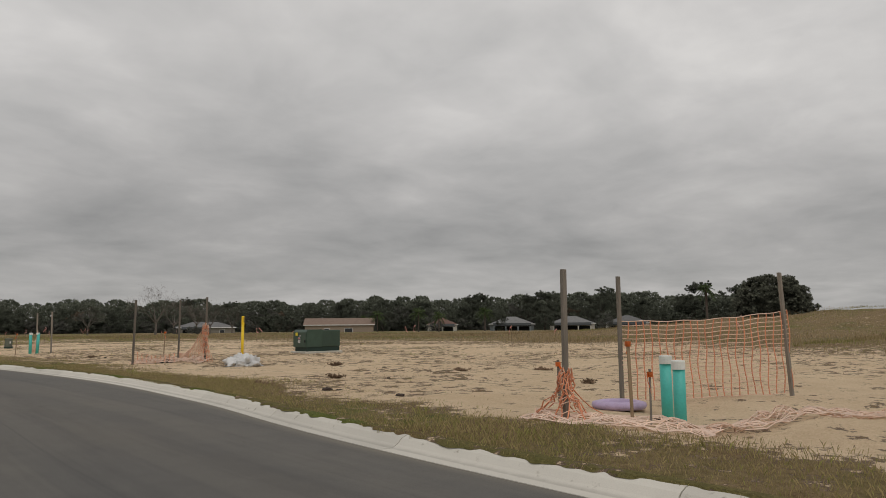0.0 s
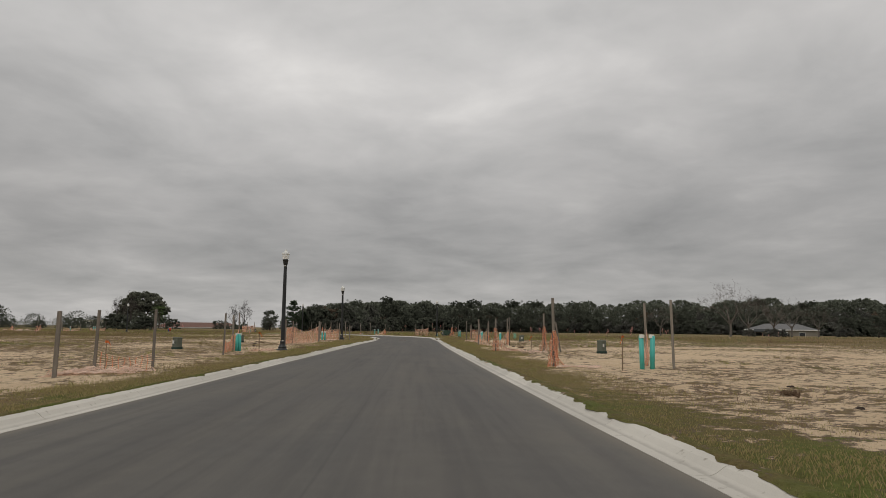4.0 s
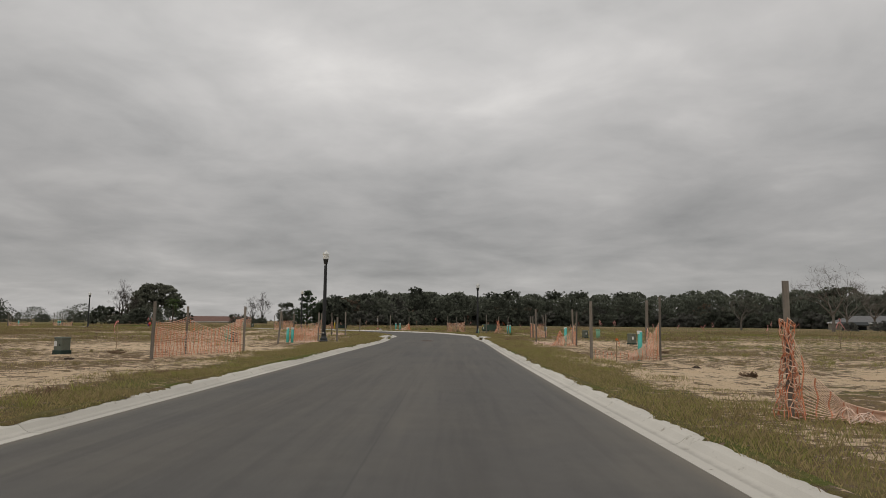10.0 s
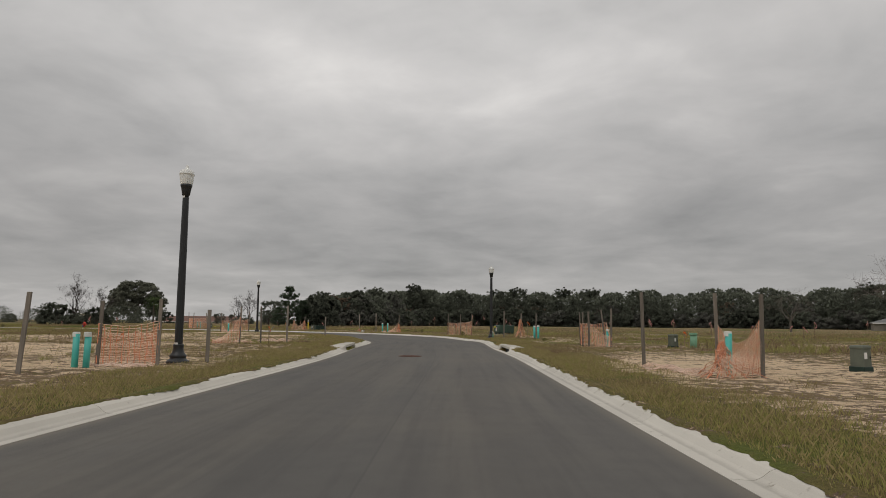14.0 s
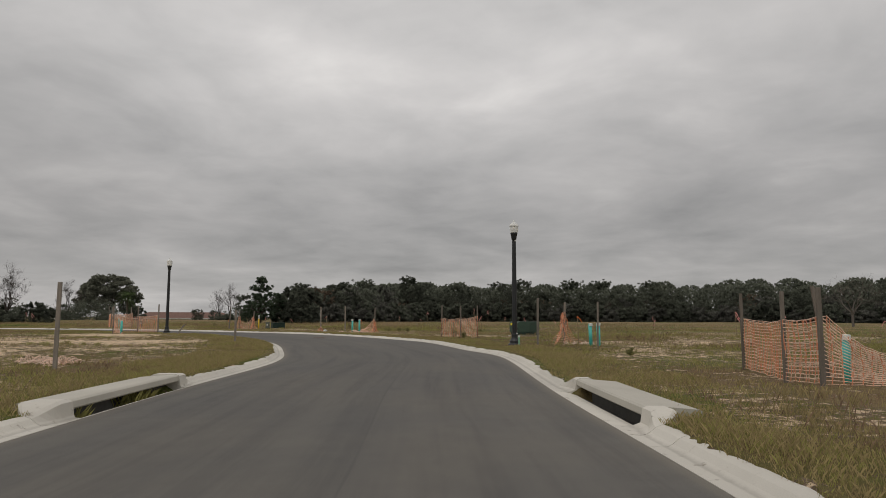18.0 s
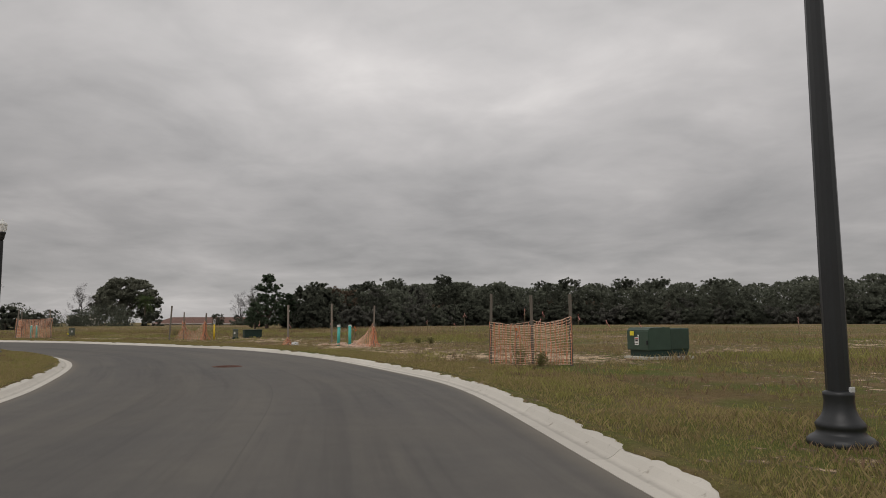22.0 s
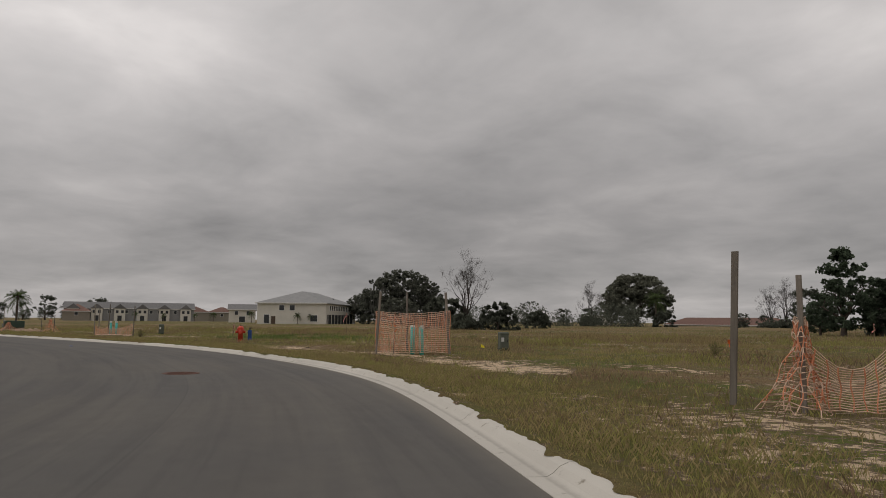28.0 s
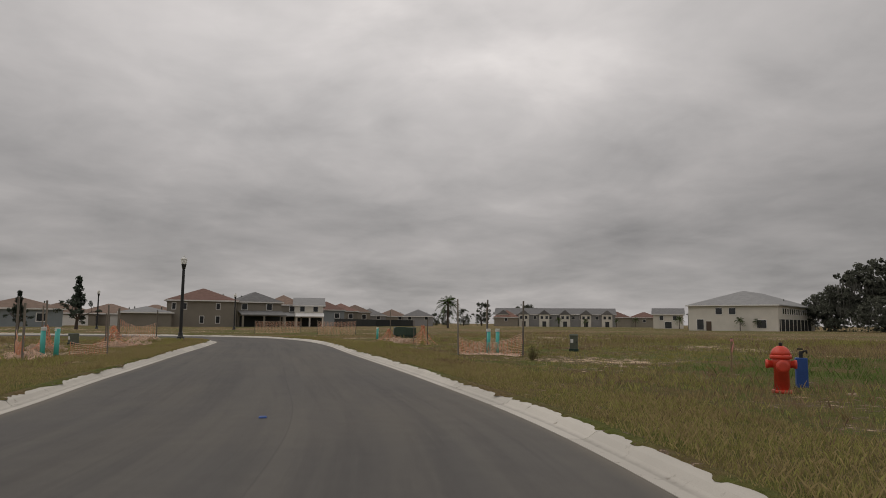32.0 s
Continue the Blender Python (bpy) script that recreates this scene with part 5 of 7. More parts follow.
def hydrant(x, y):
    z0 = ground_z(x, y)
    root = thing("fire_hydrant", x, y, z0, 62, "bright red cast iron fire hydrant in grass", "fire hydrant")

    def p(name, prof, c=(0, 0, 0), axis="z", n=20, mat=RED, label=""):
        bm = bmesh.new()
        lathe(bm, prof, n, c, axis)
        return part(name, bm, mat, root, label, True)

    p("lower_flange", [(0.17, 0.0), (0.17, 0.05), (0.15, 0.06)])
    p("barrel", [(0.125, -0.1), (0.125, 0.44), (0.15, 0.46), (0.155, 0.56), (0.14, 0.62)])
    p("upper_flange", [(0.175, 0.60), (0.18, 0.615), (0.18, 0.645), (0.17, 0.66)])
    p("bonnet", [(0.165, 0.655), (0.155, 0.71), (0.125, 0.765), (0.08, 0.80), (0.05, 0.815)], label="domed red bonnet")
    p("operating_nut", [(0.03, 0.81), (0.03, 0.86), (0.022, 0.875)], n=5, mat=DARK, label="dark top nut")
    p("hose_nozzle", [(0.065, 0.12), (0.065, 0.20), (0.078, 0.205), (0.078, 0.245), (0.05, 0.25)], (0, 0, 0.50), "x")
    p("hose_nozzle", [(0.065, -0.12), (0.065, -0.20), (0.078, -0.205), (0.078, -0.245), (0.05, -0.25)], (0, 0, 0.50), "x")
    p("pumper_nozzle", [(0.095, -0.11), (0.095, -0.19), (0.11, -0.195), (0.11, -0.24), (0.06, -0.25)], (0, 0, 0.47), "y", label="large front nozzle cap")
    for k in range(8):
        a = k * math.pi / 4
        bm = bmesh.new()
        lathe(bm, [(0.014, 0.59), (0.014, 0.67)], 6, (0.163 * math.cos(a), 0.163 * math.sin(a), 0))
        part("flange_bolt", bm, RED, root)
    return root


hydrant(-46.15, 153.6)


def blue_stand(x, y):
    z0 = ground_z(x, y)
    root = thing("sampling_station", x, y, z0, 60, "blue metal water stand-pipe box with a brass tap", "stand-pipe")
    bm = bmesh.new()
    box(bm, (0, 0, 0.24), (0.20, 0.18, 0.60), 0, 0.015)
    part("housing", bm, BLUE, root)
    bm = bmesh.new()
    lathe(bm, [(0.035, 0.52), (0.035, 0.62), (0.025, 0.66)], 10)
    part("riser", bm, DARK, root, "dark riser")
    bm = bmesh.new()
    tube(bm, [(0, 0, 0.60), (0.05, 0, 0.66), (0.09, 0, 0.67), (0.10, 0, 0.62)], [0.02, 0.02, 0.018, 0.018], 8)
    part("tap", bm, DARK, root, "bent dark tap")
    bm = bmesh.new()
    box(bm, (-0.01, 0, 0.70), (0.10, 0.025, 0.025), 0, 0.005)
    part("tap_handle", bm, DARK, root)
    return root


blue_stand(-46.75, 154.45)


def crumpled(name, x, y, sx, sy, sz, seed, mat, label, category, parts_n=5):
    """Limp plastic sheeting: several folded lobes."""
    root = thing(name, x, y, ground_z(x, y), seed * 13 % 180, label, category)
    rr = random.Random(seed)
    for k in range(parts_n):
        bm = bmesh.new()
        bmesh.ops.create_icosphere(bm, subdivisions=4, radius=1.0)
        off = Vector((rr.uniform(-0.55, 0.55) * sx, rr.uniform(-0.4, 0.4) * sy, 0))
        scl = rr.uniform(0.35, 0.62)
        for v in bm.verts:
            n_ = noise.noise(v.co * 1.7 + Vector((k * 7.1, seed, 0))) * 0.6 + abs(noise.noise(v.co * 4.5 + Vector((seed, k * 3.3, 0)))) * 0.55 - 0.15
            f = 1 + n_
            z = max(-0.05, v.co.z * f)
            v.co = Vector((v.co.x * f * sx * scl, v.co.y * f * sy * scl, z * sz * (0.6 + scl * 0.7))) + off
        part("fold", bm, mat, root, "", True)
    return root


crumpled("plastic_bags", 13.4, 20.9, 1.2, 0.6, 0.26, 5, BAG, "heap of crumpled white plastic bags on the sand", "plastic bags", 7)
crumpled("plastic_bag", -6.85, 137.35, 0.40, 0.30, 0.17, 9, BAG, "crumpled white plastic bag lying at a stake", "plastic bag", 4)
crumpled("dark_sheet", 12.2, 23.9, 0.8, 0.35, 0.12, 4, worn("dark_sheet_stuff", (0.05, 0.042, 0.036), 0.8), "flat dark scrap of sheeting on the sand", "sheeting", 3)

# a pale ring by the first stubs
ring = thing("plastic_ring", 10.55, 5.95, ground_z(10.55, 5.95), 0, "pale purple plastic meter ring lying on sand", "ring")
bm_ = bmesh.new()
lathe(bm_, [(0.20, 0.02), (0.33, 0.015), (0.35, 0.05), (0.34, 0.09), (0.26, 0.11), (0.21, 0.09), (0.20, 0.02)], 24, cap=False)
part("rim", bm_, PURPLE, ring, "", True)
bm_ = bmesh.new()
lathe(bm_, [(0.22, 0.0), (0.22, 0.03), (0.2, 0.035)], 24)
part("cover", bm_, CAPWHITE, ring, "pale inner cover")

# small yellow utility flag in the sand
flag_ = thing("marker_flag", -28.54, 152.97, ground_z(-28.54, 152.97), 30, "small yellow plastic marker flag on a wire", "flag")
bm_ = bmesh.new()
lathe(bm_, [(0.003, -0.1), (0.003, 0.34)], 6)
part("wire", bm_, DARK, flag_)
bm_ = bmesh.new()
for k_ in range(4):
    box(bm_, (0.016 + 0.032 * k_, 0.012 * math.sin(1.6 * k_), 0.285 - 0.012 * k_), (0.034, 0.004, 0.10 - 0.012 * k_), 14 * math.cos(1.6 * k_), 0.001)
part("pennant", bm_, STICKER_Y, flag_, "limp yellow pennant")

# tape on a stake
bm_ = bmesh.new()
box(bm_, (0, 0, 0), (0.105, 0.055, 0.07), 0, 0.004)
box(bm_, (-0.055, -0.02, -0.22), (0.03, 0.008, 0.42), 0, 0.002)
tape_ = part("caution_tape", bm_, STICKER_W)
tape_.matrix_basis = pose(-7.17, 137.6, 1.72)
tagged(tape_, "strip of white tape tied round a stake", "tape")

# green tagged peg by a lamp
peg = thing("marker_peg", 6.05, 110.95, ground_z(6.05, 110.95), 0, "short leaning peg with a green end", "peg")
bm_ = bmesh.new()
box(bm_, (0, 0, 0.16), (0.06, 0.03, 0.42), 12, 0.003)
part("shaft", bm_, PALE_GREEN, peg)
bm_ = bmesh.new()
box(bm_, (0, 0, 0.40), (0.064, 0.034, 0.07), 12, 0.004)
part("tip", bm_, CAPWHITE, peg, "pale tip")


def manhole(x, y, z):
    root = thing("manhole_cover", x, y, z, 25, "rusty round iron manhole cover set in asphalt", "manhole cover", "manhole covers in the road")
    bm = bmesh.new()
    lathe(bm, [(0.31, 0.0), (0.31, 0.012), (0.38, 0.012), (0.385, 0.0)], 32, cap=False)
    part("ring", bm, IRON, root)
    bm = bmesh.new()
    lathe(bm, [(0.302, 0.0), (0.302, 0.009), (0.29, 0.011), (0.02, 0.011)], 32)
    cov = part("cover", bm, IRON, root)
    for k in range(-3, 4):
        bm = bmesh.new()
        w_ = math.sqrt(max(0.01, 0.27 ** 2 - (k * 0.075) ** 2))
        box(bm, (0, k * 0.075, 0.014), (2 * w_, 0.03, 0.008), 0, 0.002)
        part("cast_rib", bm, IRON, cov)
    return root


for x_, y_ in ((2.5, 87.6), (-4.2, 123.35), (4.67, 14.55), (-27.6, 142.6)):
    dd_ = beside([x_], [y_])
    f_ = (abs(float(dd_[0][0])) - CURB_W) / (2 * (HALF[int(dd_[2][0])] - CURB_W))
    manhole(x_, y_, 0.004 + 0.05 * (1 - (2 * f_ - 1) ** 2))
bm_ = bmesh.new()
box(bm_, (0, 0, 0.012), (0.11, 0.10, 0.02), 0, 0.006, 0.8)
rf_ = part("road_marker", bm_, BLUE)
rf_.matrix_basis = pose(-44.0, 145.0, 0.05)
tagged(rf_, "small blue reflective marker on the asphalt", "road marker")


# ---- houses in the distance ----
def window_part(parent, x, y, z, w, h, face, name="window"):
    """A window on the wall: face is 'y' for front and back, 'x' for the sides."""
    bm = bmesh.new()
    out = 0.05
    sx, sy = (w + 0.24, 0.10) if face == "y" else (0.10, w + 0.24)
    box(bm, (x, y, z), (sx, sy, h + 0.24), 0, 0.01)
    win = part(name, bm, TRIM, parent, "white window frame")
    sx, sy = (w, 0.16) if face == "y" else (0.16, w)
    bm = bmesh.new()
    box(bm, (x, y, z), (sx, sy, h), 0, 0.005)
    part("pane", bm, WINDOW, win, "dark glass")
    return win


def roof_mesh(w, d, z0, z1, kind_, over=0.5, inset=None):
    bm = bmesh.new()
    w, d = w / 2 + over, d / 2 + over
    lo = [bm.verts.new(p) for p in ((-w, -d, z0), (w, -d, z0), (w, d, z0), (-w, d, z0))]
    lo2 = [bm.verts.new((v.co.x, v.co.y, z0 - 0.22)) for v in lo]
    if kind_ == "hip":
        k = min(w, d) * 0.98
        a, b = ((-w + k, 0, z1), (w - k, 0, z1)) if w >= d else ((0, -d + k, z1), (0, d - k, z1))
        r = [bm.verts.new(a), bm.verts.new(b)]
        if w >= d:
            fs = ((lo[0], lo[1], r[1], r[0]), (lo[1], lo[2], r[1]), (lo[2], lo[3], r[0], r[1]), (lo[3], lo[0], r[0]))
        else:
            fs = ((lo[0], lo[1], r[0]), (lo[1], lo[2], r[1], r[0]), (lo[2], lo[3], r[1]), (lo[3], lo[0], r[0], r[1]))
    else:
        r = [bm.verts.new((-w, 0, z1)), bm.verts.new((w, 0, z1))]
        fs = ((lo[0], lo[1], r[1], r[0]), (lo[2], lo[3], r[0], r[1]), (lo[1], lo[2], r[1]), (lo[3], lo[0], r[0]))
    for f in fs:
        bm.faces.new(f)
    for k in range(4):
        bm.faces.new((lo2[k], lo2[(k + 1) % 4], lo[(k + 1) % 4], lo[k]))
    bm.faces.new(lo2[::-1])
    bmesh.ops.recalc_face_normals(bm, faces=bm.faces)
    return bm


def house(x, y, z, rz, w, d, wall, ridge, roof, wall_mat, roof_mat, label, front=(), sides=(), porch=None, door=None, garage=None):
    """front: (x, z, width, height) of windows on local -y; sides: the same on local +x; porch: (x0, x1, depth, height, roof)."""
    root = thing("house", x, y, z, rz, label, "house")
    bm = bmesh.new()
    box(bm, (0, 0, wall / 2 - 0.3), (w, d, wall + 0.6), 0, 0.02)
    part("wall", bm, wall_mat, root)
    rf = part("roof", roof_mesh(w, d, wall, ridge, roof), roof_mat, root)
    for sx in (-0.25, 0.3):
        bm = bmesh.new()
        lathe(bm, [(0.12, 0), (0.12, 0.8)], 8, (sx * w, 0.12 * d, wall + 0.3 * (ridge - wall)))
        part("vent_pipe", bm, PEDGREY, rf)
    bm = bmesh.new()
    box(bm, (0, -d / 2 - 0.47, wall - 0.10), (w + 0.9, 0.08, 0.24), 0, 0.01)
    part("fascia", bm, TRIM, rf, "pale eave board")
    for wx, wz, ww, wh in front:
        window_part(root, wx, -d / 2 - 0.02, wz, ww, wh, "y")
    for wy, wz, ww, wh in sides:
        window_part(root, w / 2 + 0.02, wy, wz, ww, wh, "x")
    if door:
        bm = bmesh.new()
        box(bm, (door, -d / 2 - 0.03, 1.05), (1.1, 0.10, 2.1), 0, 0.01)
        part("door", bm, worn("house_door_paint", (0.10, 0.07, 0.05), 0.6), root)
    if garage:
        bm = bmesh.new()
        box(bm, (garage, -d / 2 - 0.03, 1.1), (4.8, 0.10, 2.2), 0, 0.01)
        part("garage_door", bm, TRIM, root, "white garage door")
    if porch:
        x0, x1, dep, hh, mat = porch
        bm = bmesh.new()
        vs = [bm.verts.new(p) for p in ((x0, -d / 2 - dep, hh), (x1, -d / 2 - dep, hh), (x1, -d / 2 - 0.03, hh + 0.8), (x0, -d / 2 - 0.03, hh + 0.8))]
        up_ = [bm.verts.new((v.co.x, v.co.y, v.co.z + 0.2)) for v in vs]
        bm.faces.new(vs[::-1])
        bm.faces.new(up_)
        for k in range(4):
            bm.faces.new((vs[k], vs[(k + 1) % 4], up_[(k + 1) % 4], up_[k]))
        pr = part("porch_roof", bm, mat, root, "low porch roof")
        n_ = max(2, int((x1 - x0) / 3.2)) + 1
        for k in range(n_):
            bm = bmesh.new()
            box(bm, (x0 + 0.3 + (x1 - x0 - 0.6) * k / (n_ - 1), -d / 2 - dep + 0.25, hh / 2 - 0.1), (0.35, 0.35, hh + 0.2), 0, 0.02)
            part("porch_column", bm, wall_mat, pr)
        bm = bmesh.new()
        box(bm, ((x0 + x1) / 2, -d / 2 - 0.04, hh / 2), (x1 - x0 - 0.8, 0.1, hh - 0.3), 0, 0.01)
        part("porch_screen", bm, SCREEN, pr, "dark screened openings")
    return root


def facing(x, y, tx, ty):
    """Turn of a house whose front looks from (x, y) at (tx, ty)."""
    return math.degrees(math.atan2(tx - x, -(ty - y)))


W2 = [(-5.2, 4.1, 0.6, 1.15), (-3.2, 4.1, 0.6, 1.15), (3.0, 4.1, 0.65, 1.15), (0.0, 1.5, 0.7, 1.3), (3.0, 1.5, 0.7, 1.3)]
white_house = house(-179.9, 244.5, 0, 40.6, 18.4, 34, 5.6, 9.0, "hip", STUCCO_W, ROOF_L, "cream two-storey house with a pale grey hip roof",
      [(-2.6, 4.3, 1.3, 1.3), (0.2, 4.3, 1.3, 1.3), (6.0, 1.6, 1.8, 1.6), (-6.6, 1.4, 1.4, 2.2)], [(-13 + k * 2.0, 4.3, 0.9, 1.2) for k in range(14)], None, -4.8)
bm_ = bmesh.new()
box(bm_, (9.25, -1.5, 1.35), (0.14, 29, 2.5), 0, 0.02)
part("side_screen", bm_, SCREEN, white_house, "dark screened ground floor openings")
for k_ in range(9):
    bm_ = bmesh.new()
    box(bm_, (9.34, -15.6 + 3.5 * k_, 1.35), (0.16, 0.3, 2.6), 0, 0.01)
    part("side_column", bm_, STUCCO_W, white_house)
house(-182.9, 121.2, 0, facing(-182.9, 121.2, -36, 143), 13, 13, 5.3, 7.9, "hip", STUCCO_T, ROOF_R, "tan stucco two-storey house with a terracotta roof", W2, [(0, 4.2, 1.1, 1.3)], None)
house(-178, 111.5, 0, facing(-178, 111.5, -36, 143), 9, 12, 2.8, 4.0, "hip", STUCCO_T, ROOF_L, "low unfinished house with stacked roof tiles", [], [], None)
house(-185.6, 131, 0, facing(-185.6, 131, -36, 146) + 12, 9, 12, 5.2, 7.4, "hip", STUCCO_T, ROOF_G, "grey two-storey house with a low porch", [(2, 4.2, 1.0, 1.2), (-3, 4.2, 1.0, 1.2)], [], (-4.3, 4.6, 4.0, 2.4, ROOF_G))
house(-205.8, 136.1, 0, facing(-205.8, 136.1, -36, 146), 9, 12, 5.2, 7.6, "hip", STUCCO_T, ROOF_B, "tan two-storey house with a brown tile roof", [(2, 4.2, 1.0, 1.2)], [], (-4.2, 4.4, 4.0, 2.4, ROOF_L))
house(-203.4, 142.3, 0, facing(-203.4, 142.3, -36, 146), 6.5, 12, 5.0, 7.0, "gable", STUCCO_W, ROOF_L, "cream house with a bare white roof under construction", [(1.5, 4.2, 1.0, 1.2), (-1.5, 4.2, 1, 1.2)], [], (-3.0, 3.4, 3.6, 2.3, TRIM))
for k_, (hx_, hy_, rm_, wm_, w_) in enumerate(((-232.8, 146.5, ROOF_R, STUCCO_B, 10), (-249.4, 151, ROOF_R, STUCCO_T, 10), (-264.2, 156, ROOF_B, STUCCO_T, 10), (-279.4, 162, ROOF_G, STUCCO_G, 11), (-291.5, 171, ROOF_B, STUCCO_T, 11), (-288.1, 180.5, ROOF_G, STUCCO_G, 11))):
    house(hx_, hy_, 0, facing(hx_, hy_, -36, 146), w_, 13, 4.6 if k_ < 3 else 3.6, 7.0 if k_ < 3 else 6.2, "hip", wm_, rm_, "distant stucco house with a tiled hip roof", [(-3, 3.0, 1.2, 1.3), (3, 3.0, 1.2, 1.3)], [], None)
house(-158, 96.5, 0, facing(-158, 96.5, -36, 146), 12, 13, 3.0, 4.9, "hip", STUCCO_B, ROOF_B, "blue-grey single-storey house with a brown roof", [(3, 1.6, 1.2, 1.2)], [], None)
for hx_, hy_ in ((-186, 93), (-191, 101), (-194, 109.5)):
    house(hx_, hy_, 0, facing(hx_, hy_, -36, 146), 12.5, 12, 2.6, 4.7, "hip", STUCCO_T, ROOF_B, "single-storey house with a brown tile roof", [(-3, 1.5, 1.3, 1.2)], [], None, None, 2.5)
# row of town houses
th = house(-318, 244, 0, 70.8, 50, 12, 5.3, 8.0, "gable", STUCCO_G, ROOF_G, "long grey row of two-storey town houses", [(-21 + 3.2 * k, 3.9, 1.1, 1.3) for k in range(14)], [], None)
for k_ in range(6):
    bx_ = -21.5 + k_ * 8.6
    bm_ = bmesh.new()
    box(bm_, (bx_, -6.9, 2.6), (4.2, 1.8, 5.6), 0, 0.02)
    bay_ = part("bay", bm_, STUCCO_W, th, "white projecting bay")
    bm_ = bmesh.new()
    vs_ = [bm_.verts.new(p) for p in ((bx_ - 2.5, -8.0, 5.2), (bx_ + 2.5, -8.0, 5.2), (bx_, -8.0, 7.1), (bx_ - 2.5, -3, 5.2), (bx_ + 2.5, -3, 5.2), (bx_, -3, 7.1))]
    for f_ in ((0, 1, 2), (5, 4, 3), (0, 2, 5, 3), (1, 4, 5, 2), (0, 3, 4, 1)):
        bm_.faces.new([vs_[i] for i in f_])
    part("bay_roof", bm_, ROOF_G, bay_, "dark bay gable")
    for wx_, wz_, ww_, wh_ in ((-1.0, 3.9, 1.0, 1.2), (1.0, 3.9, 1.0, 1.2), (0, 1.2, 1.6, 2.2)):
        bm_ = bmesh.new()
        box(bm_, (bx_ + wx_, -7.82, wz_), (ww_, 0.1, wh_), 0, 0.01)
        part("bay_window", bm_, WINDOW, bay_, "dark bay window")
house(-336, 280, 0, 66, 13, 12, 4.5, 7.2, "hip", STUCCO_T, ROOF_R, "distant house with an orange tile roof", [(0, 3, 1.2, 1.2)])
house(-332, 292, 0, 66, 13, 12, 4.5, 7.0, "hip", STUCCO_T, ROOF_R, "distant house with an orange tile roof", [(0, 3, 1.2, 1.2)])
house(-322, 224, 0, 70, 10, 12, 4.0, 7.0, "hip", STUCCO_T, ROOF_R, "distant house with an orange tile roof", [(0, 3, 1.2, 1.2)])
house(-240, 255, 0, 62, 9, 11, 4.6, 6.6, "gable", STUCCO_W, ROOF_G, "white gabled two-storey house with a grey roof", [(-2, 3.4, 1.1, 1.3), (2, 3.4, 1.1, 1.3), (0, 1.2, 2.0, 2.0)])
house(-236, 265, 0, 62, 9, 11, 4.8, 7.0, "hip", STUCCO_B, ROOF_G, "blue-grey two-storey house with a grey roof", [(-2, 3.4, 1.1, 1.3), (2, 3.4, 1.1, 1.3), (0, 1.2, 2.4, 1.8)])
# far side of the field
house(-120, 384, -2.7, 18, 44, 14, 3.4, 6.0, "hip", STUCCO_W, ROOF_R, "long low building with an orange tile roof", [(-12 + 4 * k, 1.8, 1.6, 1.4) for k in range(7)])
house(-168, 371, 0, 24, 11, 9, 4.0, 5.6, "hip", STUCCO_W, ROOF_L, "small white building with a pale roof", [(-3, 2.2, 1.4, 1.4), (2, 2.2, 1.4, 1.4)])
house(139, 187, -0.8, -38, 22, 12, 3.3, 5.5, "gable", BRICK, ROOF_B, "tan single-storey house with a wide brown gable roof", [(-4, 1.5, 1.6, 1.1), (3, 1.5, 2.4, 1.2)])
house(120, 245, -0.9, -26, 21, 12, 3.0, 5.0, "hip", STUCCO_T, ROOF_G, "single-storey house with a grey roof among trees", [(-5, 1.5, 1.6, 1.1), (1, 1.5, 1.6, 1.1), (6, 1.5, 1.6, 1.1)], [], (-8, -1, 4, 2.2, SCREEN))
for hx_, hy_, wm_, rm_, w_ in ((128, 128, STUCCO_W, ROOF_R, 9), (137, 112, STUCCO_B, ROOF_G, 13), (146, 100, STUCCO_W, ROOF_G, 13), (152, 88, STUCCO_W, ROOF_G, 12), (158, 62, STUCCO_T, ROOF_R, 10)):
    house(hx_ * 1.35, hy_ * 1.35, -0.7, facing(hx_, hy_, 2, 1), w_ * 1.12, 12, 3.0, 5.5, "hip", wm_, rm_, "single-storey house with a screened pool porch", [(-3, 1.5, 1.6, 1.1)], [], (-w_ / 2 + 0.3, w_ / 2 - 0.3, 4.5, 2.3, SCREEN))


# ---- trees ----
def leaf_cards(centres, radii, per, size, rs, flat=0.75):
    """Many small leaf sprays round the given centres."""
    C = np.repeat(np.asarray(centres), per, axis=0)
    R = np.repeat(np.asarray(radii), per)[:, None]
    d = rs.normal(size=(len(C), 3))
    d /= np.linalg.norm(d, axis=1)[:, None]
    p = C + d * R * rs.uniform(0.45, 1.08, (len(C), 1)) * np.array((1, 1, flat))
    a = rs.normal(size=(len(C), 3))
    a /= np.linalg.norm(a, axis=1)[:, None]
    b = np.cross(a, rs.normal(size=(len(C), 3)))
    b /= np.linalg.norm(b, axis=1)[:, None]
    s = size * rs.uniform(0.6, 1.4, (len(C), 1))
    a, b = a * s, b * s * 0.62
    V = np.stack((p - a, p + b * 0.9, p + a, p - b), axis=1).reshape(-1, 3)
    F = np.arange(len(V)).reshape(-1, 4)
    return V, F


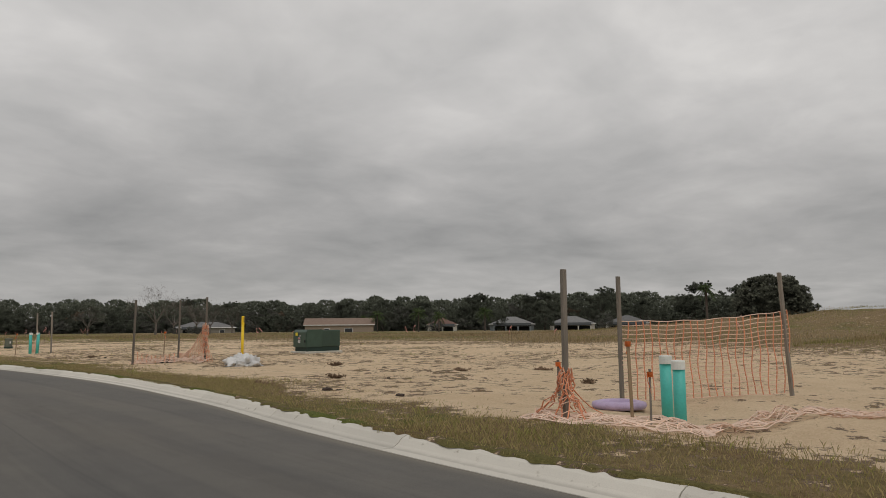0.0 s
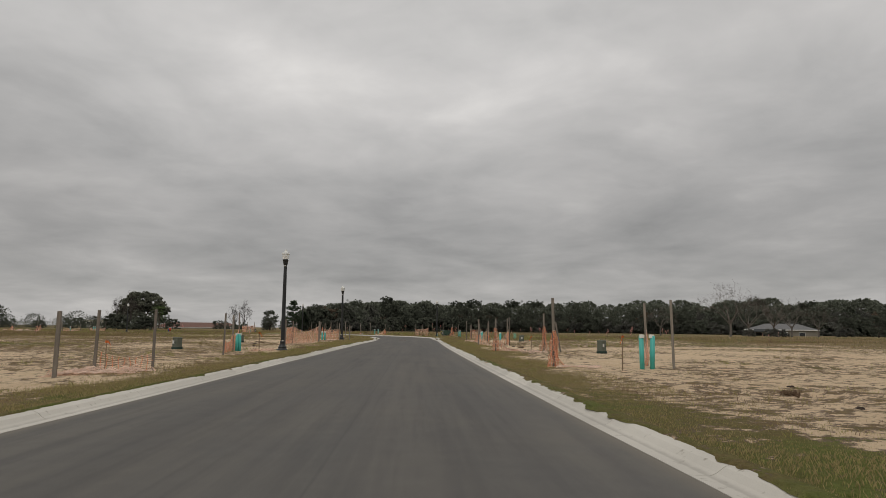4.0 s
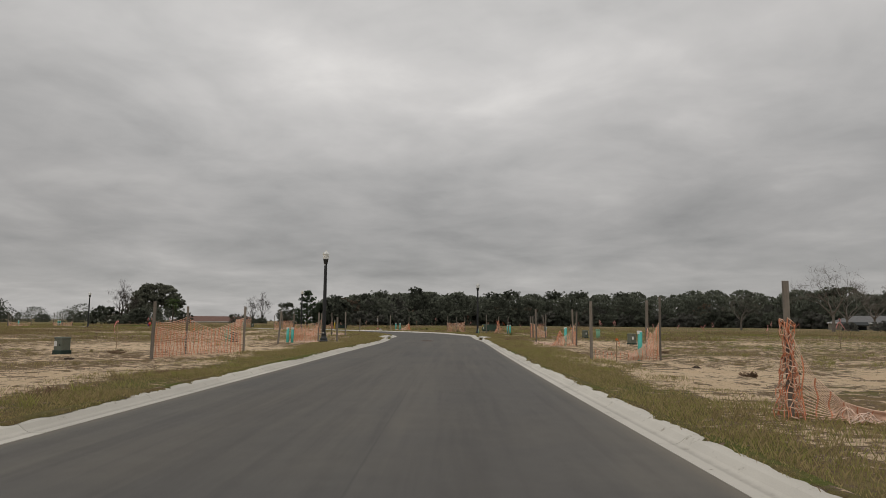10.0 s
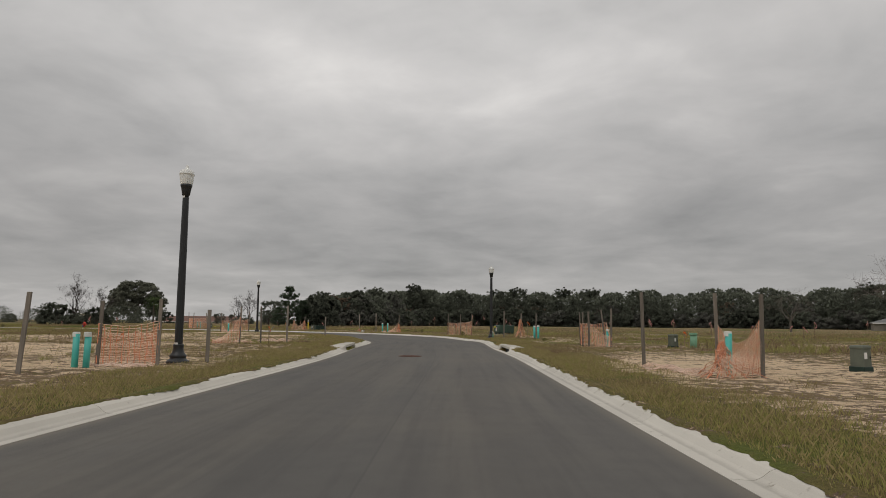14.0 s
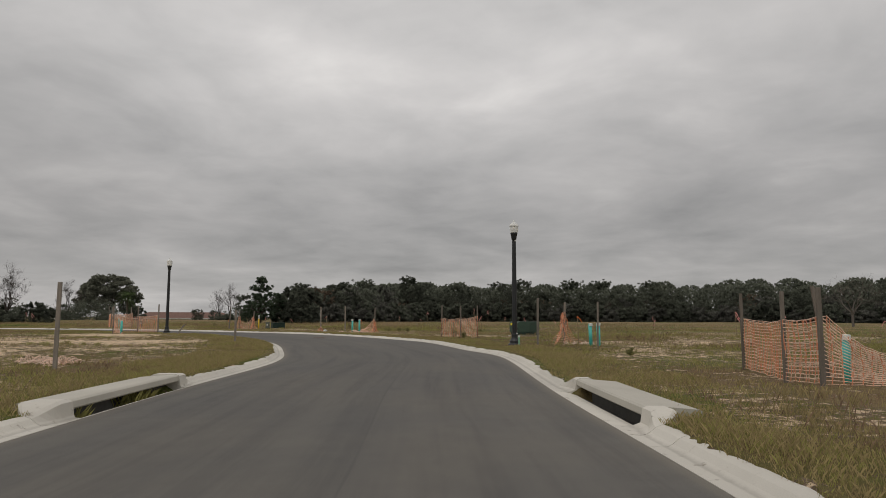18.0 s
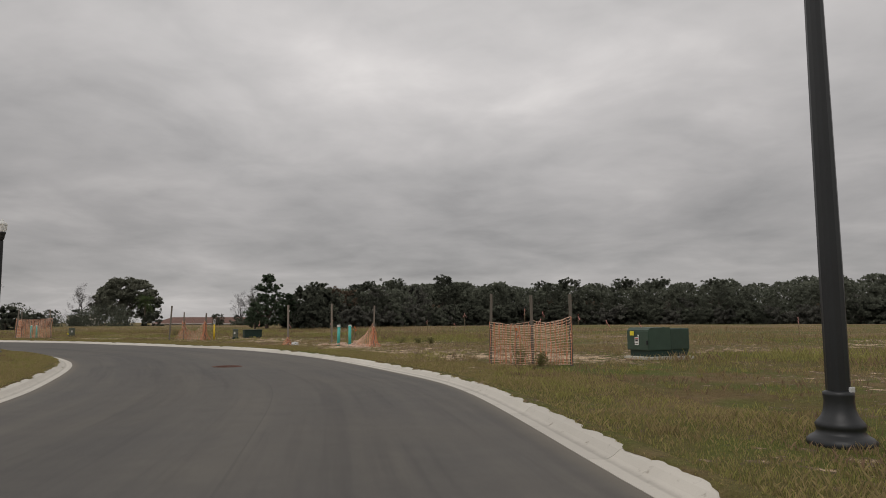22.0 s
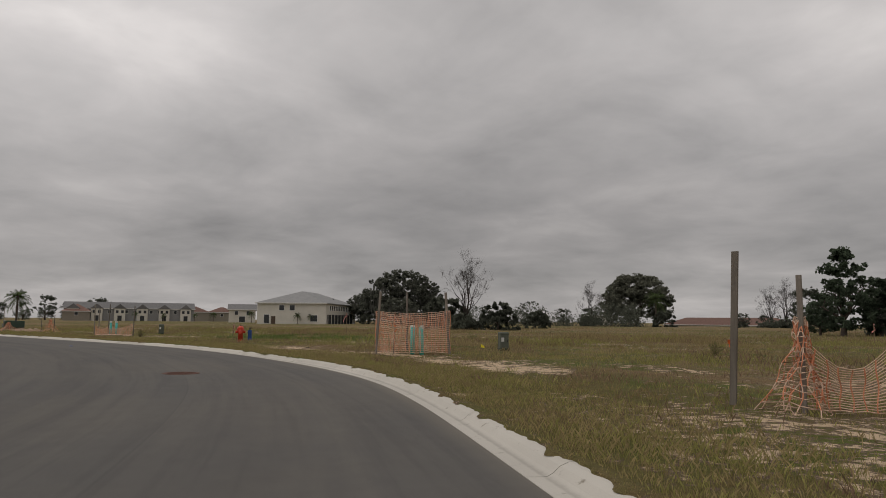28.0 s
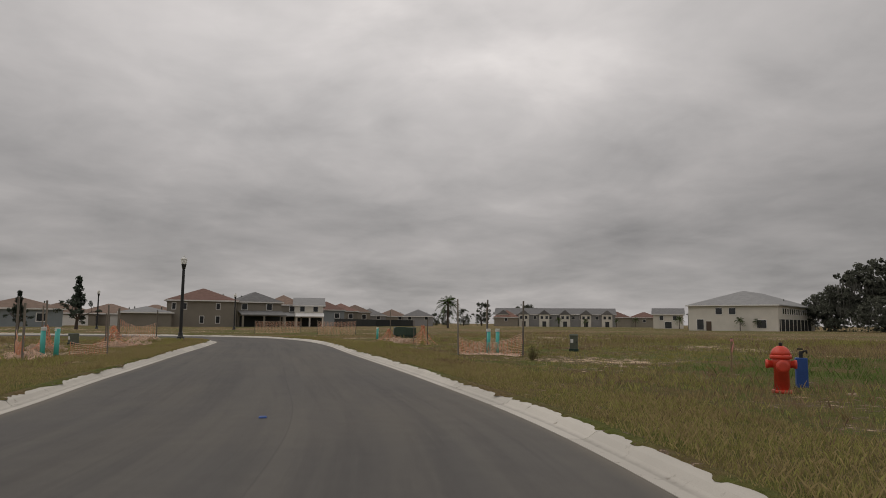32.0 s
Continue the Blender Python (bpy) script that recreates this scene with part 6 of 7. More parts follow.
def limb(bm, p, d, length, r, depth, rs, tips, spread=0.7, n=6, droop=0.0, split=(2, 4)):
    """A branch that bends, thins and forks."""
    pts, rad = [Vector(p)], [r]
    steps = 4
    v = Vector(d).normalized()
    for k in range(steps):
        v = (v + Vector(rs.normal(size=3)) * 0.16 + Vector((0, 0, 0.05 - droop))).normalized()
        pts.append(pts[-1] + v * length / steps)
        rad.append(r * (1 - 0.5 * (k + 1) / steps))
    tube(bm, pts, rad, n)
    if depth == 0:
        tips.append(pts[-1])
        tips.append(pts[-2])
        return
    for k in range(rs.integers(split[0], split[1])):
        q = (v + Vector(rs.normal(size=3)) * spread).normalized()
        limb(bm, pts[-1] if k < 2 else pts[-2], q, length * rs.uniform(0.55, 0.85), rad[-1] * 0.8, depth - 1, rs, tips, spread, max(3, n - 1), droop, split)


def tree(kind_, seed, tall, wide, label, leaf=OAKLEAF, bark=BARK, clumps=70, per=36, size=0.36):
    """One broadleaf tree: forked trunk, and a crown of many small sprays."""
    rs = np.random.default_rng(seed)
    root = thing("tree", 0, 0, 0, 0, label, "tree", "trees round the fields")
    bm, tips = bmesh.new(), []
    base_h = tall * 0.22
    tube(bm, [(0, 0, -0.5), (0, 0, 0.1), (0.1, 0.05, base_h * 0.6), (0.05, 0.1, base_h)], [0.045 * tall, 0.034 * tall, 0.028 * tall, 0.025 * tall], 9)
    for k in range(6):
        a = k * 1.05 + rs.uniform(-0.3, 0.3)
        limb(bm, (0.05, 0.1, base_h * rs.uniform(0.75, 1.0)), (math.cos(a) * 0.8, math.sin(a) * 0.8, rs.uniform(0.5, 1.3)), tall * 0.28, 0.014 * tall, 1, rs, tips, 0.6)
    part("trunk", bm, bark, root)
    cs, rad = [], []
    if kind_ == "cone":
        for k in range(clumps):
            q, a = rs.uniform(0.16, 1.0) ** 0.8, rs.uniform(0, 6.28)
            w_ = (1.04 - q) * wide / 2 * rs.uniform(0.3, 1.0) ** 0.5 * (0.8 + 0.35 * math.sin(q * 26))
            cs.append((w_ * math.cos(a), w_ * math.sin(a), q * tall))
            rad.append(rs.uniform(0.03, 0.055) * tall)
    elif kind_ == "pine":
        # uneven tiers of branches, thicker with needles towards their ends
        for k in range(11):
            q = 0.10 + 0.84 * k / 10 + rs.uniform(-0.02, 0.02)
            for j in range(5):
                a = j * 1.257 + k * 0.7 + rs.uniform(-0.4, 0.4)
                reach = max(0.14, (1.02 - q) ** 0.6) * wide / 2 * rs.uniform(0.6, 1.25)
                for m_ in range(max(3, clumps // 55)):
                    t = rs.uniform(0.25, 1.0)
                    cs.append((reach * t * math.cos(a) + rs.normal() * 0.15, reach * t * math.sin(a) + rs.normal() * 0.15, tall * q + 0.10 * reach * t + rs.normal() * 0.2))
                    rad.append(tall * rs.uniform(0.025, 0.05))
    elif kind_ == "dome":
        for k in range(clumps):
            q, a = rs.uniform(0.02, 0.93), rs.uniform(0, 6.28)
            w_ = math.sqrt(max(0.03, 1 - (q / 0.98) ** 2.2)) * wide / 2 * rs.uniform(0.3, 1.0) ** 0.5
            cs.append((w_ * math.cos(a), w_ * math.sin(a), q * tall))
            rad.append(rs.uniform(0.06, 0.115) * tall)
    else:
        # lobes of foliage on the limbs, with gaps between them, and thin tufts above the rest
        lobes = []
        for k in range(30 if kind_ == "round" else 17):
            a = rs.uniform(0, 6.28)
            if kind_ == "round":
                up_ = rs.uniform(-0.05, 1.0)
                out_ = math.sqrt(max(0.0, 1 - up_ * up_)) * wide * 0.42 * rs.uniform(0.75, 1.05)
                lobes.append((out_ * math.cos(a), out_ * math.sin(a), tall * (0.27 + 0.60 * up_ * rs.uniform(0.88, 1.02)), tall * rs.uniform(0.08, 0.13)))
            else:
                q = rs.uniform(0.20, 0.88)
                out_ = max(0.06, 1 - abs((q - 0.45) / 0.52) ** 2.2) ** 0.5 * wide * 0.46 * rs.uniform(0.25, 1.0) ** 0.5
                lobes.append((out_ * math.cos(a), out_ * math.sin(a), q * tall, tall * rs.uniform(0.07, 0.125) * (1.15 - 0.4 * q)))
        for k in range(0 if kind_ == "round" else 6):
            a, out_ = rs.uniform(0, 6.28), wide * rs.uniform(0.03, 0.24)
            lobes.append((out_ * math.cos(a), out_ * math.sin(a), tall * rs.uniform(0.80, 0.93), tall * rs.uniform(0.04, 0.07)))
        share = np.array([l_[3] for l_ in lobes]) ** 1.6
        for l_, m_ in zip(lobes, np.maximum(3, share / share.sum() * clumps * 0.86).astype(int)):
            for k in range(m_ // 2 if kind_ == "round" else m_):
                o_ = rs.normal(size=3) * l_[3] * (0.62, 0.62, 0.46)
                cs.append((l_[0] + o_[0], l_[1] + o_[1], max(0.3, l_[2] + o_[2])))
                rad.append(tall * rs.uniform(0.022, 0.05))
        for k in range(int(clumps * 0.5) if kind_ == "round" else 0):
            q, a = rs.uniform(0.16, 0.90), rs.uniform(0, 6.28)
            w_ = math.sqrt(max(0.03, 1 - ((q - 0.2) / 0.74) ** 2.4 if q > 0.2 else 0.85)) * wide * 0.45 * rs.uniform(0.3, 1.0) ** 0.4
            cs.append((w_ * math.cos(a), w_ * math.sin(a), q * tall))
            rad.append(tall * rs.uniform(0.035, 0.07))
        for k in range(0 if kind_ == "round" else int(clumps * 0.2)):
            a, w_ = rs.uniform(0, 6.28), wide * 0.42 * rs.uniform(0.2, 1.0) ** 0.5
            cs.append((w_ * math.cos(a), w_ * math.sin(a), tall * rs.uniform(0.04, 0.36)))
            rad.append(tall * rs.uniform(0.04, 0.07))
    for t in tips:
        cs.append(tuple(t))
        rad.append(tall * rs.uniform(0.03, 0.06))
    V, F = leaf_cards(cs, rad, per, size, rs)
    raw("crown", V, F, leaf, root)
    return root


def hang_moss(root, tall, wide, seed):
    """Grey strands of moss that hang from the outer limbs."""
    rs = np.random.default_rng(seed)
    n = 420
    q = rs.uniform(0.30, 0.72, n)
    w = np.sqrt(np.clip(1 - ((q - 0.45) / 0.55) ** 2, 0.05, 1)) * wide * 0.40 * rs.uniform(0.6, 1.0, n)
    a = rs.uniform(0, 6.28, n)
    p = np.column_stack((w * np.cos(a), w * np.sin(a), q * tall))
    b = rs.uniform(0, 6.28, n)
    s = np.column_stack((np.cos(b), np.sin(b), 0 * b)) * rs.uniform(0.12, 0.3, n)[:, None]
    d = np.column_stack((rs.normal(0, 0.1, n), rs.normal(0, 0.1, n), -rs.uniform(0.8, 2.2, n)))
    V = np.stack((p - s, p + s, p + d * 0.6 + s * 0.7, p + d), axis=1).reshape(-1, 3)
    raw("hanging_moss", V, np.arange(4 * n).reshape(-1, 4), MOSSLEAF, root)["kind"] = "stuff"


def bare_tree(seed, tall, label, depth=3, upright=0.0, bark=None, skirt=False):
    rs = np.random.default_rng(seed)
    root = thing("bare_tree", 0, 0, 0, 0, label, "tree", "bare trees in the fields")
    bm, tips = bmesh.new(), []
    tube(bm, [(0, 0, -0.4), (0, 0, 0.1), (0.12, 0.0, tall * 0.16), (0.05, 0.1, tall * 0.30)], [0.035 * tall, 0.026 * tall, 0.020 * tall, 0.018 * tall], 8)
    for k in range(7 if upright else 5):
        a = k * (0.9 if upright else 1.25) + rs.uniform(-0.4, 0.4)
        limb(bm, (0.05, 0.1, tall * rs.uniform(0.18, 0.30)), (math.cos(a) * 0.75, math.sin(a) * 0.75, rs.uniform(0.8, 1.6) + 1.6 * upright), tall * 0.30, 0.012 * tall, depth, rs, tips, 0.5 - 0.2 * upright, 5, -0.12 * upright, (2, 4))
    if upright:
        limb(bm, (0.05, 0.1, tall * 0.28), (0.05, 0, 1), tall * 0.36, 0.016 * tall, depth, rs, tips, 0.3, 5, -0.15, (3, 5))
    part("trunk", bm, bark or GREYBARK, root)
    if skirt:
        cs = [(rs.normal() * 1.3, rs.normal() * 1.3, abs(rs.normal()) * 0.9 + 0.3) for k in range(50)]
        V, F = leaf_cards(cs, [0.5] * 50, 26, 0.2, rs)
        raw("undergrowth", V, F, OAKLEAF, root)["label"] = "dark ivy and scrub round the foot"
    rs2 = np.random.default_rng(seed + 1)
    V, F = [], []
    for t in tips:
        for k in range(6):
            q = np.array(t) + rs2.normal(size=3) * tall * 0.06 + np.array((0, 0, tall * 0.025))
            w = rs2.normal(size=3) * 0.008
            b_ = len(V)
            V += [np.array(t) - w, np.array(t) + w, q]
            F.append((b_, b_ + 1, b_ + 2))
    raw("twig_spray", np.array(V), np.array(F), bark or GREYBARK, root)["kind"] = "stuff"
    return root


def palm(seed, tall, fan, label):
    rs = np.random.default_rng(seed)
    root = thing("palm_tree", 0, 0, 0, 0, label, "palm", "palms")
    bm = bmesh.new()
    prof = [(0.30, -0.3), (0.24, 0.3)] + [(0.19 + (0.03 if k % 2 else 0), 0.3 + (tall - fan * 0.6) * k / 12) for k in range(1, 13)]
    lathe(bm, prof, 10)
    part("trunk", bm, BARK, root)
    top = tall - fan * 0.6
    for k in range(34):
        a, e = rs.uniform(0, 6.28), rs.uniform(-0.5, 1.35)
        bm = bmesh.new()
        d = Vector((math.cos(a) * math.cos(e), math.sin(a) * math.cos(e), math.sin(e)))
        side = Vector((-math.sin(a), math.cos(a), 0))
        pts = []
        for s in range(7):
            t = s / 6
            pts.append(Vector((0, 0, top)) + d * fan * t + Vector((0, 0, -0.55 * fan * t * t * (1.2 - 0.5 * e))))
        for s in range(1, 6):
            for sg in (-1, 1):
                for q in range(2):
                    b0 = pts[s].lerp(pts[s + 1], q / 2)
                    tip = b0 + side * sg * fan * 0.26 * math.sin(0.4 + 2.5 * s / 6) + (pts[s + 1] - pts[s]) * 0.8 + Vector((0, 0, -0.12 * fan))
                    w = (pts[s + 1] - pts[s]) * 0.16
                    bm.faces.new([bm.verts.new(b0 - w), bm.verts.new(b0 + w), bm.verts.new(tip)])
        tube(bm, pts, [0.03, 0.028, 0.024, 0.02, 0.016, 0.012, 0.008], 4)
        part("frond", bm, PALMLEAF, root)
    return root


def place(proto, x, y, s=1.0, rz=0.0, z=None, sq=1.0):
    return copy_thing(proto, pose(x, y, (ground_z(x, y) if z is None else z) - 0.1, 0, 0, rz) @ Matrix.Diagonal((s, s, s * sq, 1)))


def settle(proto, x, y, s=1.0, rz=0.0):
    """Give the first of a kind its own place."""
    proto.matrix_basis = pose(x, y, ground_z(x, y) - 0.1, 0, 0, rz) @ Matrix.Scale(s, 4)


oaks = [tree("wood", 21 + k, 14.6 + 1.3 * (k % 3), 11.5 + 1.6 * (k % 2), "dark green live oak in the far tree line", OAKLEAF, BARK, 260, 44, 0.205) for k in range(6)]
moss = [tree("wood", 41 + k, 13.0, 14, "grey mossy oak in the far tree line", MOSSLEAF, GREYBARK, 210, 42, 0.20) for k in range(2)]
rust = tree("wood", 51, 12.5, 11, "oak with rusty brown leaves in the tree line", RUSTLEAF, BARK, 170, 40, 0.20)
shrub = tree("dome", 61, 4.2, 6.5, "dense dark shrub at the foot of the trees", OAKLEAF, BARK, 70, 30, 0.26)
shrub2 = tree("dome", 62, 3.6, 6.0, "brownish thicket at the foot of the trees", MOSSLEAF, BARK, 64, 30, 0.26)
LINE = [(-30, 219), (-28, 240), (-20, 270), (-4, 304), (30, 314), (66, 314), (98, 300), (120, 286), (137, 275), (157, 260), (177, 242), (197, 212), (212, 180), (224, 145), (231, 115), (236, 85)]


def line_point(f):
    p = np.array(LINE, dtype=float)
    a = np.concatenate(([0], np.cumsum(np.hypot(*np.diff(p, axis=0).T))))
    return np.interp(f * a[-1], a, p[:, 0]), np.interp(f * a[-1], a, p[:, 1]), a[-1]


def lower(f):
    """The line is lower towards its south-east end."""
    return float(np.interp(f, [0, 0.06, 0.2, 0.56, 0.70, 1.0], [0.54, 0.72, 1.00, 1.08, 1.12, 1.04]))


tr = random.Random(11)
used = set()
total_ = line_point(0)[2]
for row_, gap_, back_ in ((0, 5.6, 0), (1, 6.0, 9)):
    for k in range(int(total_ / gap_)):
        f_ = (k + tr.uniform(0.15, 0.85)) * gap_ / total_
        bx_, by_, _ = line_point(min(1, f_))
        n_ = math.hypot(bx_, by_ - 90)
        x_, y_ = bx_ + bx_ / n_ * back_ + tr.uniform(-2, 2), by_ + (by_ - 90) / n_ * back_ + tr.uniform(-2, 2)
        pick_ = tr.random()
        pr_ = moss[tr.randrange(2)] if (pick_ < (0.35 if 0.05 < f_ < 0.2 else 0.12) and row_ == 0) else rust if pick_ > 0.93 and row_ < 2 else oaks[tr.randrange(6)]
        s_ = tr.uniform(0.80, 1.12) * lower(f_) * (0.92, 1.02)[row_]
        if pr_ not in used:
            used.add(pr_)
            settle(pr_, x_, y_, s_, tr.uniform(0, 360))
        else:
            place(pr_, x_, y_, s_, tr.uniform(0, 360), None, tr.uniform(0.88, 1.1))
for k in range(int(total_ / 3.0)):
    f_ = (k + tr.random()) * 3.0 / total_
    bx_, by_, _ = line_point(min(1, f_))
    n_ = math.hypot(bx_, by_ - 90)
    x_, y_ = bx_ - bx_ / n_ * 5.5 + tr.uniform(-1.5, 1.5), by_ - (by_ - 90) / n_ * 5.5 + tr.uniform(-1.5, 1.5)
    if 108 < x_ < 165 and y_ < 172:
        x_, y_ = x_ + 14, y_ + 12
    pr_ = shrub if tr.random() < 0.6 else shrub2
    if pr_ not in used:
        used.add(pr_)
        settle(pr_, x_, y_, 1.0)
    else:
        place(pr_, x_, y_, tr.uniform(1.0, 1.7), tr.uniform(0, 360))
for pr_ in oaks + moss + [rust]:
    if pr_ not in used:
        used.add(pr_)
        settle(pr_, 60 + 7 * len(used), 292)

# single trees
round_oak = tree("round", 71, 18.3, 25, "broad round live oak standing alone in a field", leafy("mixed_oak_foliage", (0.090, 0.092, 0.068), 0.45), BARK, 640, 44, 0.36)
settle(round_oak, -129, 335)
place(round_oak, 94.2, 33.4, 0.43, 80, 0.4)
place(round_oak, 101, 12.0, 0.52, 130, 0.4)
big_oak = tree("round", 72, 14.6, 24, "wide live oak hung with grey moss", leafy("dark_moss_oak_foliage", (0.080, 0.084, 0.064), 0.5), BARK, 440, 36, 0.30)
hang_moss(big_oak, 13.8, 24, 77)
settle(big_oak, -165, 266, 1.15)
for x_, y_, s_ in ((-178, 264, 0.62), (-152, 254, 0.46)):
    place(big_oak, x_, y_, s_, x_ * 3)
for k, (x_, y_, s_) in enumerate(((-143, 296, 0.75), (-134, 302, 0.70), (-128, 305, 0.5), (-158, 300, 0.55), (-170, 306, 0.6), (-184, 312, 0.55), (-152, 316, 0.7), (-200, 318, 0.6), (-216, 326, 0.65), (-88, 318, 0.72), (-92, 324, 0.6), (-62, 300, 0.75),
                                  (-70, 330, 0.7), (-54, 262, 0.62), (-50, 250, 0.62), (-230, 300, 0.6), (-96, 352, 0.62), (-148, 350, 0.6), (-360, 199, 1.15), (-357, 212, 1.1), (-362, 222, 1.05), (-352, 190, 1.0), (-370, 206, 1.25), (-345, 235, 0.85), (-366, 182, 1.2), (-358, 230, 1.1), (-364, 246, 1.0))):
    place(oaks[k % 6], x_, y_, s_ * 0.78, k * 47)
for k, (x_, y_) in enumerate(((-124, 300), (-118, 312), (-136, 292), (-150, 290), (-163, 288), (-104, 306), (-176, 292), (-192, 300), (-206, 304), (-84, 226), (-72, 203), (-78, 199), (-168, 256), (-158, 262))):
    place(shrub, x_, y_, 0.75 + 0.3 * (k % 3) / 2, k * 61)
bare_a = bare_tree(81, 13.2, "tall bare grey tree before the tree line")
settle(bare_a, 74, 177)
place(bare_a, 87, 196, 0.85, 140)
place(bare_a, 98, 205, 0.85, 60)
place(bare_a, 62, 190, 0.62, 200)
bare_b = bare_tree(83, 8.2, "bare leafless tree standing in the grass field", 3, 0.2, worn("dark_bare_wood", (0.065, 0.055, 0.048), 0.95, 0, 0.3, 2, 12, bump=0.3), True)
settle(bare_b, -75, 200, 0.98)
place(bare_b, -127, 306, 1.3, 70)
place(bare_b, -79, 322, 1.25, 10)
place(bare_b, -84, 326, 1.1, 130)
pine_ = tree("pine", 91, 11.0, 9.6, "green pine at the end of the tree line", PINELEAF, BARK, 300, 24, 0.2)
settle(pine_, -34, 210, 0.80)
place(pine_, -31.5, 213, 0.66, 90)
place(pine_, -37, 213, 0.5, 40)
juniper_ = tree("cone", 92, 6.2, 3.0, "slender dark conifer beside the houses", leafy("dark_conifer_foliage", (0.05, 0.062, 0.046), 0.4), BARK, 110, 24, 0.12)
settle(juniper_, -122, 117.2)
place(juniper_, -118.5, 112.3, 0.7, 50)
palm_a = palm(95, 7.4, 2.9, "feathery date palm beside distant houses")
settle(palm_a, -184, 172.8)
place(palm_a, -118.5, 328, 1.5, 10)
palm_b = palm(96, 8.3, 1.8, "tall slim cabbage palm behind the field")
settle(palm_b, 123, 55.0, 1.0)
for k, (x_, y_, s_) in enumerate(((132, 141, 0.95), (136, 137, 0.8), (-166.5, 232, 0.42), (-165, 235, 0.38), (-224, 250, 0.55), (-302, 240, 0.55), (-298, 250, 0.5), (-295, 262, 0.5), (-305, 275, 0.6))):
    place(palm_a, x_, y_, s_, k * 40)

for x_, y_, s_ in ((88, 186, 0.42), (92, 189, 0.36), (112, 196, 0.5), (84, 190, 0.36)):
    place(shrub2, x_, y_, s_ * 1.6, x_ * 7)
place(bare_a, 95, 190, 0.72, 250)
place(bare_a, 104, 194, 0.66, 20)
for k, (x_, y_, s_) in enumerate(((150, 178, 0.62), (163, 166, 0.7), (176, 148, 0.66), (183, 136, 0.8), (190, 118, 0.62), (196, 104, 0.7), (130, 205, 0.6), (158, 196, 0.85), (186, 158, 0.9))):
    place((oaks[1], moss[0], oaks[4])[k % 3], x_, y_, s_, k * 71)
for k, (x_, y_, s_) in enumerate(((146, 176, 0.95), (172, 152, 1.1), (148, 186, 0.8))):
    place(palm_a, x_, y_, s_, k * 50)
for x_, y_, s_ in ((126, 204, 1.15), (134, 198, 1.1), (122, 212, 1.1)):
    place(oaks[0], x_, y_, s_ * 0.8, x_ * 11)

# woods behind the tree line, and low woods along the far side of the fields
def woods(spots, label, per=1500):
    rs = np.random.default_rng(17)
    Vs = []
    for x, y, tall, wide in spots:
        q = rs.uniform(0.02, 0.97, per)
        w = np.clip(1 - np.abs((q - 0.42) / 0.58) ** 2.4, 0.03, 1) ** 0.5 * wide / 2 * rs.uniform(0.25, 1.0, per) ** 0.5
        a = rs.uniform(0, 6.28, per)
        w = w * (1 + 0.22 * np.sin(3 * a + x) * np.sin(7 * q + y))
        c = np.column_stack((x + w * np.cos(a), y + w * np.sin(a), ground_z(x, y) + q * tall))
        V, _ = leaf_cards(c, np.full(per, 0.5), 1, 0.04 * tall, rs)
        Vs.append(V)
    V = np.concatenate(Vs)
    return tagged(raw("woodland", V, np.arange(len(V)).reshape(-1, 4), OAKLEAF), label, "woods", kind="stuff")


spots_ = []
for back_, gap_, t_ in ((20, 6.5, 12.6), (32, 7.0, 13.6)):
    for k in range(int(total_ / gap_)):
        bx_, by_, _ = line_point((k + tr.uniform(0.2, 0.8)) * gap_ / total_)
        n_ = math.hypot(bx_, by_ - 90)
        spots_.append((bx_ + bx_ / n_ * back_, by_ + (by_ - 90) / n_ * back_, t_ * tr.uniform(0.86, 1.1) * lower((k + 0.5) * gap_ / total_), 12.5))
woods(spots_, "dense dark oak woods behind the front trees")
spots_ = []
for k in range(44):
    f_ = k / 43
    a_, r_ = 37.5 - 14 * f_ + tr.uniform(-0.3, 0.3), tr.uniform(272, 292)
    spots_.append((5.2 - r_ * math.sin(radians(a_)), 40.3 + r_ * math.cos(radians(a_)), tr.uniform(2.4, 7.6) * (0.75 + 0.4 * math.sin(k * 0.9)), tr.uniform(5.0, 9.0)))
woods(spots_, "low grey-green woods along the far edge of the fields", 500)

# dark site fencing before the far houses
for (ax_, ay_), (bx_, by_) in (((-205, 148.5), (-235.6, 161)), ((-235.6, 161), (-244.9, 173))):
    sf_ = thing("site_fence", ax_, ay_, 0, 0, "long black screened construction fence before distant houses", "fence")
    L_ = math.hypot(bx_ - ax_, by_ - ay_)
    n_ = int(L_ / 4)
    for k in range(n_):
        bm_ = bmesh.new()
        a_ = math.degrees(math.atan2(by_ - ay_, bx_ - ax_))
        box(bm_, ((bx_ - ax_) * (k + 0.5) / n_, (by_ - ay_) * (k + 0.5) / n_, 1.0), (L_ / n_ - 0.06, 0.05, 2.1), a_, 0.01)
        part("screen_panel", bm_, SCREEN, sf_)
        bm_ = bmesh.new()
        lathe(bm_, [(0.05, -0.1), (0.05, 2.2)], 6, ((bx_ - ax_) * k / n_, (by_ - ay_) * k / n_, 0))
        part("fence_post", bm_, DARK, sf_)


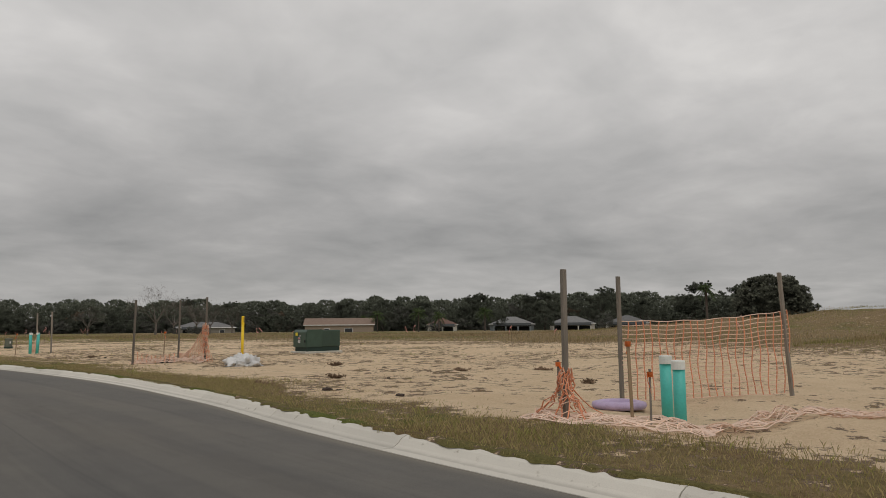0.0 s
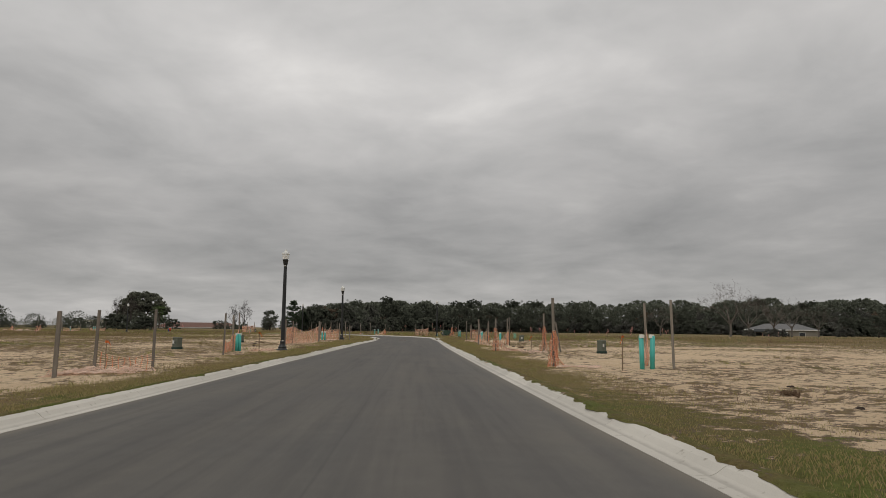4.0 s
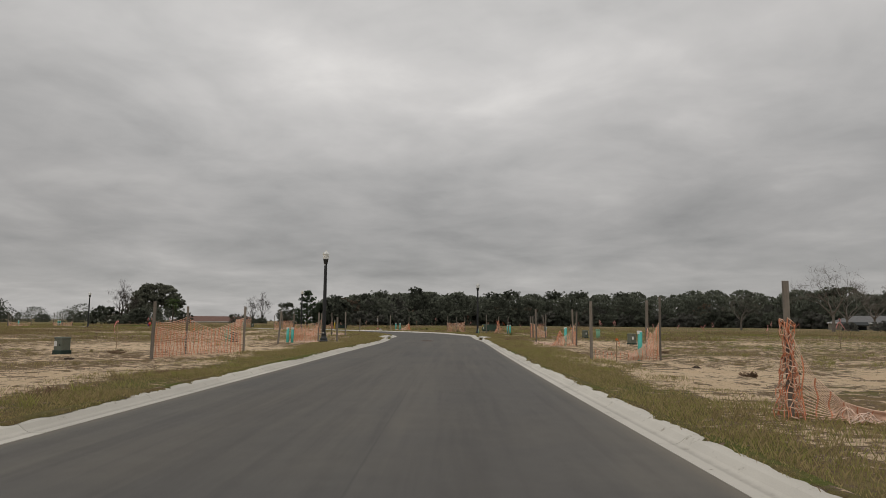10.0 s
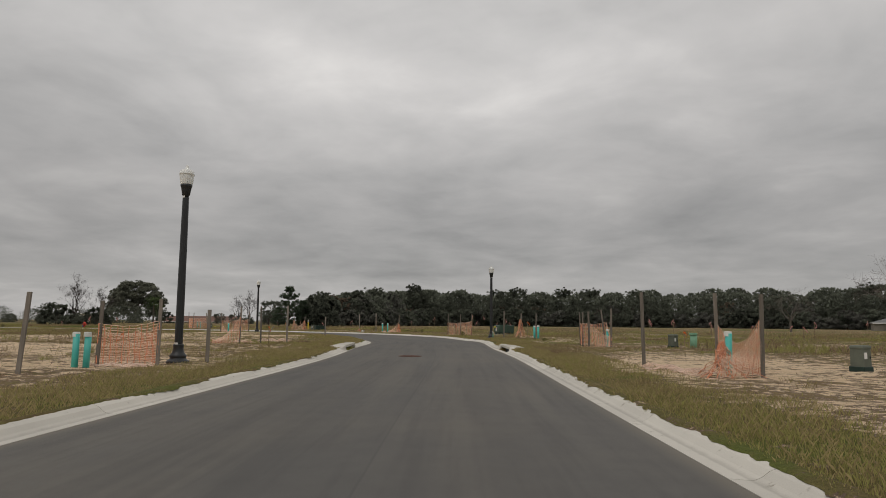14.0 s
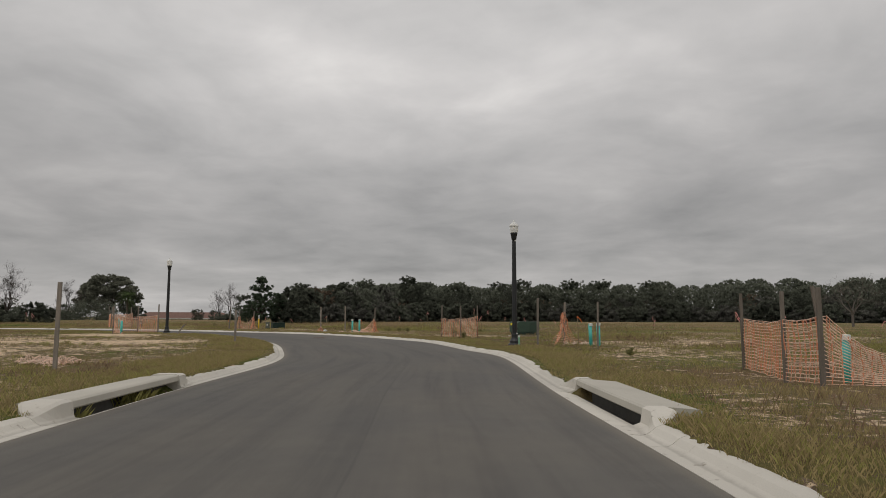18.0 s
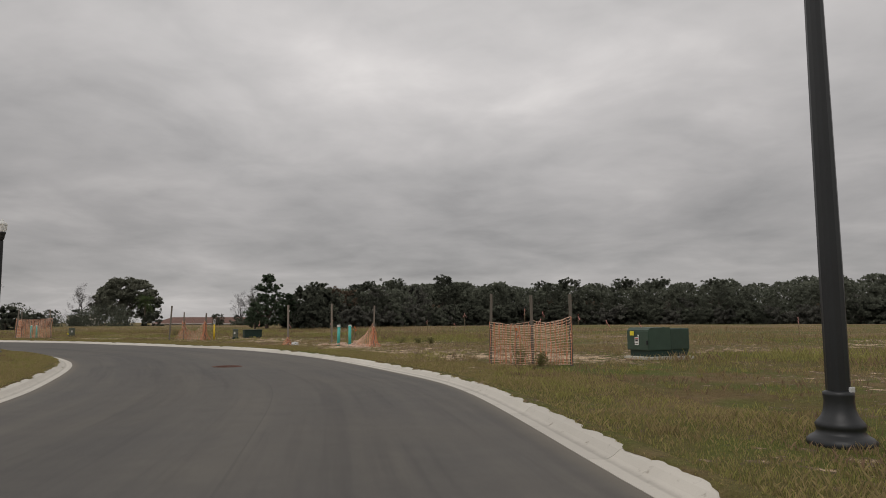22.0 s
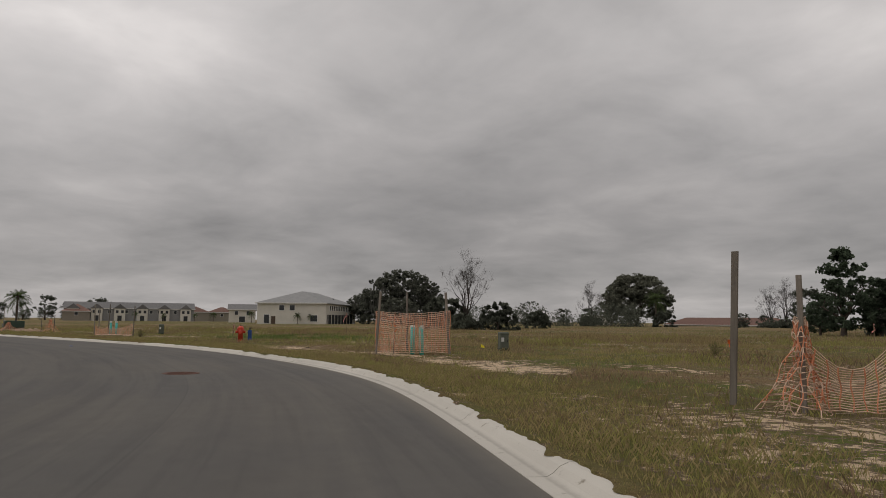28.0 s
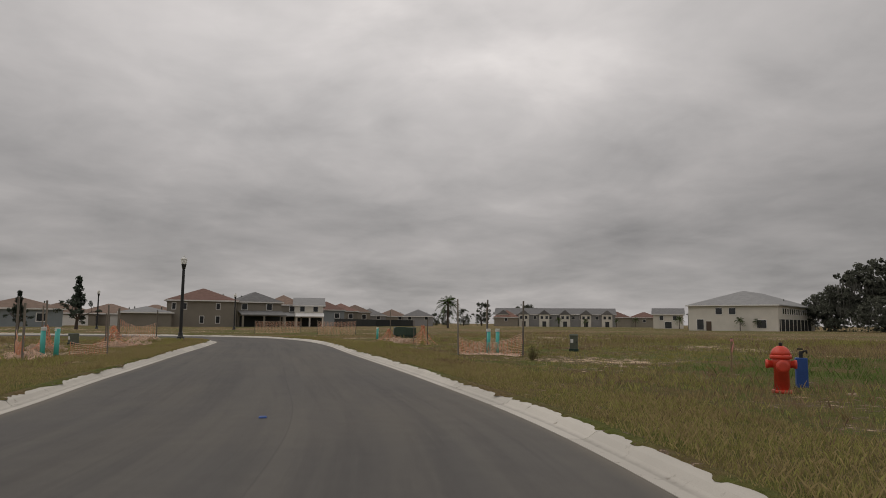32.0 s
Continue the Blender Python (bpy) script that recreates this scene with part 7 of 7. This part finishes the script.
# ---- grass and weeds ----
def blades(name, x, y, z, h, w, lean, mat, rs, label):
    """One tapering two-sided blade at each point, all in one mesh."""
    n = len(x)
    a = rs.uniform(0, 2 * math.pi, n)
    b = rs.uniform(0, 2 * math.pi, n)
    dx, dy = np.cos(a) * w / 2, np.sin(a) * w / 2
    lx, ly = np.cos(b) * lean * h, np.sin(b) * lean * h
    P = np.column_stack((x, y, z))
    V = np.stack((P + np.column_stack((-dx, -dy, -0.02 + 0 * x)), P + np.column_stack((dx, dy, -0.02 + 0 * x)),
                  P + np.column_stack((lx * 0.45 + dx * 0.6, ly * 0.45 + dy * 0.6, h * 0.6)), P + np.column_stack((lx, ly, h)),
                  ), axis=1).reshape(-1, 3)
    F = np.arange(4 * n, dtype=np.int32).reshape(-1, 4)[:, [0, 1, 2, 3]]
    ob = raw(name, V, F, mat)
    return tagged(ob, label, "grass", kind="stuff")


gs = np.random.default_rng(5)


def creeping(x, y):
    """How far the turf reaches over the back of the kerb."""
    return 0.01 + 0.09 * vnoise(x, y, 0.38, 71) ** 2 + 0.09 * vnoise(x, y, 2.6, 72) ** 1.5 + 0.05 * vnoise(x, y, 0.11, 73) ** 1.5


# ragged turf that creeps over the back of the kerbs
def turf_edge(edge, inward, seed, gap):
    a = arc(edge)
    s = np.arange(0.2, a[-1] - 0.2, 0.04)
    s = s[(s < gap[0]) | (s > gap[1])]
    q = np.array([np.interp(s, a, edge[:, k]) for k in (0, 1)]).T
    n = np.array([np.interp(s, a, inward[:, k]) for k in (0, 1)]).T
    n /= np.hypot(*n.T)[:, None]
    creep = creeping(q[:, 0], q[:, 1])
    rows_ = [(-0.30 + 0 * s, 0.06 + 0 * s), (-0.06 + 0 * s, 0.120 + 0 * s), (creep * 0.6, 0.122 + 0 * s), (creep, 0.096 - 0.25 * np.clip(creep - 0.11, 0, 1))]
    V = np.stack([np.column_stack((q + n * u[:, None], z)) for u, z in rows_], axis=1).reshape(-1, 3)
    i = np.arange(len(s) - 1)
    i = i[np.diff(s) < 0.2]
    F = np.concatenate([np.column_stack((4 * i + k, 4 * i + k + 1, 4 * i + 5 + k, 4 * i + 4 + k)) for k in range(3)])
    ob = raw("turf_edge", V, F, GROUND, None, True)
    for nm, val in (("turf", 1.0), ("dry", 0.3)):
        at = ob.data.attributes.new(nm, "FLOAT", "POINT")
        at.data.foreach_set("value", np.full(len(V), val, dtype=np.float32))
    return tagged(ob, "ragged turf creeping over the back of a kerb", "turf", kind="stuff")


turf_edge(EDGE_L, CROSS, 3.0, gap_l)
turf_edge(EDGE_R, -CROSS, 8.0, gap_r)


def scatter(n, d0, d1, st0=0, st1=None, power=1.0):
    """Random points beside the road, from d0 to d1 metres outside its kerbs."""
    st1 = st1 or len(MIDDLE) - 60
    steps_ = np.hypot(*np.diff(MIDDLE, axis=0).T)[st0:st1 - 1]
    k = st0 + gs.choice(len(steps_), n, p=steps_ / steps_.sum())
    f = gs.random(n)[:, None]
    m, c, hw = MIDDLE[k] * (1 - f) + MIDDLE[k + 1] * f, CROSS[k] * (1 - f) + CROSS[k + 1] * f, HALF[k]
    sd = gs.choice((-1.0, 1.0), n)
    off = d0 + (d1 - d0) * gs.random(n) ** power
    p = m + c * (sd * (hw + off))[:, None]
    return p[:, 0], p[:, 1]


# verge turf, ragged over the back of the kerb
x_, y_ = scatter(1200000, -0.22, 2.3, 0, None, 1.25)
d_, s_, t_ = beside(x_, y_)
ragged_ = -creeping(x_, y_) - 0.02 * gs.random(len(x_))
tv_, dr_ = cover(x_, y_, d_)
ok_ = (d_ > ragged_) & ~((y_ > 92.8) & (y_ < 96.8) & (((x_ > 3) & (x_ < 9) & (d_ < 0.55)) | ((x_ > -4) & (x_ < 3) & (d_ < 0.22)))) & (gs.random(len(x_)) < tv_ * (0.35 + 0.8 * vnoise(x_, y_, 0.8, 23)))
x_, y_, d_ = x_[ok_], y_[ok_], d_[ok_]
tall_ = 0.022 + 0.085 * vnoise(x_, y_, 1.6, 24) * gs.uniform(0.5, 1.3, len(x_))
tall_ = np.where(d_ < 0.1, tall_ * 0.6, tall_)
z_ = np.where(d_ < 0.08, 0.105, height(x_, y_, d_))
early_ = 1 - sstep(y_, 30, 75)
tall_ = tall_ * (1 - 0.45 * early_)
mix_ = gs.random(len(x_)) < 0.30 + 0.35 * vnoise(x_, y_, 3.5, 25) + 0.25 * early_
blades("verge_grass", x_[~mix_], y_[~mix_], z_[~mix_], tall_[~mix_], gs.uniform(0.003, 0.006, (~mix_).sum()), gs.uniform(0.1, 0.8, (~mix_).sum()), VERGE_GRASS, gs, "short olive green grass verge along the kerbs")
blades("verge_straw", x_[mix_], y_[mix_], z_[mix_], tall_[mix_] * 1.1, gs.uniform(0.0025, 0.005, mix_.sum()), gs.uniform(0.2, 1.1, mix_.sum()), FIELD_GRASS, gs, "dry straw-coloured grass mixed into the verge")

# cover on the lots, in patches
x_, y_ = scatter(620000, 1.2, 30, 0, None, 1.6)
d_, s_, t_ = beside(x_, y_)
tv_, dr_ = cover(x_, y_, d_)
clump_ = vnoise(x_, y_, 0.45, 31) * 0.6 + vnoise(x_, y_, 1.4, 32) * 0.4
ok_ = (d_ > 1.0) & (gs.random(len(x_)) < np.clip(tv_ * 1.25 - 0.22, 0.015, 1)) & (clump_ > 0.44)
x_, y_, d_, tv_, dr_ = x_[ok_], y_[ok_], d_[ok_], tv_[ok_], dr_[ok_]
z_ = height(x_, y_, d_)
tall_ = (0.025 + 0.09 * tv_ * vnoise(x_, y_, 2.1, 33)) * gs.uniform(0.6, 1.4, len(x_))
lush_ = lushness(x_, y_) > 0.25 + 0.35 * gs.random(len(x_))
tall_ = np.where(lush_, tall_ * 1.7 + 0.04, tall_)
grn_ = (gs.random(len(x_)) > 0.25 + 0.7 * dr_) & ~lush_
rust_ = 0.6 * vnoise(x_, y_, 3.4, 37) + 0.4 * vnoise(x_, y_, 1.1, 38)
brown_ = ((~grn_) & (tv_ < 0.5) | (rust_ > 0.60)) & ~lush_
grn_ = grn_ & ~brown_
straw_ = (~grn_) & ~brown_ & ~lush_
wide_ = gs.uniform(0.005, 0.010, len(x_)) * (1 + d_ / 15)
for nm_, sel_, mt_, lb_ in (("lush_grass", lush_, LUSH, "lush deep green grass on a damp patch"), ("field_grass", grn_, VERGE_GRASS, "patchy olive grass growing over the sandy lots"), ("field_weeds", brown_, WEED, "low brown dead weeds on bare sand"), ("field_straw", straw_, FIELD_GRASS, "dry tan grass over the lots")):
    blades(nm_, x_[sel_], y_[sel_], z_[sel_], tall_[sel_], wide_[sel_], gs.uniform(0.1, 0.9, sel_.sum()), mt_, gs, lb_)

# rough knee-high growth on the grassed lots of the bend, in drifts of green, rust and straw
st_ = int(np.argmax(MIDDLE[:, 1] > 84))
x_, y_ = scatter(620000, 1.3, 42, st_, None, 1.15)
d_, s_, t_ = beside(x_, y_)
tv_, dr_ = cover(x_, y_, d_)
drift_ = 0.55 * vnoise(x_, y_, 4.2, 81) + 0.30 * vnoise(x_, y_, 1.5, 82) + 0.15 * vnoise(x_, y_, 0.6, 83)
ok_ = (d_ > 1.2) & (gs.random(len(x_)) < np.clip(tv_ * 1.4 - 0.35, 0, 1)) & (drift_ > 0.40 + 0.12 * gs.random(len(x_))) & (lushness(x_, y_) < 0.2)
x_, y_, d_, drift_, dr_ = x_[ok_], y_[ok_], d_[ok_], drift_[ok_], dr_[ok_]
z_ = height(x_, y_, d_)
tall_ = (0.05 + 0.75 * np.clip(drift_ - 0.40, 0, 0.4)) * gs.uniform(0.45, 1.2, len(x_)) * (0.55 + 0.45 * sstep(d_, 2, 12))
hue_ = 0.5 * vnoise(x_, y_, 5.5, 84) + 0.3 * vnoise(x_, y_, 1.8, 85) + 0.2 * gs.random(len(x_)) + 0.12 * (dr_ - 0.4)
for nm_, sel_, mt_, lb_ in (("rough_green_growth", hue_ < 0.46, VERGE_GRASS, "rough olive green growth in drifts on the lots"), ("rough_rusty_growth", (hue_ >= 0.46) & (hue_ < 0.56), WEED, "rusty brown dead growth in drifts on the lots"),
                            ("rough_straw_growth", hue_ >= 0.56, FIELD_GRASS, "pale straw growth in drifts on the lots")):
    n_ = int(sel_.sum())
    blades(nm_, x_[sel_], y_[sel_], z_[sel_], tall_[sel_], gs.uniform(0.004, 0.008, n_) * (1 + d_[sel_] / 14), gs.uniform(0.1, 0.7, n_), mt_, gs, lb_)

# taller dry grass at the rear of the lots and beyond
x_, y_ = scatter(260000, 22, 95, 0, len(MIDDLE) - 90, 1.3)
d_, s_, t_ = beside(x_, y_)
ok_ = (d_ > 20) & (gs.random(len(x_)) < sstep(d_ + 14 * (vnoise(x_, y_, 6.0, 44) - 0.5), 20, 44) ** 1.5) & (vnoise(x_, y_, 2.6, 41) > 0.3)
x_, y_, d_ = x_[ok_], y_[ok_], d_[ok_]
z_ = height(x_, y_, d_)
tone_ = 0.6 * vnoise(x_, y_, 11.0, 42) + 0.25 * vnoise(x_, y_, 3.0, 43) + 0.15 * gs.random(len(x_))
for nm_, sel_, mt_, lb_, h0_, h1_ in (("tall_dry_grass", tone_ > 0.50, STRAW, "tall tan seed-head grass across the open field", 0.10, 0.42), ("rough_field_grass", (tone_ <= 0.50) & (tone_ > 0.34), FIELD_GRASS, "rough olive-tan grass across the open field", 0.08, 0.30),
                                      ("green_field_grass", tone_ <= 0.34, VERGE_GRASS, "greener grass in hollows of the open field", 0.08, 0.26)):
    n_ = int(sel_.sum())
    blades(nm_, x_[sel_], y_[sel_], z_[sel_], gs.uniform(h0_, h1_, n_), gs.uniform(0.014, 0.032, n_), gs.uniform(0.1, 0.5, n_), mt_, gs, lb_)

# taller tufts standing here and there in the lots
x_, y_ = scatter(26000, 0.5, 24, 0, None, 1.4)
d_, s_, t_ = beside(x_, y_)
tv_, dr_ = cover(x_, y_, d_)
ok_ = (d_ > 0.35) & (tv_ > 0.45) & (vnoise(x_, y_, 3.0, 61) > 0.42) & (gs.random(len(x_)) < np.interp(np.where(x_ < -14, 150, y_), [40, 110], [0.15, 0.75]))
x_, y_ = x_[ok_], y_[ok_]
rad_ = gs.uniform(0.03, 0.12, len(x_))
big_ = 0.05 + 0.12 * gs.random(len(x_)) ** 2 * (0.4 + vnoise(x_, y_, 5.0, 62))
dry_ = vnoise(x_, y_, 4.0, 63) + 0.25 * gs.random(len(x_)) > 0.62
n_ = 30
xx_, yy_ = np.repeat(x_, n_) + gs.normal(0, 1, len(x_) * n_) * np.repeat(rad_, n_), np.repeat(y_, n_) + gs.normal(0, 1, len(x_) * n_) * np.repeat(rad_, n_)
dd_ = beside(xx_, yy_)[0]
zz_, hh_, dr_ = height(xx_, yy_, dd_), np.repeat(big_, n_) * gs.uniform(0.5, 1.15, len(xx_)), np.repeat(dry_, n_)
for nm_, sel_, mt_, lb_ in (("green_tufts", (~dr_) & (dd_ > 0.1), VERGE_GRASS, "olive green grass tufts standing on the lots"), ("dry_tufts", dr_ & (dd_ > 0.1), FIELD_GRASS, "tan dry grass tufts standing on the lots")):
    blades(nm_, xx_[sel_], yy_[sel_], zz_[sel_], hh_[sel_], gs.uniform(0.0022, 0.0042, sel_.sum()), gs.uniform(0.15, 0.8, sel_.sum()), mt_, gs, lb_)


# ---- small weeds and scraps ----
def weed_bush(x, y, tall, wide, seed, mat, label):
    """A loose bushy weed: thin stems with small leaves."""
    rs = np.random.default_rng(seed)
    root = thing("weed_bush", x, y, ground_z(x, y) - 0.02, seed * 37 % 360, label, "weed", "bushy weeds on the lots")
    bm, cs, rad = bmesh.new(), [], []
    for k in range(14):
        a, r = rs.uniform(0, 6.28), rs.uniform(0.1, 1.0) * wide / 2
        h = tall * rs.uniform(0.55, 1.0) * (1 - 0.35 * (2 * r / wide) ** 2)
        e = Vector((r * math.cos(a), r * math.sin(a), h))
        tube(bm, [(0.1 * e.x, 0.1 * e.y, 0), (0.6 * e.x, 0.6 * e.y, 0.5 * h), e], [0.008, 0.006, 0.003], 4)
        for t in (0.25, 0.45, 0.65, 0.85, 1.0):
            cs.append((e.x * t, e.y * t, h * t))
            rad.append(0.13 * tall + 0.02)
    part("stem", bm, LATH, root)
    V, F = leaf_cards(cs, rad, 7, 0.02 + 0.008 * tall, rs, 0.9)
    raw("leaves", V, F, mat, root)["kind"] = "stuff"
    return root


for k, (x_, y_, t_, w_) in enumerate(((-0.7, 140.4, 0.34, 0.9), (-2.5, 142.0, 0.36, 0.8), (5.1, 138.0, 0.3, 0.7), (-1.4, 141.0, 0.28, 0.7), (3.4, 123.6, 0.6, 0.5), (3.9, 122.9, 0.45, 0.5), (-8.2, 156.7, 0.6, 0.9), (8.8, 105.1, 0.22, 0.4),
                                      (-30.6, 156.2, 0.4, 0.6), (-56.2, 152.2, 0.5, 0.5), (-40.5, 165.0, 0.5, 0.9), (-23.5, 159, 0.5, 0.8))):
    weed_bush(x_, y_, t_, w_, k + 3, BUSHLEAF, "olive green feathery weed growing on a sandy lot")
for k, (x_, y_, t_, w_) in enumerate(((15.2, 13.2, 0.12, 0.6), (16.4, 11.6, 0.10, 0.7), (13.7, 8.5, 0.10, 0.5), (11.5, 13.5, 0.12, 0.5), (14.4, 17.4, 0.12, 0.6), (12.2, 31.0, 0.12, 0.6), (11.0, 59.6, 0.14, 0.6), (-6.2, 66.5, 0.14, 0.6), (12.6, 71.5, 0.14, 0.6))):
    weed_bush(x_, y_, t_, w_, k + 40, WEED, "low brown dead weed on bare sand")

CLOD = worn("dark_damp_clod", (0.07, 0.05, 0.038), 0.95, 0, 0.35, 12, 60, bump=0.5)


def clod(x, y, size, seed):
    rr = random.Random(seed)
    bm = bmesh.new()
    bmesh.ops.create_icosphere(bm, subdivisions=3, radius=1.0)
    for v in bm.verts:
        f = 1 + 0.55 * noise.noise(v.co * 1.6 + Vector((seed, 0, 0))) + 0.3 * noise.noise(v.co * 4 + Vector((0, seed, 0)))
        v.co = Vector((v.co.x * f * size, v.co.y * f * size * 0.7, max(-0.3, v.co.z) * f * size * 0.34))
    ob = part("dirt_clod", bm, CLOD, None, "", True)
    ob.matrix_basis = pose(x, y, ground_z(x, y) + 0.05 * size, 0, 0, rr.uniform(0, 360))
    return tagged(ob, "dark clod of rooty soil lying on pale sand", "dirt clod", "clods on the sand")


for k, (x_, y_, s_) in enumerate(((9.75, 11.3, 0.11), (9.9, 11.15, 0.06), (10.15, 9.8, 0.10), (10.05, 5.1, 0.08), (13.6, 9.0, 0.05), (12.1, 12.4, 0.05), (15.0, 16.0, 0.07), (11.8, 28.4, 0.07), (13.2, 33.0, 0.08), (11.4, 47.4, 0.07),
                                  (12.6, 61.2, 0.12), (10.8, 62.6, 0.10), (-4.4, 57.6, 0.10), (-5.8, 63.2, 0.12), (-7.0, 68.2, 0.12), (10.6, 75.0, 0.11), (8.9, 108.4, 0.09), (1.2, 129.2, 0.09), (-36.2, 151.3, 0.08), (-33.4, 150.9, 0.07), (-31.6, 151.2, 0.09))):
    clod(x_, y_, s_, k + 1)

# weeds in the throat of the inlet
x_ = gs.uniform(-1.6, -0.6, 2600)
y_ = gs.uniform(93.3, 96.2, 2600)
d_, s_, t_ = beside(x_, y_)
ok_ = (d_ > -0.30) & (d_ < -0.08) & (vnoise(x_, y_, 0.7, 51) > 0.35)
blades("inlet_weeds", x_[ok_], y_[ok_], np.full(ok_.sum(), -0.10), gs.uniform(0.08, 0.24, ok_.sum()), gs.uniform(0.006, 0.012, ok_.sum()), gs.uniform(0.2, 0.9, ok_.sum()), VERGE_GRASS, gs, "green weeds growing out of the inlet throat")
